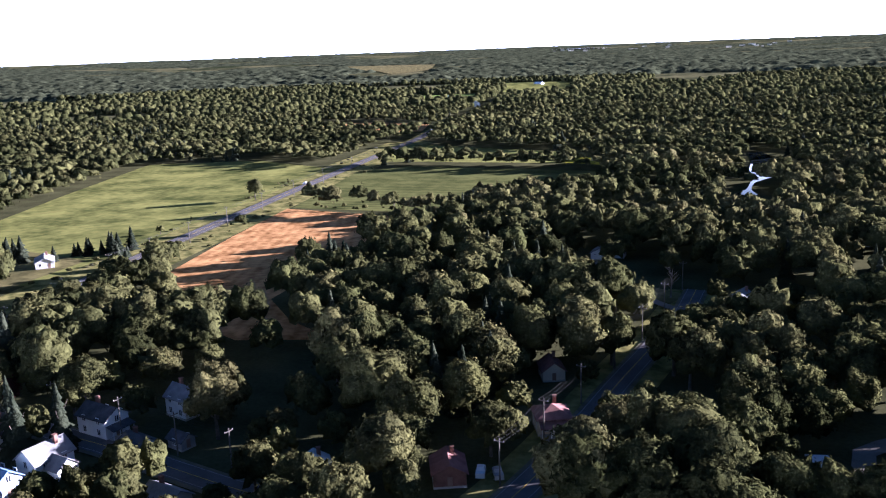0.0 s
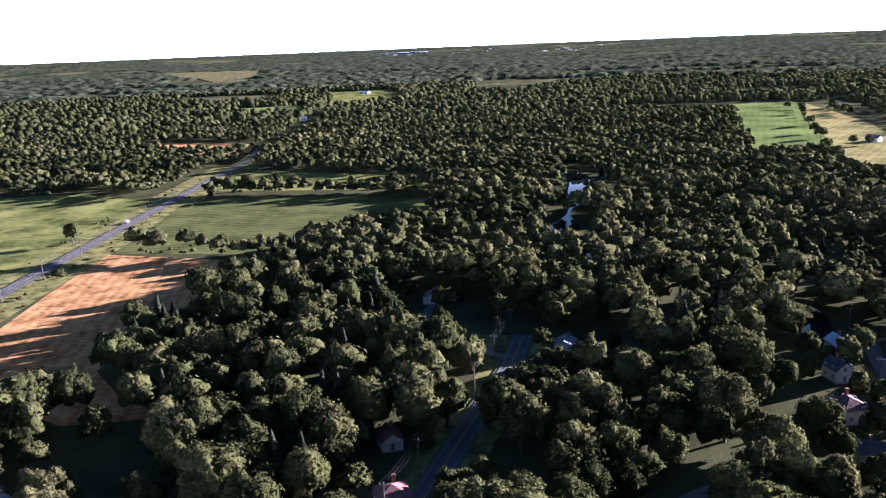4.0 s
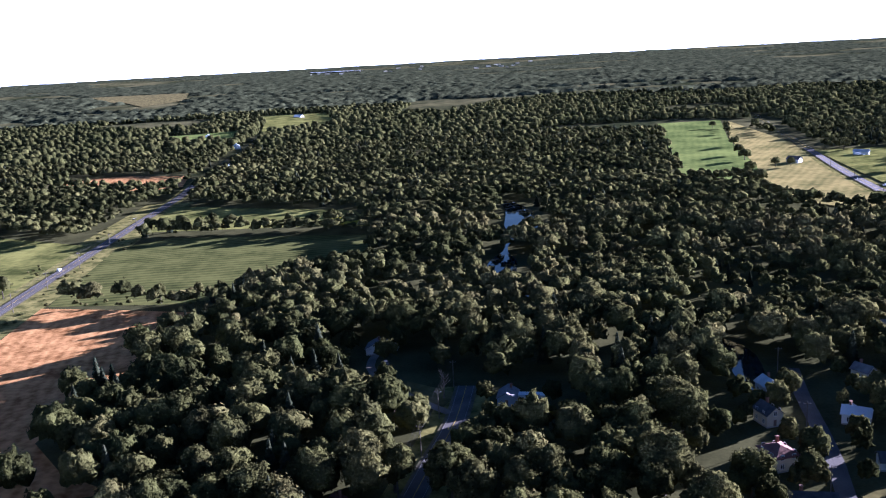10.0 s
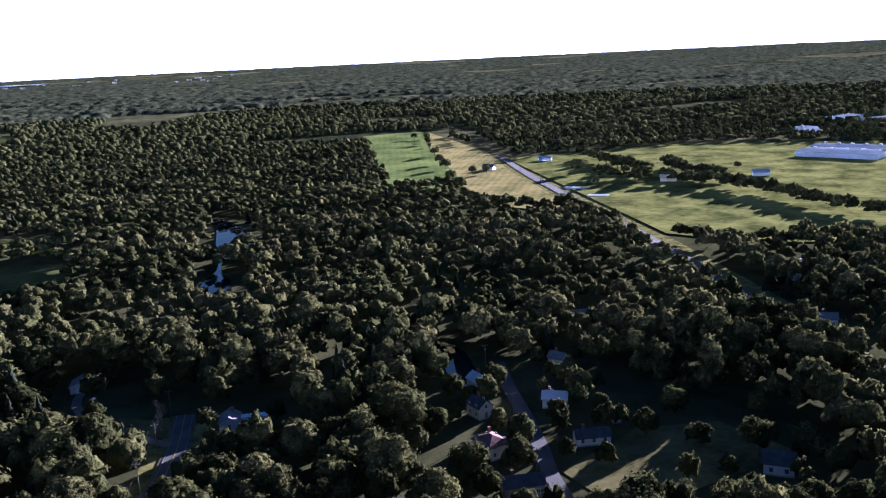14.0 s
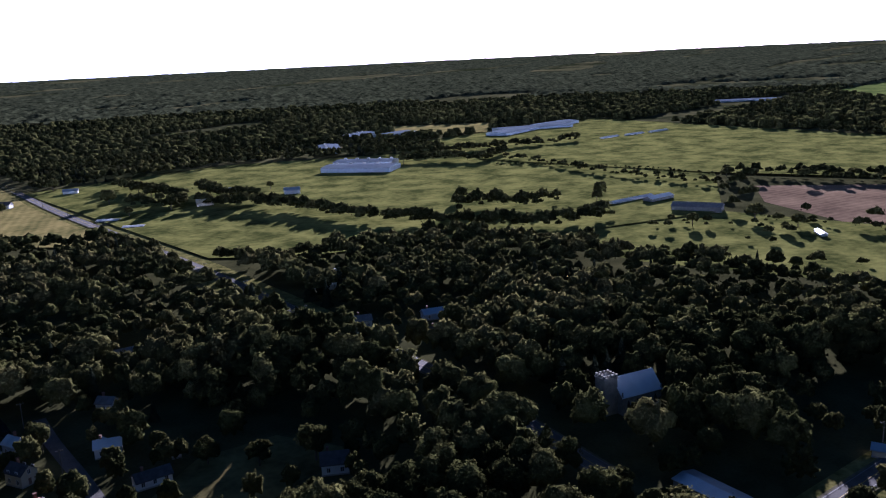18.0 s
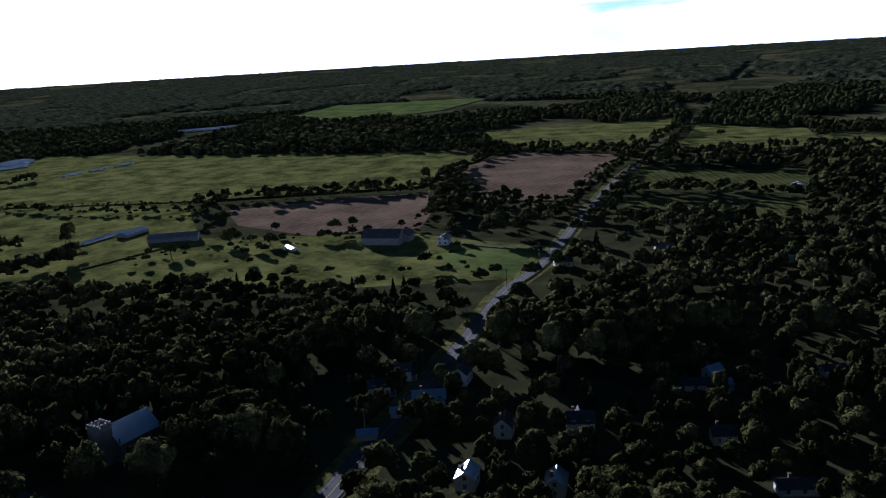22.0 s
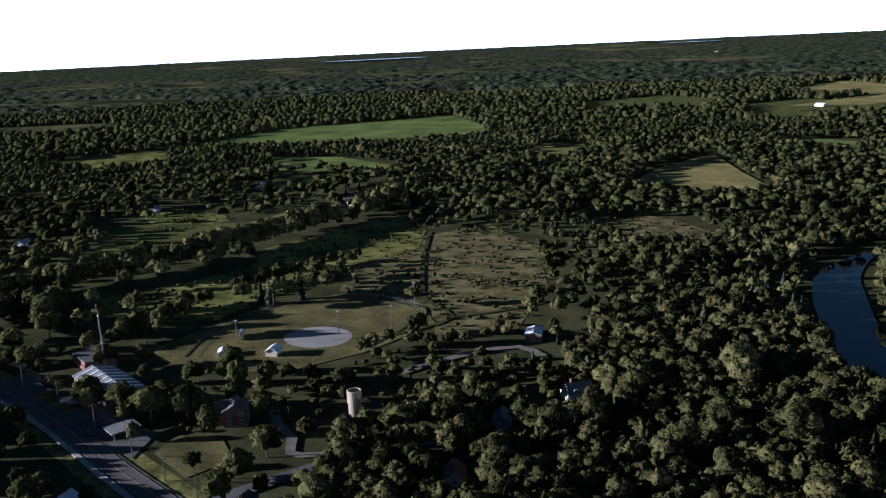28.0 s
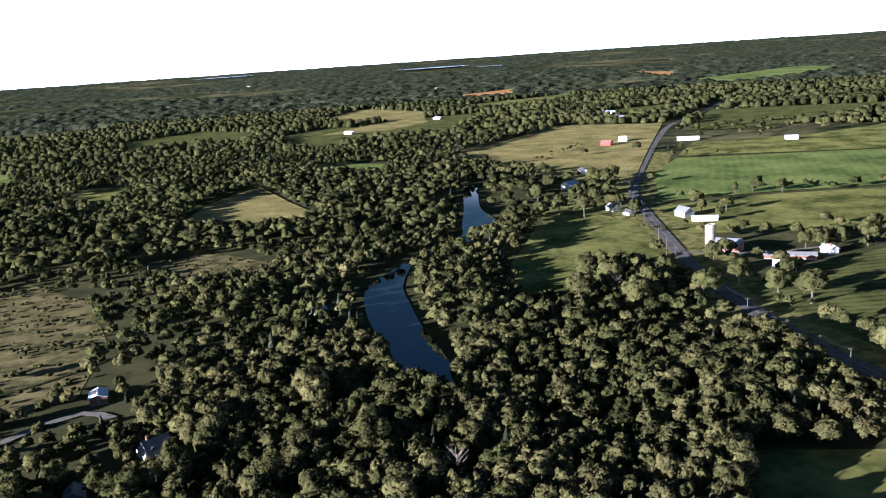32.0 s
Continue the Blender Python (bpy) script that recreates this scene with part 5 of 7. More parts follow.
def trailer(x, y, rz, w, d, label):
    ob = empty("mobile_home", x, y, 0, rz)
    tagged(ob, label, "mobile home")
    bm = bmesh.new()
    box(bm, -w / 2, w / 2, -d / 2, d / 2, 0.5, 3.0)
    part("body", bm, M_WHITE, ob)
    bm = bmesh.new()
    box(bm, -w / 2 - 0.1, w / 2 + 0.1, -d / 2 - 0.1, d / 2 + 0.1, 3.0, 3.2, None, 0.97)
    part("roof", bm, M_WROOF, ob)
    bm = bmesh.new()
    box(bm, -w / 2 + 0.1, w / 2 - 0.1, -d / 2 + 0.2, d / 2 - 0.2, 0, 0.5)
    part("skirt", bm, M_GREYW, ob)
    for k in range(int(d / 3)):
        opening(ob, "window", w, d, "w", -d / 2 + 1.6 + 3 * k, 1.4, 0.9, 0.9)
        opening(ob, "window", w, d, "e", -d / 2 + 1.6 + 3 * k, 1.4, 0.9, 0.9)
    SITES.append((x, y, d / 2 + 1))


trailer(24, 166, 8, 4.2, 15, "long white mobile home under trees")
trailer(22, 283, 80, 3, 9, "white trailer among tall trees")
trailer(-14, 180, 70, 2.4, 5, "small white caravan beside the street")

# ---------------------------------------------------------------- utility poles and wires


def pole_line(pts, gap, off, h, label):
    line = smooth_line([(*p, 0.0) for p in pts], gap)
    d = np.gradient(line[:, :2], axis=0)
    d /= np.linalg.norm(d, axis=1)[:, None]
    tops = []
    for q, t in zip(line, d):
        x, y = q[0] - t[1] * off, q[1] + t[0] * off
        ob = empty("utility_pole", x, y, 0, math.degrees(math.atan2(t[1], t[0])) - 90)
        tagged(ob, label, "utility pole", "utility poles")
        bm = bmesh.new()
        tube(bm, (0, 0, 0), (0, 0, h), 0.19, 0.12, 7)
        part("pole", bm, M_POLE, ob)
        bm = bmesh.new()
        box(bm, -1.1, 1.1, -0.07, 0.07, h - 0.75, h - 0.6)
        part("crossarm", bm, M_POLE, ob)
        for k in (-1.0, 0, 1.0):
            bm = bmesh.new()
            tube(bm, (k, 0, h - 0.6), (k, 0, h - 0.35), 0.07, 0.04, 6)
            part("insulator", bm, M_STEEL, ob)
        tops.append((Vector((x, y, h)), Vector((-t[1], t[0], 0))))
    for (a, na), (b, nb) in zip(tops[:-1], tops[1:]):
        mid = (a + b) / 2
        root = empty("overhead_wires", mid.x, mid.y, mid.z - 1.2)
        tagged(root, "sagging overhead wires between two poles", "wires", "overhead wires")
        for k in (-1.0, 0.0, 1.0):
            p0, p1 = a + na * k - Vector((0, 0, 0.35)) - Vector((mid.x, mid.y, mid.z - 1.2)), b + nb * k - Vector((0, 0, 0.35)) - Vector((mid.x, mid.y, mid.z - 1.2))
            verts, faces = [], []
            for s in range(7):
                u = s / 6
                p = p0.lerp(p1, u) - Vector((0, 0, 4 * 0.9 * u * (1 - u)))
                verts += [p + Vector((0, 0, 0.014)), p + na * 0.012 - Vector((0, 0, 0.007)), p - na * 0.012 - Vector((0, 0, 0.007))]
            for s in range(6):
                for i in range(3):
                    j = (i + 1) % 3
                    faces.append((3 * s + i, 3 * s + j, 3 * s + 3 + j, 3 * s + 3 + i))
            mesh_object("wire", verts, faces, M_WIRE, root)


pole_line([(-213, 214), (-227, 284), (-232, 349), (-238, 432), (-244, 529), (-251, 650)], 48, -7.5, 10, "weathered wooden utility pole beside the road")
pole_line([(-169, 163), (-124, 153), (-91, 143)], 34, 5.0, 10, "wooden utility pole on the village street")
pole_line([(-31, 153), (-21, 196), (-10, 245), (0, 300)], 36, 4.6, 10, "wooden utility pole on the shaded street")
pole_line([(177, -150), (217, -161), (275, -177), (331, -187), (380, -200)], 38, -6.2, 10, "wooden utility pole beside the main road")
pole_line([(-142, -310), (-132, -345), (-122, -414), (-119, -480), (-121, -533), (-126, -646), (-152, -810)], 105, 8.0, 10, "wooden utility pole beside the farm road")
pole_line([(241, 253), (264, 371), (300, 556), (339, 780)], 60, 7.0, 10, "wooden utility pole beside the country road")
pole_line([(96, 209), (106, 250), (115, 299)], 36, 4.0, 9.5, "wooden utility pole on the narrow lane")
pole_line([(258, 60), (376, 40), (503, 12)], 45, 5.2, 10, "wooden utility pole on the village street")

# bare dead trees


def dead_tree(x, y, h, seed):
    ob = empty("dead_tree", x, y, 0, seed * 40)
    tagged(ob, "bare grey dead tree with forked limbs", "tree")
    r = np.random.default_rng(seed)
    bm = bmesh.new()
    tube(bm, (0, 0, 0), (0.3, 0.1, h * 0.5), 0.35, 0.22, 7)
    tube(bm, (0.3, 0.1, h * 0.5), (0.2, 0.4, h), 0.22, 0.04, 6)
    part("trunk", bm, M_DEAD, ob)
    for k in range(12):
        bm = bmesh.new()
        z = h * r.uniform(0.3, 0.85)
        a = r.uniform(0, 6.28)
        L_ = h * r.uniform(0.2, 0.4)
        e = Vector((0.3 + L_ * 0.7 * math.cos(a), 0.2 + L_ * 0.7 * math.sin(a), z + L_ * 0.7))
        tube(bm, (0.27, 0.2, z), e, 0.12, 0.03, 5)
        for j in range(3):
            b = a + r.uniform(-0.9, 0.9)
            m_ = Vector((0.27, 0.2, z)).lerp(e, r.uniform(0.4, 0.8))
            tube(bm, m_, m_ + Vector((1.2 * math.cos(b), 1.2 * math.sin(b), 1.5)), 0.05, 0.015, 4)
        part("limb", bm, M_DEAD, ob)


for i, (x, y, h) in enumerate(((-79, 299, 13), (-76, 302, 12), (8, -235, 13), (-68, -414, 13), (-8, 290, 10))):
    dead_tree(x, y, h, i + 3)

# ---------------------------------------------------------------- trees
rng = np.random.default_rng(7)


def ico(sub):
    bm = bmesh.new()
    bmesh.ops.create_icosphere(bm, subdivisions=sub, radius=1.0)
    v = np.array([q.co[:] for q in bm.verts])
    f = np.array([[q.index for q in p.verts] for p in bm.faces])
    bm.free()
    return v, f


def clump_quads(p, n, size, r):
    """Ragged leaf clumps: one bent leaf spray at each point p, facing about n."""
    k = len(p)
    n = n + r.normal(0, 0.36, (k, 3))
    n /= np.linalg.norm(n, axis=1)[:, None]
    a = np.cross(n, r.normal(0, 1, (k, 3)))
    a /= np.linalg.norm(a, axis=1)[:, None]
    b = np.cross(n, a)
    s = (size * r.uniform(0.6, 1.3, k))[:, None]
    c = []
    for u, v in ((-1, -0.8), (1, -0.75), (0.1, 1.0)):
        c.append(p + a * s * (u * r.uniform(0.7, 1.15, (k, 1))) + b * s * (v * r.uniform(0.7, 1.15, (k, 1))) - n * s * 0.25 * (r.uniform(-1, 1, (k, 1))))
    v = np.stack(c, 1).reshape(-1, 3)
    f = np.arange(3 * k).reshape(k, 3)
    return v, f


def vertex_normals(v, f):
    """Smooth normals of a closed mesh."""
    n = np.cross(v[f[:, 1]] - v[f[:, 0]], v[f[:, 2]] - v[f[:, 0]])
    out = np.zeros_like(v)
    for k in range(3):
        np.add.at(out, f[:, k], n)
    return out / np.maximum(np.linalg.norm(out, axis=1), 1e-9)[:, None]


def crown(kind, sub, leaves, size, seed, aspect, cut=-0.8, rough=0.05, mottle=0.34):
    """A crown of unit radius about the trunk and unit height; aspect: radius over height.
    A closed leaf mass of many lobes with loose leaf sprays on it. Gives vertices, triangles and soft normals."""
    r = np.random.default_rng(seed)
    count, low, base = {"round": (26, 0.14, 0.52), "tall": (24, 0.08, 0.50), "wide": (30, 0.22, 0.48), "ragged": (17, 0.12, 0.38), "shrub": (7, 0.02, 0.66)}[kind]
    half = (1 - low) / 2 / aspect
    mid_z = (1 + low) / 2 / aspect
    # lobe centres, spread over the upper part of the unit ball
    z = 1 - (np.arange(count) + 0.5) / count * 1.5
    t = np.arange(count) * 2.39996 + r.uniform(0, 6.28)
    w = np.sqrt(np.clip(1 - z * z, 0, 1))
    c = np.stack([w * np.cos(t), w * np.sin(t), z], 1) + r.normal(0, 0.12, (count, 3))
    rho = r.uniform(0.15, 0.33, count)
    c = c / np.linalg.norm(c, axis=1)[:, None] * (r.uniform(0.80, 1.06, count) - rho)[:, None]

    def reach(d):
        b = d @ c.T
        disc = b * b - (np.sum(c * c, 1) - rho * rho)[None]
        hit = np.where(disc > 0, b + np.sqrt(np.maximum(disc, 0)), 0)
        return np.maximum(hit.max(axis=1), base)

    d, f = ico(sub)
    f = f[d[f][:, :, 2].max(axis=1) > cut]
    used, inv = np.unique(f, return_inverse=True)
    d, f = d[used], inv.reshape(f.shape)
    d = d + r.normal(0, 0.22 / 2 ** sub, d.shape)
    d /= np.linalg.norm(d, axis=1)[:, None]
    scale = np.array([1, 1, half])
    v = d * (reach(d) * (1 + r.normal(0, rough, len(d))))[:, None] * scale + np.array([0, 0, mid_z])
    n = vertex_normals(v, f) + r.normal(0, mottle, v.shape)
    if leaves:
        q = r.normal(0, 1, (leaves, 3))
        q[:, 2] = np.where(q[:, 2] < -0.5, -q[:, 2], q[:, 2])
        q /= np.linalg.norm(q, axis=1)[:, None]
        p = q * (reach(q) * r.uniform(0.96, 1.12, leaves))[:, None] * scale + np.array([0, 0, mid_z])
        out = q / scale
        out /= np.linalg.norm(out, axis=1)[:, None]
        lv, lf = clump_quads(p, out, size, r)
        f = np.vstack([f, lf + len(v)])
        v = np.vstack([v, lv])
        n = np.vstack([n, np.repeat(out + r.normal(0, 0.45, out.shape), 3, 0)])
    v[:, 2] *= aspect
    return v, f, n / np.linalg.norm(n, axis=1)[:, None]


def spire(tiers, sides, seed):
    """A conifer of unit radius and unit height: drooping tiers that narrow to the tip."""
    r = np.random.default_rng(seed)
    v, f = [], []
    for k in range(tiers):
        z = 0.06 + 0.9 * k / tiers
        for rad, up in (((1.0 - z) * 1.0, 0.0), ((1.0 - z) * 0.5, 0.75 * 0.9 / tiers)):
            a = np.arange(sides) * 2 * math.pi / sides + k * 0.7 + r.normal(0, 0.12, sides)
            g = rad * r.uniform(0.68, 1.15, sides)
            v.append(np.stack([g * np.cos(a), g * np.sin(a), z + up - 0.05 * g + r.normal(0, 0.008, sides)], 1))
    v.append(np.array([[0.0, 0.0, 1.0]]))
    for k in range(2 * tiers - 1):
        for i in range(sides):
            j = (i + 1) % sides
            a, b, c, e = k * sides + i, k * sides + j, (k + 1) * sides + j, (k + 1) * sides + i
            f += [(a, b, c), (a, c, e)]
    k = (2 * tiers - 1) * sides
    f += [(k + i, k + (i + 1) % sides, 2 * tiers * sides) for i in range(sides)]
    v, f = np.vstack(v), np.array(f)
    n = vertex_normals(v * np.array([1, 1, 3.5]), f) + r.normal(0, 0.2, v.shape)
    return v, f, n / np.linalg.norm(n, axis=1)[:, None]


def dome(seed):
    """The crown of a far tree: a ragged blunt dome."""
    r = np.random.default_rng(seed)
    t = np.arange(4) * math.pi / 2
    w, u = r.uniform(0.85, 1.15, 4), r.uniform(0.55, 0.8, 4)
    low = np.stack([w * np.cos(t), w * np.sin(t), r.uniform(0.12, 0.3, 4)], 1)
    top = np.stack([u * np.cos(t + 0.8), u * np.sin(t + 0.8), r.uniform(0.75, 1.0, 4)], 1)
    f = [(0 + i, (i + 1) % 4, 4 + i) for i in range(4)] + [((i + 1) % 4, 4 + (i + 1) % 4, 4 + i) for i in range(4)] + [(4, 5, 6), (4, 6, 7)]
    v = np.vstack([low, top])
    nn = v * np.array([1, 1, 1.3]) - np.array([0, 0, 0.35])
    return v, np.array(f), nn / np.linalg.norm(nn, axis=1)[:, None]


def bough(seed):
    """Trunk and limbs, unit height and unit crown radius."""
    r = np.random.default_rng(seed)
    vs, fs = [], []

    def limb(a, b, r0, r1, n=5):
        k = len(vs)
        for c, rr in ((a, r0), (b, r1)):
            for i in range(n):
                vs.append((c[0] + rr * math.cos(2 * math.pi * i / n), c[1] + rr * math.sin(2 * math.pi * i / n), c[2]))
        for i in range(n):
            j = (i + 1) % n
            fs.append((k + i, k + j, k + n + j, k + n + i))
    limb((0, 0, -0.02), (0.02, 0.01, 0.4), 0.075, 0.05)
    limb((0.02, 0.01, 0.4), (0.0, 0.03, 0.75), 0.05, 0.015)
    for i in range(3):
        a = 2.1 * i + r.uniform(0, 1)
        limb((0, 0, 0.3 + 0.07 * i), (0.5 * math.cos(a), 0.5 * math.sin(a), 0.55 + 0.08 * i), 0.04, 0.012)
    return np.array(vs), fs


SHAPES = [("round", 0.44), ("round", 0.38), ("wide", 0.52), ("tall", 0.30), ("wide", 0.46), ("ragged", 0.40), ("tall", 0.36), ("ragged", 0.46)]
HUGE = [crown(k, 3, 900, 0.058, 110 + i, a, -0.7, 0.07, 0.34) for i, (k, a) in enumerate(SHAPES)]
BIG = [crown(k, 3, 130, 0.10, 10 + i, a, -0.3, 0.09, 0.32) for i, (k, a) in enumerate(SHAPES)]
MID = [crown(k, 3, 20, 0.14, 30 + i, a, 0.1, 0.10, 0.28) for i, (k, a) in enumerate(SHAPES)]
LOW = [crown(k, 2, 5, 0.20, 40 + i, a, 0.0, 0.14, 0.4) for i, (k, a) in enumerate(SHAPES)]
TINY = [crown(k, 1, 4, 0.2, 45 + i, a, -0.1, 0.2, 0.5) for i, (k, a) in enumerate(SHAPES)]
DOMES = [dome(80 + i) for i in range(8)]
BIGPINE = [spire(9, 9, 50 + i) for i in range(3)]
MIDPINE = [spire(4, 6, 60 + i) for i in range(3)]
SHRUB = [crown("shrub", 2, 10, 0.16, 70 + i, 0.8, -0.4, 0.08) for i in range(4)]
BOUGHS = [bough(90 + i) for i in range(3)]


def set_soft(me, N):
    at = me.attributes.new("soft", "FLOAT_VECTOR", "POINT")
    at.data.foreach_set("vector", N.astype(np.float32).ravel())


def set_tint(me, values):
    at = me.attributes.new("tint", "FLOAT", "POINT")
    at.data.foreach_set("value", np.asarray(values, np.float32))


def fill_mesh(name, V, Q, T, mat):
    """A mesh from arrays of vertices, quads and triangles."""
    me = bpy.data.meshes.new(name)
    me.vertices.add(len(V))
    me.vertices.foreach_set("co", V.astype(np.float32).ravel())
    loops = np.concatenate([Q.ravel(), T.ravel()]).astype(np.int32)
    me.loops.add(len(loops))
    me.loops.foreach_set("vertex_index", loops)
    start = np.concatenate([np.arange(len(Q)) * 4, len(Q) * 4 + np.arange(len(T)) * 3]).astype(np.int32)
    me.polygons.add(len(start))
    me.polygons.foreach_set("loop_start", start)
    me.update(calc_edges=True)
    me.materials.append(mat)
    return me


def stand(name, label, templates, pts, rad, hgt, tint, mat, trunk=True):
    """Many trees joined into one object of kind stuff."""
    if not len(pts):
        return
    Vs, Ns, Ts, Ks, base = [], [], [], [], 0
    pick = rng.integers(0, len(templates), len(pts))
    rot = rng.uniform(0, 2 * math.pi, len(pts))
    zz = terrain(np.hypot(pts[:, 0], pts[:, 1]))
    for k, (v, t, nn) in enumerate(templates):
        idx = np.nonzero(pick == k)[0]
        if not len(idx):
            continue
        c, s = np.cos(rot[idx])[:, None], np.sin(rot[idx])[:, None]
        X = (v[None, :, 0] * c - v[None, :, 1] * s) * rad[idx][:, None] + pts[idx, 0][:, None]
        Y = (v[None, :, 0] * s + v[None, :, 1] * c) * rad[idx][:, None] + pts[idx, 1][:, None]
        Z = v[None, :, 2] * hgt[idx][:, None] + zz[idx][:, None]
        Vs.append(np.stack([X, Y, Z], 2).reshape(-1, 3))
        o = (base + np.arange(len(idx)) * len(v))[:, None, None]
        Ns.append(np.stack([nn[None, :, 0] * c - nn[None, :, 1] * s, nn[None, :, 0] * s + nn[None, :, 1] * c, nn[None, :, 2] + 0 * c], 2).reshape(-1, 3))
        Ts.append((t[None] + o).reshape(-1, 3))
        Ks.append(np.repeat(tint[idx], len(v)))
        base += len(idx) * len(v)
    me = fill_mesh(name, np.vstack(Vs), np.zeros((0, 4), int), np.vstack(Ts), mat)
    set_soft(me, np.vstack(Ns))
    set_tint(me, np.concatenate(Ks))
    tagged(new(name, me), label, "trees", kind="stuff")


def free(px, py, margin=0.0):
    """Where no field, road, river or house lies."""
    ok = np.ones(len(px), bool)
    for poly in CLEAR:
        b = np.array(poly)
        near = (px > b[:, 0].min()) & (px < b[:, 0].max()) & (py > b[:, 1].min()) & (py < b[:, 1].max()) & ok
        i = np.nonzero(near)[0]
        if len(i):
            ok[i[inside(px[i], py[i], poly)]] = False
    for line, w, verge in ROAD_LINES:
        ok &= ~near_line(px, py, line[:-1:3, :2].tolist() + [line[-1, :2].tolist()], w / 2 + 3.0 + verge + margin)
    for a, b in list(zip(RIVER[:-1:2], RIVER[2::2])) + list(zip(RIVER_SOUTH[:-1:2], RIVER_SOUTH[2::2])):
        ok &= ~near_line(px, py, [a[:2], b[:2]], a[2] / 2 + (4.5 if a[2] > 12 else 2.0 if a[2] > 8 else -2.5))
    if SITES:
        s = np.array(SITES)
        for x, y, r in s:
            ok &= np.hypot(px - x, py - y) > r + 2.0
    return ok


def scatter(r0, r1, a0, a1, step, seed, drop=0.08):
    """Jittered points in a ring sector."""
    r = np.random.default_rng(seed)
    g = np.arange(-r1, r1, step)
    X, Y = np.meshgrid(g, g)
    X = X + r.uniform(-0.42, 0.42, X.shape) * step
    Y = Y + r.uniform(-0.42, 0.42, Y.shape) * step
    X, Y = X.ravel(), Y.ravel()
    d = np.hypot(X, Y)
    az = (np.degrees(np.arctan2(X, Y)) - a0) % 360
    k = (d > r0) & (d < r1) & (az < (a1 - a0)) & (r.uniform(0, 1, len(X)) > drop)
    return np.stack([X[k], Y[k]], 1)


# gardens, yards and clearings where trees stand wider apart: x, y, radius, share kept
THIN_VILLAGE = [(-106, 206, 20, 0.35), (103, 250, 42, 0.45), (88, 205, 34, 0.5), (-22, 185, 26, 0.4), (-32, 325, 24, 0.35), (20, 276, 20, 0.4), (-110, 148, 46, 0.5), (285, 50, 55, 0.5), (205, 95, 26, 0.4), (-38, 160, 18, 0.3), (110, 230, 60, 0.75), (140, 205, 45, 0.4), (262, 25, 62, 0.75), (-20, 290, 25, 0.6), (116, 375, 30, 0.4), (236, 132, 13, 0.5)]
THIN_SOUTH = [(330, -330, 40, 0.2), (205, -150, 62, 0.62), (128, -262, 26, 0.6), (150, -318, 26, 0.3), (203, -238, 45, 0.3), (216, -262, 24, 0.05), (185, -262, 40, 0.5), (188, -214, 30, 0.4), (268, -75, 78, 0.8), (230, -190, 60, 0.5), (300, -240, 60, 0.3), (160, -300, 35, 0.5)]
THIN_FAR = [(380, -420, 42, 0.12), (376, -500, 38, 0.12), (412, -300, 30, 0.15), (470, -385, 105, 0.6), (400, -300, 45, 0.3), (520, 60, 120, 0.15), (640, 300, 120, 0.15), (450, 640, 120, 0.3), (-330, 320, 80, 0.3), (-160, -530, 90, 0.2), (-90, -740, 120, 0.35), (-260, -1050, 260, 0.1), (600, -500, 200, 0.6), (250, -560, 120, 0.8), (860, -150, 300, 0.75)]
THIN = THIN_VILLAGE + THIN_SOUTH + THIN_FAR


def thin(p, seed):
    r = np.random.default_rng(seed).uniform(0, 1, len(p))
    keep = np.ones(len(p))
    for x, y, rad, share in THIN:
        d = np.hypot(p[:, 0] - x, p[:, 1] - y)
        keep = np.where(d < rad, np.minimum(keep, share), keep)
    return p[r < keep]


def stature(p):
    """How tall trees grow: garden trees in the thinned parts are younger."""
    k = np.ones(len(p))
    for x, y, rad, share in THIN:
        k = np.where((share < 0.81) & (np.hypot(p[:, 0] - x, p[:, 1] - y) < rad), np.minimum(k, 0.66), k)
    return k


def patchy(p, scale, seed):
    """A slow random value over the land."""
    return np.array([noise.noise((x / scale, y / scale, seed)) for x, y in p])


def open_woods(x, y):
    """Where the far land is wooded: clear of fields and of the clearings that a slow noise gives."""
    ok = free(x, y, 3.0)
    i = np.nonzero(ok)[0]
    v = np.array([noise.noise((a / 420.0, b / 260.0, 4.4)) for a, b in zip(x[i], y[i])])
    w = np.array([noise.noise((a / 900.0, b / 150.0, 9.1)) for a, b in zip(x[i], y[i])])
    ok[i[(v > 0.38) | (w > 0.43)]] = False
    return ok


A0, A1 = -50.0, 212.0
AS = 138.0  # heading where the old village trees give way to younger woods
near_n = scatter(125, 365, A0, AS, 10.2, 1)
near_s = scatter(125, 365, AS, A1, 6.0, 8)
near = np.vstack([near_n, near_s])
near = thin(near[free(near[:, 0], near[:, 1])], 2)
old = (np.degrees(np.arctan2(near[:, 0], near[:, 1])) - A0) % 360 < AS - A0
mid = np.vstack([scatter(365, 600, A0, AS, 8.8, 3), scatter(600, 950, A0, AS, 8.4, 38), scatter(365, 600, AS, A1, 7.8, 34), scatter(600, 950, AS, A1, 8.4, 36), scatter(950, 1250, A0, A1, 9.6, 33)])
mid = thin(mid[free(mid[:, 0], mid[:, 1])], 4)
back = np.vstack([scatter(0, 120, 0, 360, 15, 5), scatter(120, 600, A1, A0 + 360, 36, 6)])
back = back[free(back[:, 0], back[:, 1])]


def sizes(p, seed, lo, hi):
    r = np.random.default_rng(seed)
    v = patchy(p, 60.0, seed)
    h = (lo + (hi - lo) * np.clip(0.5 + 0.9 * v + r.normal(0, 0.22, len(p)), 0, 1))
    return h, np.clip(0.5 + 0.5 * patchy(p, 90.0, seed + 9) + r.normal(0, 0.24, len(p)), 0, 1)


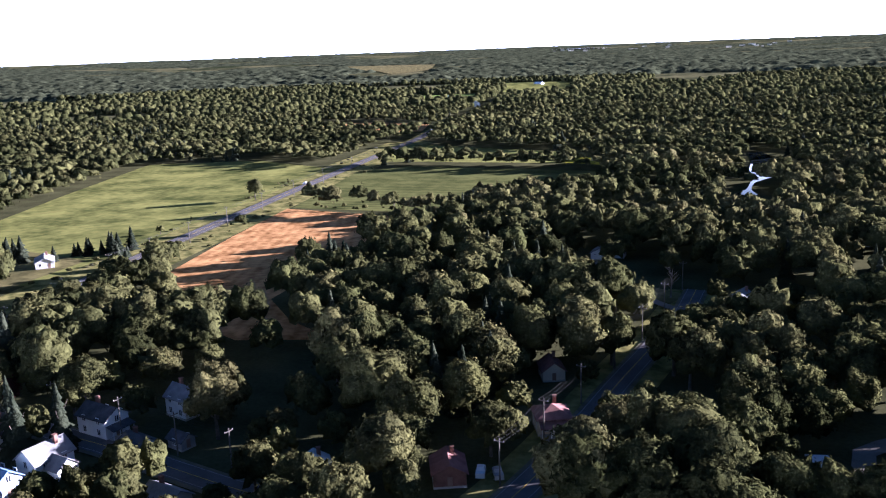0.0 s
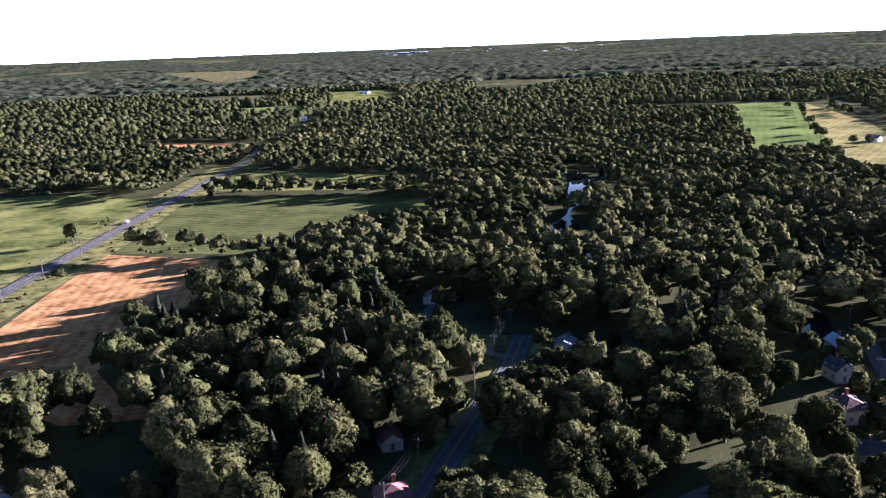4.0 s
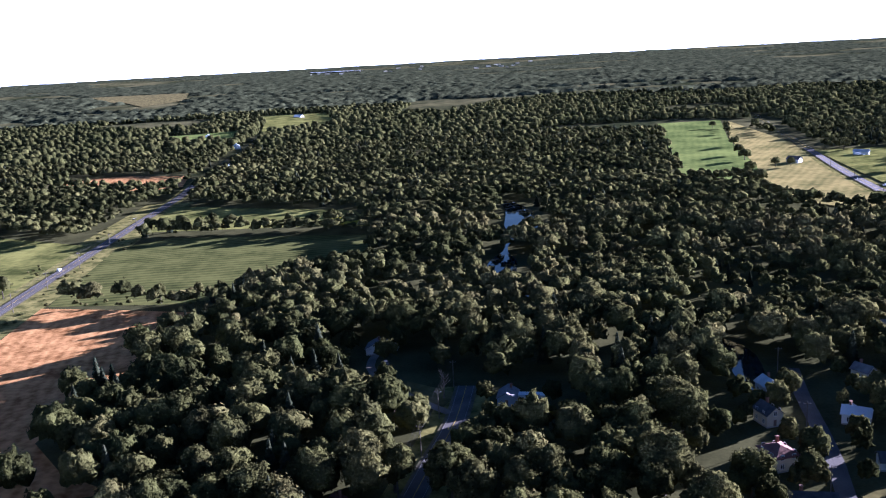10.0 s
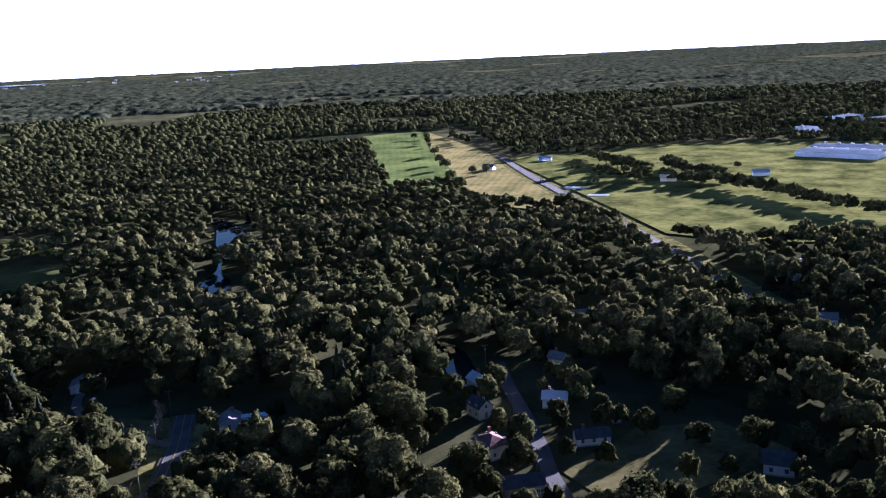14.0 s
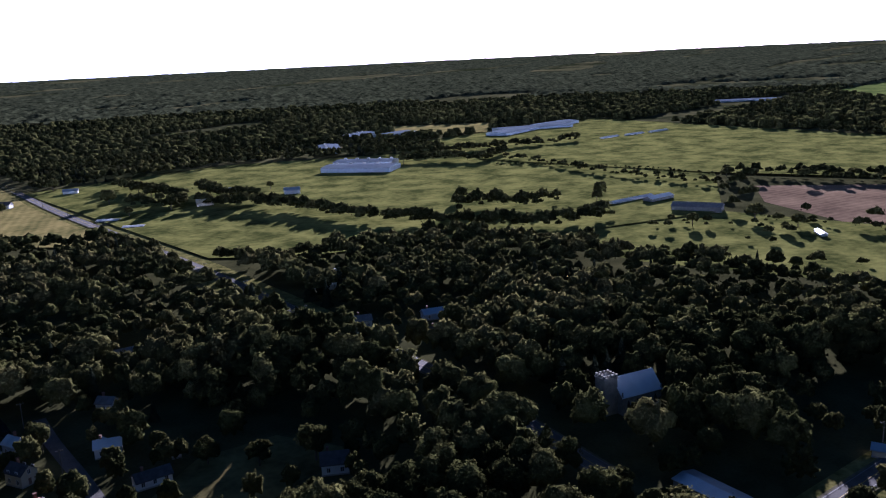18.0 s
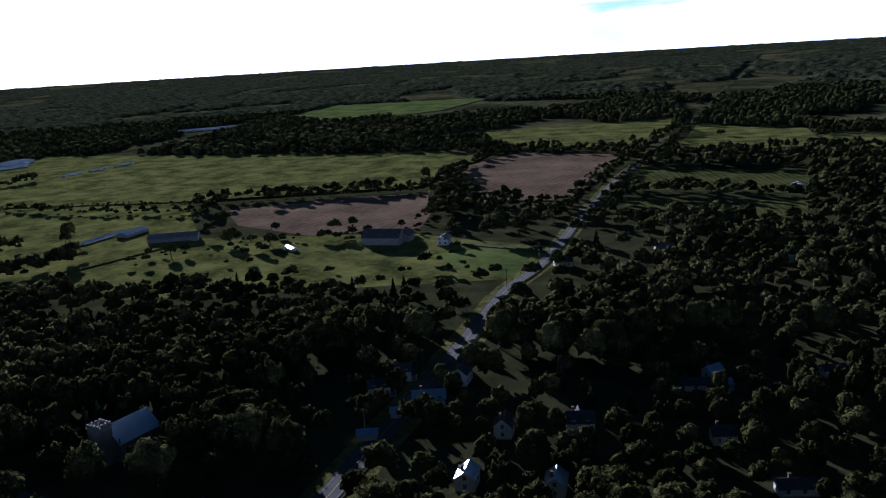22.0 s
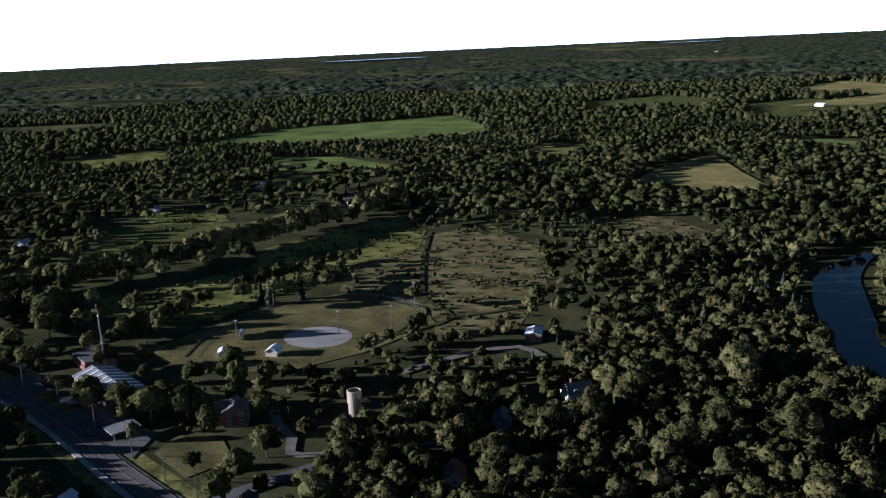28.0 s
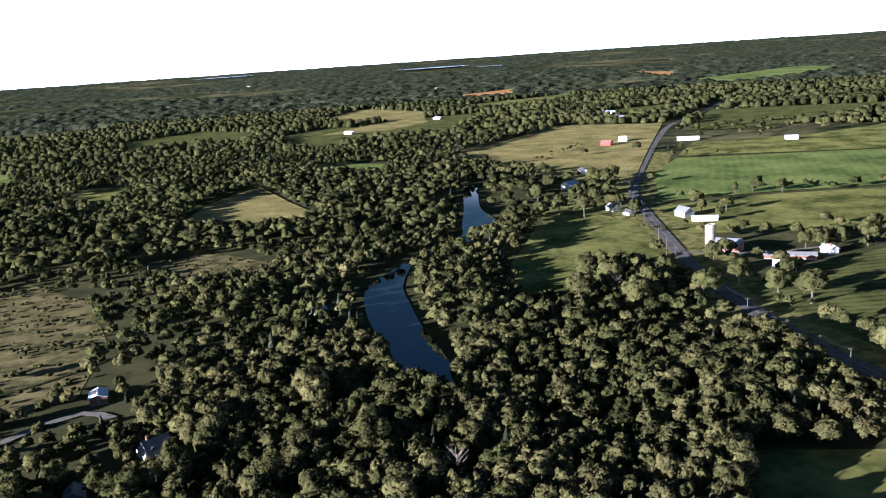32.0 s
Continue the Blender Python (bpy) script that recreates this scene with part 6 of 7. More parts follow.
nh, nt = sizes(near, 11, 8.0, 14.5)
nh = np.where(old, 4.0 + nh * 1.08, 2.0 + 0.72 * nh)
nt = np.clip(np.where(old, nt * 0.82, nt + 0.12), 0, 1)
nh = nh * stature(near)
npine = (patchy(near, 45.0, 3.3) > 0.28) & (rng.uniform(0, 1, len(near)) < np.where(old, 0.3, 0.10))
mh, mt = sizes(mid, 13, 8.0, 16.5)
mpine = (patchy(mid, 60.0, 5.3) > 0.3) & (rng.uniform(0, 1, len(mid)) < 0.25)
nr = nh * rng.uniform(0.32, 0.47, len(near)) * np.where(old, 1.0, 1.12)
far_mid = np.hypot(mid[:, 0], mid[:, 1]) > 600
south = (np.degrees(np.arctan2(mid[:, 0], mid[:, 1])) - A0) % 360 > AS - A0
mh = np.where(south & ~far_mid, 0.8 * mh, mh)
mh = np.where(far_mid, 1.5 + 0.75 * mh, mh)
# crowns past 600 m get darker tints, standing for shade among their leaves
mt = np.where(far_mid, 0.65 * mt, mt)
mr_ = mh * rng.uniform(0.33, 0.48, len(mid)) * np.where(far_mid, 1.15, 1.0)

# the nearest trees are things of their own
order = np.argsort(np.hypot(near[:, 0], near[:, 1]))
single = np.zeros(len(near), bool)
single[order[:105]] = True


def leafy_mesh(name, template, mat, tint):
    v, t, nn = template
    me = fill_mesh(name, v, np.zeros((0, 4), int), t, mat)
    set_soft(me, nn)
    set_tint(me, np.full(len(v), tint))
    return me


TINTS = (0.15, 0.4, 0.6, 0.9)
CROWNS = {(k, i): leafy_mesh("crown", tpl, M_LEAF, ti) for k, tpl in enumerate(HUGE) for i, ti in enumerate(TINTS)}
FARCROWNS = {(k, i): leafy_mesh("crown", tpl, M_LEAF, ti) for k, tpl in enumerate(BIG) for i, ti in enumerate(TINTS)}
PINES = {(k, i): leafy_mesh("crown", tpl, M_PINE, ti) for k, tpl in enumerate(BIGPINE) for i, ti in enumerate(TINTS)}
REDS = leafy_mesh("crown", HUGE[0], M_COPPER, 0.5)
TRUNKS = []
for v, f in BOUGHS:
    me = bpy.data.meshes.new("trunk")
    me.from_pydata(v.tolist(), [], f)
    me.materials.append(M_BARK)
    TRUNKS.append(me)


def tree(x, y, rad, hgt, variant=0, tint=0.5, kind="leafy", label="", group="village trees"):
    root = empty("tree" if kind != "pine" else "conifer", x, y, float(terrain(math.hypot(x, y))), rng.uniform(0, 360))
    ti = int(np.argmin(np.abs(np.array(TINTS) - tint)))
    me = REDS if kind == "red" else PINES[(variant % 3, ti)] if kind == "pine" else (CROWNS if math.hypot(x, y) < 270 else FARCROWNS)[(variant % len(BIG), ti)]
    for nm, data in (("crown", me), ("trunk", TRUNKS[variant % 3])):
        ob = new(nm, data)
        ob.parent = root
        ob.scale = (rad, rad, hgt)
    words = label or {"pine": "dark green spruce with drooping tiers", "red": "copper-leaved tree with dark foliage"}.get(kind) or ("yellow-green broadleaf tree with a rounded crown" if tint > 0.75 else "dark green broadleaf tree with a full crown" if tint < 0.3 else "green broadleaf tree with a lobed crown")
    return tagged(root, words, "tree", group)


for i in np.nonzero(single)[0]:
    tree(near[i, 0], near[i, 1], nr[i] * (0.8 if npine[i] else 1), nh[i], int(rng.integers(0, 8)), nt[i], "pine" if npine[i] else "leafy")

# lone and striking trees: x, y, radius, height, tint, kind
LONE = [
    (257, -185, 5.5, 11, 0.5, "leafy"), (236, -198, 5.5, 11, 0.4, "leafy"), (284, -189, 4.5, 9, 0.4, "leafy"), (273, -153, 6, 12, 0.4, "leafy"), (288, -108, 5, 11, 0.4, "leafy"), (345, -212, 6, 12, 0.6, "leafy"), (348, -232, 6, 13, 0.6, "leafy"), (404, 58, 6, 12, 0.4, "leafy"), (345, 28, 7, 14, 0.3, "leafy"), (393, -15, 6, 12, 0.4, "leafy"),
    (-251, 463, 5, 13, 0.3, "leafy"), (-251, 366, 2.4, 4.5, 0.3, "leafy"), (-136, 440, 3, 10, 0.6, "leafy"), (-155, 436, 4, 11, 0.5, "leafy"),
    (-107, 172, 6.5, 15, 0.9, "leafy"), (-48, 204, 7, 16, 0.85, "leafy"), (13, 193, 5, 12, 0.95, "leafy"), (-161, 166, 4, 9, 0.5, "red"), (-59, 167, 7, 15, 0.4, "leafy"), (-20, 222, 5, 15, 0.5, "leafy"), (-1, 210, 6, 16, 0.3, "leafy"), (-138, 203, 8, 16, 0.15, "leafy"), (-141, 165, 6, 13, 0.4, "leafy"), (-84, 214, 6, 14, 0.3, "leafy"), (-137, 143, 4.4, 17, 0.5, "pine"), (-142, 147, 4.4, 18, 0.5, "pine"), (-132, 150, 4.2, 16, 0.4, "pine"),
    (90, 313, 7, 16, 0.95, "leafy"), (77, 313, 7, 14, 0.8, "leafy"), (42, 286, 6, 15, 0.8, "leafy"), (-24, 269, 6, 14, 0.8, "leafy"), (47, 238, 9, 17, 0.4, "leafy"), (63, 259, 9, 17, 0.6, "leafy"), (41, 277, 6, 14, 0.5, "leafy"), (73, 213, 6, 14, 0.4, "leafy"), (134, 222, 4.5, 9, 0.4, "leafy"), (143, 208, 4.5, 9, 0.4, "leafy"), (156, 197, 6, 12, 0.4, "leafy"), (128, 190, 3, 10, 0.6, "leafy"),
    (176, -169, 4, 8, 0.95, "leafy"), (177, -186, 5, 11, 0.6, "leafy"), (192, -170, 3, 6, 0.2, "leafy"), (266, -190, 5.5, 11, 0.4, "leafy"), (248, -190, 6, 12, 0.6, "leafy"), (233, -190, 7, 13, 0.5, "leafy"), (222, -196, 7, 13, 0.4, "leafy"), (212, -223, 4, 8, 0.9, "leafy"), (62, -302, 8, 17, 0.9, "leafy"), (95, -248, 5, 14, 0.6, "leafy"), (89, -270, 6, 14, 0.7, "leafy"), (125, -217, 5, 12, 0.85, "leafy"), (35, -256, 8, 16, 0.7, "leafy"),
    (583, 149, 4, 9, 0.2, "leafy"), (617, 157, 4, 9, 0.2, "leafy"), (572, 234, 7, 12, 0.3, "leafy"), (563, 202, 5, 9, 0.3, "leafy"), (533, 260, 5, 10, 0.3, "leafy"), (586, 367, 5, 10, 0.3, "leafy"), (508, 683, 4, 9, 0.3, "leafy"), (698, 690, 5, 14, 0.3, "leafy"), (603, 375, 6, 14, 0.3, "leafy"), (539, 467, 6, 13, 0.2, "leafy"), (840, 138, 5, 16, 0.2, "leafy"), (736, 103, 8, 14, 0.2, "leafy"), (749, 334, 5, 12, 0.2, "leafy"),
    (578, 33, 7, 12, 0.3, "leafy"), (559, -51, 5, 12, 0.4, "leafy"), (547, -88, 7, 14, 0.4, "leafy"), (701, -9, 6, 11, 0.3, "leafy"), (1060, -39, 5, 12, 0.3, "leafy"), (1152, 107, 5, 18, 0.2, "leafy"), (1128, -295, 5, 18, 0.2, "leafy"), (1058, -382, 7, 14, 0.2, "leafy"), (1143, -189, 7, 10, 0.3, "leafy"),
    (349, 1199, 6, 11, 0.4, "leafy"), (308, 979, 6, 12, 0.4, "leafy"), (290, 904, 6, 12, 0.4, "leafy"), (282, 860, 7, 12, 0.4, "leafy"), (251, 724, 6, 11, 0.3, "leafy"), (262, 784, 6, 11, 0.4, "leafy"), (292, 805, 5, 10, 0.4, "leafy"), (305, 802, 4, 10, 0.4, "leafy"), (390, 665, 8, 14, 0.2, "leafy"), (379, 751, 8, 15, 0.3, "leafy"), (424, 779, 8, 15, 0.3, "leafy"), (416, 742, 8, 15, 0.3, "leafy"), (395, 899, 7, 14, 0.3, "leafy"), (356, 673, 4, 9, 0.3, "leafy"),
    (-166, -651, 6, 11, 0.4, "leafy"), (-180, -623, 6, 11, 0.4, "leafy"), (-219, -689, 3, 10, 0.6, "leafy"), (-204, -684, 3, 11, 0.6, "leafy"), (-240, -683, 5, 12, 0.5, "leafy"), (-211, -516, 6, 10, 0.5, "leafy"), (-225, -523, 5, 9, 0.5, "leafy"), (-242, -531, 6, 12, 0.5, "leafy"), (-201, -518, 5, 9, 0.6, "leafy"), (-186, -994, 6, 12, 0.4, "leafy"), (-128, -803, 8, 14, 0.3, "leafy"), (-102, -724, 8, 14, 0.3, "leafy"), (-87, -710, 8, 14, 0.3, "leafy"), (-131, -476, 6, 13, 0.4, "leafy"), (-142, -492, 5, 11, 0.4, "leafy"), (-157, -443, 5, 9, 0.6, "leafy"), (-166, -449, 5, 9, 0.5, "leafy"), (-127, -988, 5, 9, 0.4, "leafy"),
    (-140, 199, 8.3, 18.0, 0.30, "leafy"), (-119, 172, 5.8, 13.5, 0.30, "leafy"), (-101, 162, 6.8, 15.5, 0.90, "leafy"), (-140, 168, 6.4, 14.7, 0.30, "leafy"),
    (-87, 156, 3.6, 8.7, 0.60, "leafy"), (-80, 140, 5.0, 11.7, 0.60, "leafy"), (-106, 130, 3.9, 9.4, 0.70, "leafy"), (-87, 197, 6.0, 13.9, 0.50, "leafy"), (-80, 211, 7.0, 16.0, 0.30, "leafy"), (-64, 209, 6.1, 14.0, 0.40, "leafy"),
    (-58, 168, 7.0, 16.1, 0.40, "leafy"), (-47, 196, 7.1, 16.2, 0.70, "leafy"), (-40, 166, 5.2, 12.2, 0.40, "leafy"), (-61, 145, 4.6, 11.0, 0.60, "leafy"), (-53, 149, 4.1, 9.8, 0.40, "leafy"), (-21, 224, 6.2, 14.3, 0.60, "leafy"),
    (-5, 219, 7.3, 16.6, 0.50, "leafy"), (-11, 180, 5.4, 12.7, 0.60, "leafy"), (-1, 176, 4.0, 9.7, 0.40, "leafy"), (-8, 160, 4.7, 11.1, 0.70, "leafy"), (-18, 154, 3.7, 8.9, 0.60, "leafy"), (12, 194, 6.2, 14.3, 0.95, "leafy"),
    (31, 209, 5.9, 13.6, 0.40, "leafy"), (25, 194, 3.3, 8.1, 0.40, "leafy"), (12, 172, 4.5, 10.6, 0.60, "leafy"), (23, 171, 3.2, 8.0, 0.30, "leafy"), (13, 156, 4.6, 10.9, 0.60, "leafy"), (51, 216, 8.4, 18.0, 0.60, "leafy"),
    (64, 247, 8.5, 18.0, 0.50, "leafy"), (58, 197, 6.9, 15.8, 0.60, "leafy"), (7, 233, 6.4, 14.7, 0.40, "leafy"), (-42, 234, 5.7, 13.2, 0.40, "leafy"), (-30, 230, 5.6, 13.0, 0.40, "leafy"),
    (90, -280, 4.8, 11.4, 0.60, "leafy"), (89, -268, 4.7, 11.0, 0.70, "leafy"), (58, -292, 6.5, 15.0, 0.90, "leafy"), (63, -234, 6.5, 14.9, 0.60, "leafy"), (57, -258, 5.9, 13.6, 0.70, "leafy"), (92, -242, 5.4, 12.6, 0.60, "leafy"),
    (140, -236, 5.7, 13.2, 0.60, "leafy"), (130, -241, 5.3, 12.4, 0.50, "leafy"), (-131, -431, 6.5, 15.0, 0.30, "leafy"), (-141, -403, 7.3, 16.8, 0.30, "leafy"), (-153, -393, 7.8, 17.8, 0.30, "leafy"), (-158, -439, 4.9, 11.6, 0.30, "leafy"),
    (-195, -490, 6.2, 14.3, 0.30, "leafy"), (-206, -495, 6.3, 14.6, 0.30, "leafy"), (-190, -500, 4.9, 11.5, 0.30, "leafy"), (-224, -497, 7.1, 16.3, 0.30, "leafy"), (-108, -404, 8.3, 18.0, 0.40, "leafy"), (-96, -436, 7.7, 17.5, 0.30, "leafy"),
    (-85, -423, 7.4, 16.9, 0.40, "leafy"), (-71, -437, 7.6, 17.3, 0.50, "leafy"), (-58, -452, 7.2, 16.5, 0.50, "leafy"), (-69, -474, 5.7, 13.2, 0.50, "leafy"), (-79, -666, 8.5, 18.0, 0.30, "leafy"), (-93, -661, 8.5, 18.0, 0.30, "leafy"),
    (-80, -630, 8.5, 18.0, 0.30, "leafy"), (-64, -648, 6.8, 15.6, 0.40, "leafy"), (-52, -702, 7.3, 16.7, 0.40, "leafy"), (-49, -631, 6.6, 15.1, 0.40, "leafy"), (-45, -796, 8.2, 18.0, 0.40, "leafy"), (-55, -830, 6.4, 14.9, 0.40, "leafy"),
    (-118, -770, 7.1, 16.2, 0.30, "leafy"), (-107, -774, 7.1, 16.2, 0.30, "leafy"), (-111, -659, 5.2, 12.2, 0.30, "leafy"), (-115, -622, 5.8, 13.4, 0.30, "leafy"), (-163, -625, 4.2, 10.0, 0.30, "leafy"), (-167, -594, 4.0, 9.6, 0.30, "leafy"),
    (-67, -426, 8.5, 18.0, 0.60, "leafy"),
    (-74, -395, 8.0, 18.0, 0.60, "leafy"),
    (-50, -410, 7.7, 17.5, 0.70, "leafy"),
]
for x, y, r_, h_, t_, k_ in LONE:
    if any(math.hypot(x - a, y - b) < c * 0.6 + 0.25 * r_ for a, b, c in SITES):
        continue
    tree(x, y, r_, h_, int(abs(x)) % 8, t_, k_, group="open-grown trees")

# yard trees close by the village houses
yr = np.random.default_rng(55)
yard = []
for hx, hy, hr in SITES:
    az = (math.degrees(math.atan2(hx, hy)) - A0) % 360
    if not (120 < math.hypot(hx, hy) < 330 and az < AS - A0):
        continue
    for k in range(3):
        a, r_ = yr.uniform(0, 2 * math.pi), yr.uniform(2.4, 4.6)
        x, y = hx + (hr + 0.55 * r_ + 1.0) * math.cos(a), hy + (hr + 0.55 * r_ + 1.0) * math.sin(a)
        px, py = np.array([x]), np.array([y])
        if any(near_line(px, py, line[::3, :2].tolist(), w / 2 + 2.0)[0] for line, w, verge in ROAD_LINES) or any(math.hypot(x - c[0], y - c[1]) < c[2] * 0.8 + 0.3 * r_ for c in SITES):
            continue
        yard.append((x, y, r_, r_ * yr.uniform(1.9, 2.6) + 2.0, yr.uniform(0.1, 0.7)))

yard = np.array(yard)
stand("yard_trees", "shade trees close around the village houses", BIG, yard[:, :2], yard[:, 2], yard[:, 3], yard[:, 4], M_LEAF)

# thorn bushes and small trees that stand about in the rough pastures
pr_ = scatter(380, 720, 60, 110, 9.0, 61)
keep = np.zeros(len(pr_), bool)
for fname, fmat, flabel, poly in FIELDS:
    if fname == "near_pasture":
        keep |= inside(pr_[:, 0], pr_[:, 1], poly)
keep &= (patchy(pr_, 38.0, 6.6) > 0.08) & (np.random.default_rng(62).uniform(0, 1, len(pr_)) < 0.5)
for line, w, verge in ROAD_LINES:
    keep &= ~near_line(pr_[:, 0], pr_[:, 1], line[::3, :2].tolist(), w / 2 + 3.0)
for x, y, r_ in SITES:
    keep &= np.hypot(pr_[:, 0] - x, pr_[:, 1] - y) > r_ + 3
pr_ = pr_[keep]
ph_ = np.random.default_rng(63).uniform(3.0, 9.5, len(pr_))
stand("pasture_trees", "thorn trees and bushes scattered over rough pasture", MID, pr_, ph_ * 0.48, ph_, np.random.default_rng(64).uniform(0.1, 0.6, len(pr_)), M_LEAF)

# hedgerows: line, spacing, height, tint, label
HEDGES = [
    ([(-212, 622), (-134, 622), (-61, 600)], 6.5, 7.5, 0.6, "hedgerow of small green trees between two fields"),
    ([(-212, 436), (-185, 436), (-148, 430), (-120, 440)], 9.0, 4.5, 0.6, "low bushes along the field edge"),
    ([(417, 657), (437, 602), (442, 548), (437, 496), (444, 447), (449, 425), (460, 394), (469, 367), (492, 337), (530, 325)], 5.5, 11.5, 0.25, "hedgerow of dark trees along the pasture"),
    ([(505, 439), (530, 425), (537, 400), (560, 390)], 6.0, 13.0, 0.25, "tall hedgerow trees along the pasture"),
    ([(733, 588), (754, 504), (762, 419), (753, 344), (760, 300), (775, 226), (776, 132)], 5.0, 3.2, 0.25, "sparse hedgerow between long green fields"),
    ([(581, 215), (577, 172), (580, 108), (654, 110), (767, 106)], 14.0, 5.5, 0.3, "small trees at the tilled field's edge"),
    ([(780, 118), (844, 115), (900, 112), (1004, 97)], 10.0, 10.0, 0.25, "dark trees between two tilled fields"),
    ([(645, 8), (740, -5), (860, -28), (920, -45)], 9.0, 5.0, 0.4, "roadside bushes along the fields"),
    ([(640, -30), (740, -40), (880, -68), (1000, -105), (1250, -165)], 12.0, 6.0, 0.4, "roadside bushes along the fields"),
    ([(885, -72), (879, -145), (850, -225)], 8.0, 6.0, 0.3, "hedgerow between dark shaded fields"),
    ([(735, -50), (735, -115), (678, -180)], 7.0, 7.0, 0.3, "hedgerow between dark shaded fields"),
    ([(425, -240), (420, -285), (402, -330), (390, -385), (386, -455), (377, -525), (378, -557)], 5.0, 15.0, 0.9, "long row of tall poplar-like trees"),
    ([(770, 602), (768, 563), (727, 466), (707, 381), (697, 309)], 7.0, 8.0, 0.3, "hedgerow across the wide pasture"),
    ([(704, 698), (742, 667), (752, 626), (811, 634)], 7.0, 11.0, 0.3, "dark trees along the pasture by the factory"),
    ([(769, 725), (850, 690), (911, 650), (965, 636)], 8.0, 11.0, 0.3, "dark trees along the pasture by the factory"),
    ([(443, 849), (431, 792), (427, 730), (406, 676), (382, 714)], 7.0, 12.0, 0.3, "farmyard trees along the pasture"),
    ([(465, 732), (451, 690), (453, 657), (455, 626)], 6.0, 12.0, 0.3, "farmyard trees along the pasture"),
    ([(330, -200), (312, -240), (322, -270), (318, -325), (316, -361), (306, -395)], 7.0, 8.0, 0.4, "trees on the edge of the park"),
    ([(-317, -1172), (-403, -1230), (-516, -1232), (-641, -1309)], 13.0, 10.0, 0.3, "row of dark trees between far fields"),
    ([(-118, -560), (-112, -600), (-118, -650)], 9.0, 4.0, 0.5, "roadside bushes by the pasture"),
    ([(-135, -1090), (-90, -1000), (-60, -940)], 12.0, 5.0, 0.3, "line of bushes across the pasture"),
    ([(812, -832), (704, -878), (599, -945), (525, -1015)], 10.0, 9.0, 0.35, "hedgerow below the long green field"),
    ([(-240, 316), (-246, 330), (-258, 326), (-266, 314), (-276, 304), (-286, 306), (-294, 318)], 4.0, 9.0, 0.2, "dark conifer screen around a farmhouse"),
]
for pts, gap, hh, tn, lab in HEDGES:
    line = smooth_line([(*p, 0.0) for p in pts], gap)
    copies = 4 if "along the pasture" in lab or "row of tall" in lab else 2
    p = np.repeat(line[:, :2], copies, 0) + rng.normal(0, 2.6, (copies * len(line), 2))
    p = p[rng.uniform(0, 1, len(p)) > 0.2]
    h_ = hh * rng.uniform(0.5, 1.25, len(p))
    r_ = h_ * rng.uniform(0.36, 0.55, len(p)) * (0.68 if hh > 13.5 else 0.8 if hh > 12 else 1.0) * (0.9 if "conifer" in lab else 1)
    tn_ = np.clip(tn + rng.normal(0, 0.2, len(p)), 0, 1)
    tpl = BIGPINE if "conifer" in lab else [BIG[3], BIG[6]] if "poplar" in lab else BIG if math.hypot(*pts[0]) < 450 else MID
    stand("hedgerow", lab, tpl, p, r_, h_, tn_, M_PINE if "conifer" in lab else M_LEAF)

rest = ~single
dn = np.hypot(near[:, 0], near[:, 1])
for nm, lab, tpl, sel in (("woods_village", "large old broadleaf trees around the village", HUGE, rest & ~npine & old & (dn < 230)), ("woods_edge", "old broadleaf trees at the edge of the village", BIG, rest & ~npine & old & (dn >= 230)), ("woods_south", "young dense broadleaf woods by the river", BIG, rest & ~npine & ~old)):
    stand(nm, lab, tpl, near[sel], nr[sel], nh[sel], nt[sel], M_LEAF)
stand("spruces_near", "dark spruces among the broadleaf woods", BIGPINE, near[rest & npine], 0.8 * nr[rest & npine], nh[rest & npine], nt[rest & npine], M_PINE)
md = np.hypot(mid[:, 0], mid[:, 1])
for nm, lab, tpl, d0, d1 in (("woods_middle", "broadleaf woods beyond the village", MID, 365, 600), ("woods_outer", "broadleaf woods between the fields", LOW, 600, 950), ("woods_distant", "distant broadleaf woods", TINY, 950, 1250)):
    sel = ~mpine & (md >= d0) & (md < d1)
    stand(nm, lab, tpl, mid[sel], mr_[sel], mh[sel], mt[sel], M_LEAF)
far = scatter(1250, 2100, A0, A1, 12.2, 35)
far = far[open_woods(far[:, 0], far[:, 1])]
fr2 = np.random.default_rng(37)
# far dome tints are lowered likewise: leaf shade put into the colour
fh, ft = fr2.uniform(4.5, 15.0, len(far)), 0.6 * np.clip(0.5 * fr2.uniform(0, 1, len(far)) + 0.25 + 0.5 * patchy(far, 150.0, 8.8), 0, 0.8)
stand("woods_far", "far broadleaf woods", DOMES, far, 3.0 + fh * 0.34, fh, ft, M_LEAF)
stand("spruces_middle", "dark spruces in the woods", MIDPINE, mid[mpine], 0.75 * mr_[mpine], mh[mpine], mt[mpine], M_PINE)
bh, bt = sizes(back, 17, 8.0, 14.0)
# scrub and bushes in meadows and along verges
bush = scatter(120, 760, A0, A1, 5.0, 31)
keep = np.zeros(len(bush), bool)
for fname, fmat, flabel, poly in FIELDS:
    if fname in ("scrub_meadow", "dark_meadow", "marsh"):
        keep |= inside(bush[:, 0], bush[:, 1], poly)
keep |= np.hypot(bush[:, 0] - 203, bush[:, 1] + 235) < 48
road1 = ROAD_LINES[0][0][::3, :2].tolist()
dens = rng.uniform(0, 1, len(bush))
keep = (keep & (dens < 0.25 + 0.9 * np.clip(patchy(bush, 22.0, 2.2), 0, 1))) | (near_line(bush[:, 0], bush[:, 1], road1, 22) & ~near_line(bush[:, 0], bush[:, 1], road1, 7.5) & (dens < 0.12))
keep &= np.hypot(bush[:, 0] - 240, bush[:, 1] + 293) > 44
bush = bush[keep]
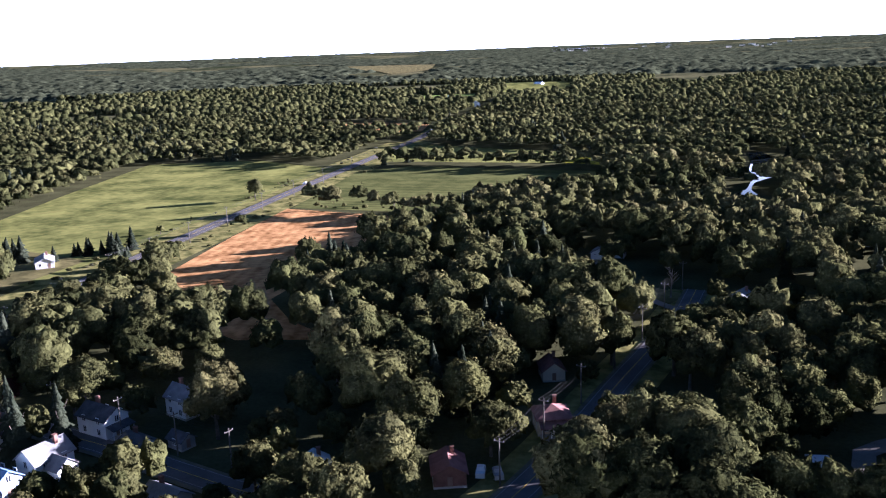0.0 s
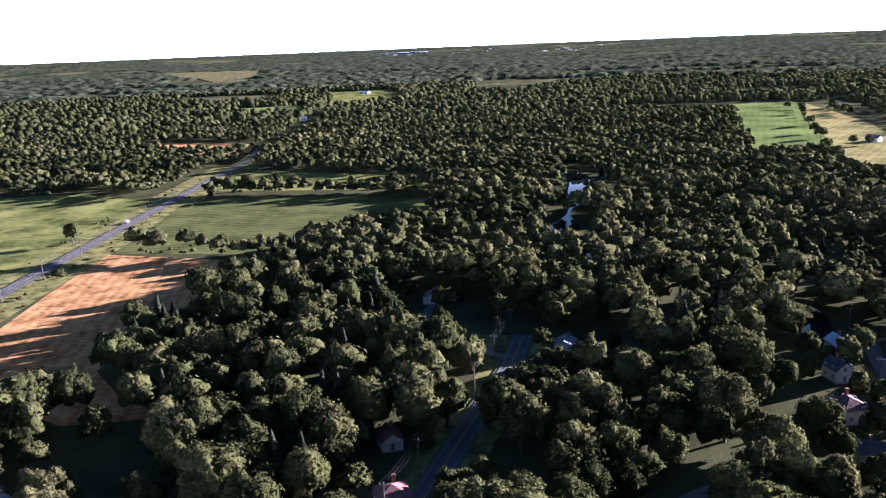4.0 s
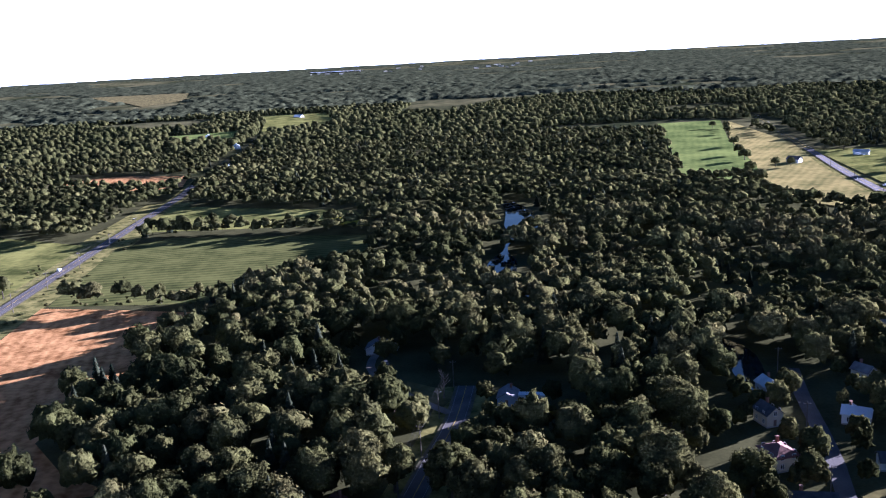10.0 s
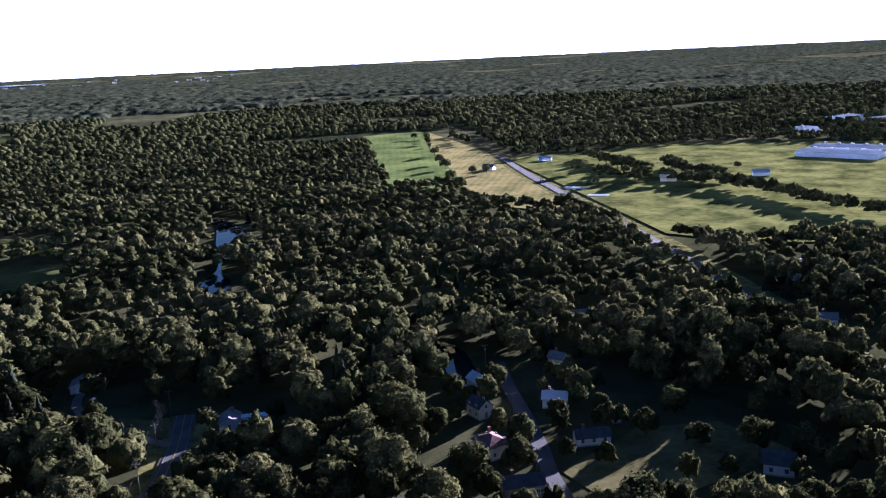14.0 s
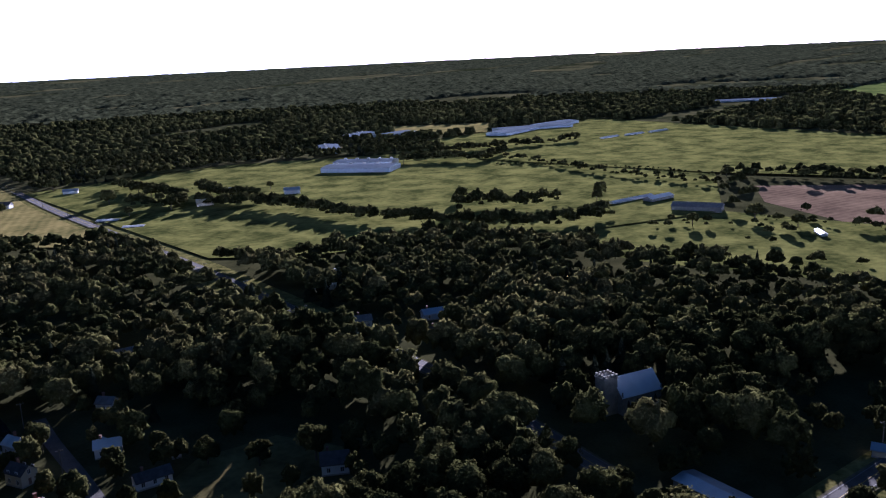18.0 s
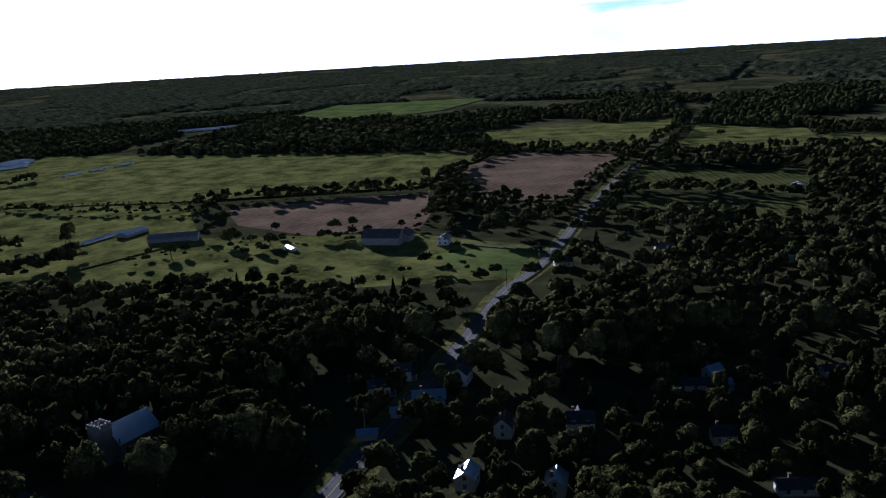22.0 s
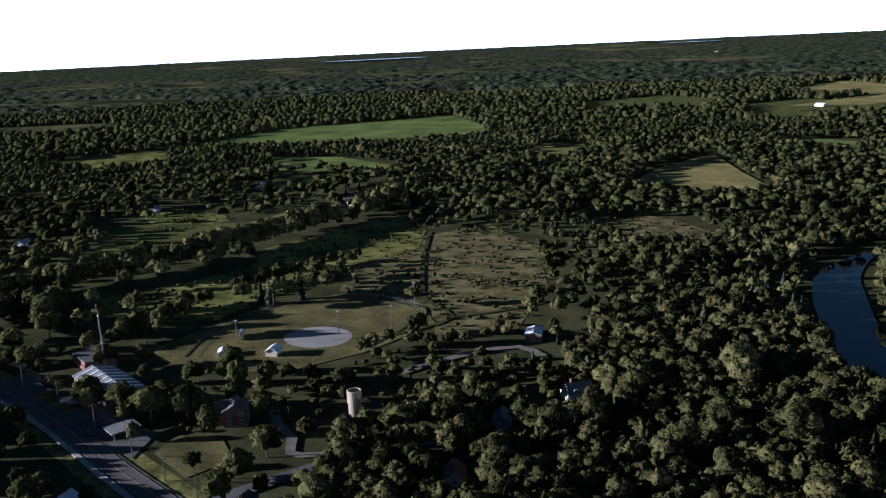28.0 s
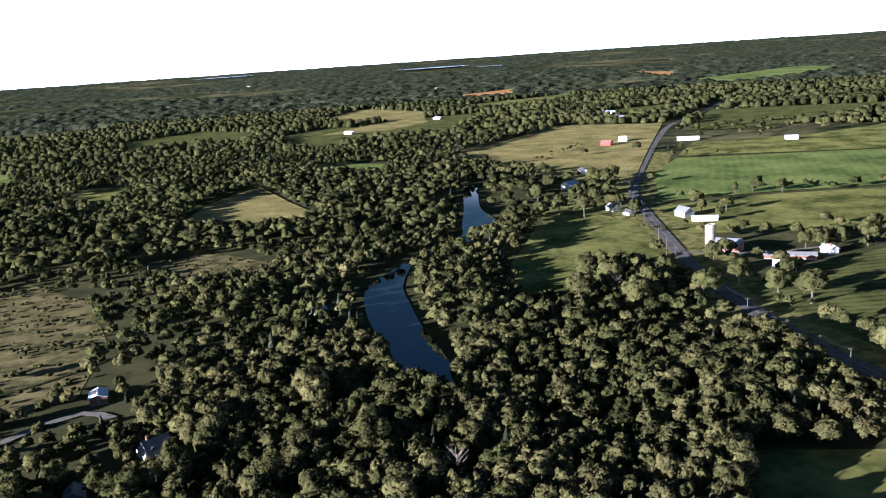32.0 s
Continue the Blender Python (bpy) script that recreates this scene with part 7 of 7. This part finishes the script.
stand("bushes", "low bushes scattered over meadows and verges", SHRUB, bush, rng.uniform(0.8, 2.4, len(bush)), rng.uniform(0.8, 2.6, len(bush)), rng.uniform(0.2, 0.8, len(bush)), M_LEAF)
under = np.hypot(back[:, 0], back[:, 1]) < 120
stand("woods_below", "broadleaf trees on the slope below the start", BIG, back[under], bh[under] * 0.42, bh[under], bt[under], M_LEAF)
stand("woods_back", "broadleaf woods on the unseen side", MID, back[~under], bh[~under] * 0.6, bh[~under], bt[~under], M_LEAF)

# far woods: a canopy of domes, one for each tree crown


def canopy_height(x, y, cell=11.0):
    gx, gy = np.floor(x / cell), np.floor(y / cell)
    z = np.full(len(x), 3.5)
    for ox in (-1, 0, 1):
        for oy in (-1, 0, 1):
            cx, cy = gx + ox, gy + oy
            h1 = np.modf(np.abs(np.sin(cx * 127.1 + cy * 311.7)) * 43758.5453)[0]
            h2 = np.modf(np.abs(np.sin(cx * 269.5 + cy * 183.3)) * 43758.5453)[0]
            h3 = np.modf(np.abs(np.sin(cx * 419.2 + cy * 371.9)) * 43758.5453)[0]
            px, py = (cx + h1) * cell, (cy + h2) * cell
            r = cell * (0.5 + 0.35 * h3)
            d = np.hypot(x - px, y - py) / r
            z = np.maximum(z, (6.5 + 9.5 * h3) * np.sqrt(np.clip(1 - d * d, 0, 1)))
    return z


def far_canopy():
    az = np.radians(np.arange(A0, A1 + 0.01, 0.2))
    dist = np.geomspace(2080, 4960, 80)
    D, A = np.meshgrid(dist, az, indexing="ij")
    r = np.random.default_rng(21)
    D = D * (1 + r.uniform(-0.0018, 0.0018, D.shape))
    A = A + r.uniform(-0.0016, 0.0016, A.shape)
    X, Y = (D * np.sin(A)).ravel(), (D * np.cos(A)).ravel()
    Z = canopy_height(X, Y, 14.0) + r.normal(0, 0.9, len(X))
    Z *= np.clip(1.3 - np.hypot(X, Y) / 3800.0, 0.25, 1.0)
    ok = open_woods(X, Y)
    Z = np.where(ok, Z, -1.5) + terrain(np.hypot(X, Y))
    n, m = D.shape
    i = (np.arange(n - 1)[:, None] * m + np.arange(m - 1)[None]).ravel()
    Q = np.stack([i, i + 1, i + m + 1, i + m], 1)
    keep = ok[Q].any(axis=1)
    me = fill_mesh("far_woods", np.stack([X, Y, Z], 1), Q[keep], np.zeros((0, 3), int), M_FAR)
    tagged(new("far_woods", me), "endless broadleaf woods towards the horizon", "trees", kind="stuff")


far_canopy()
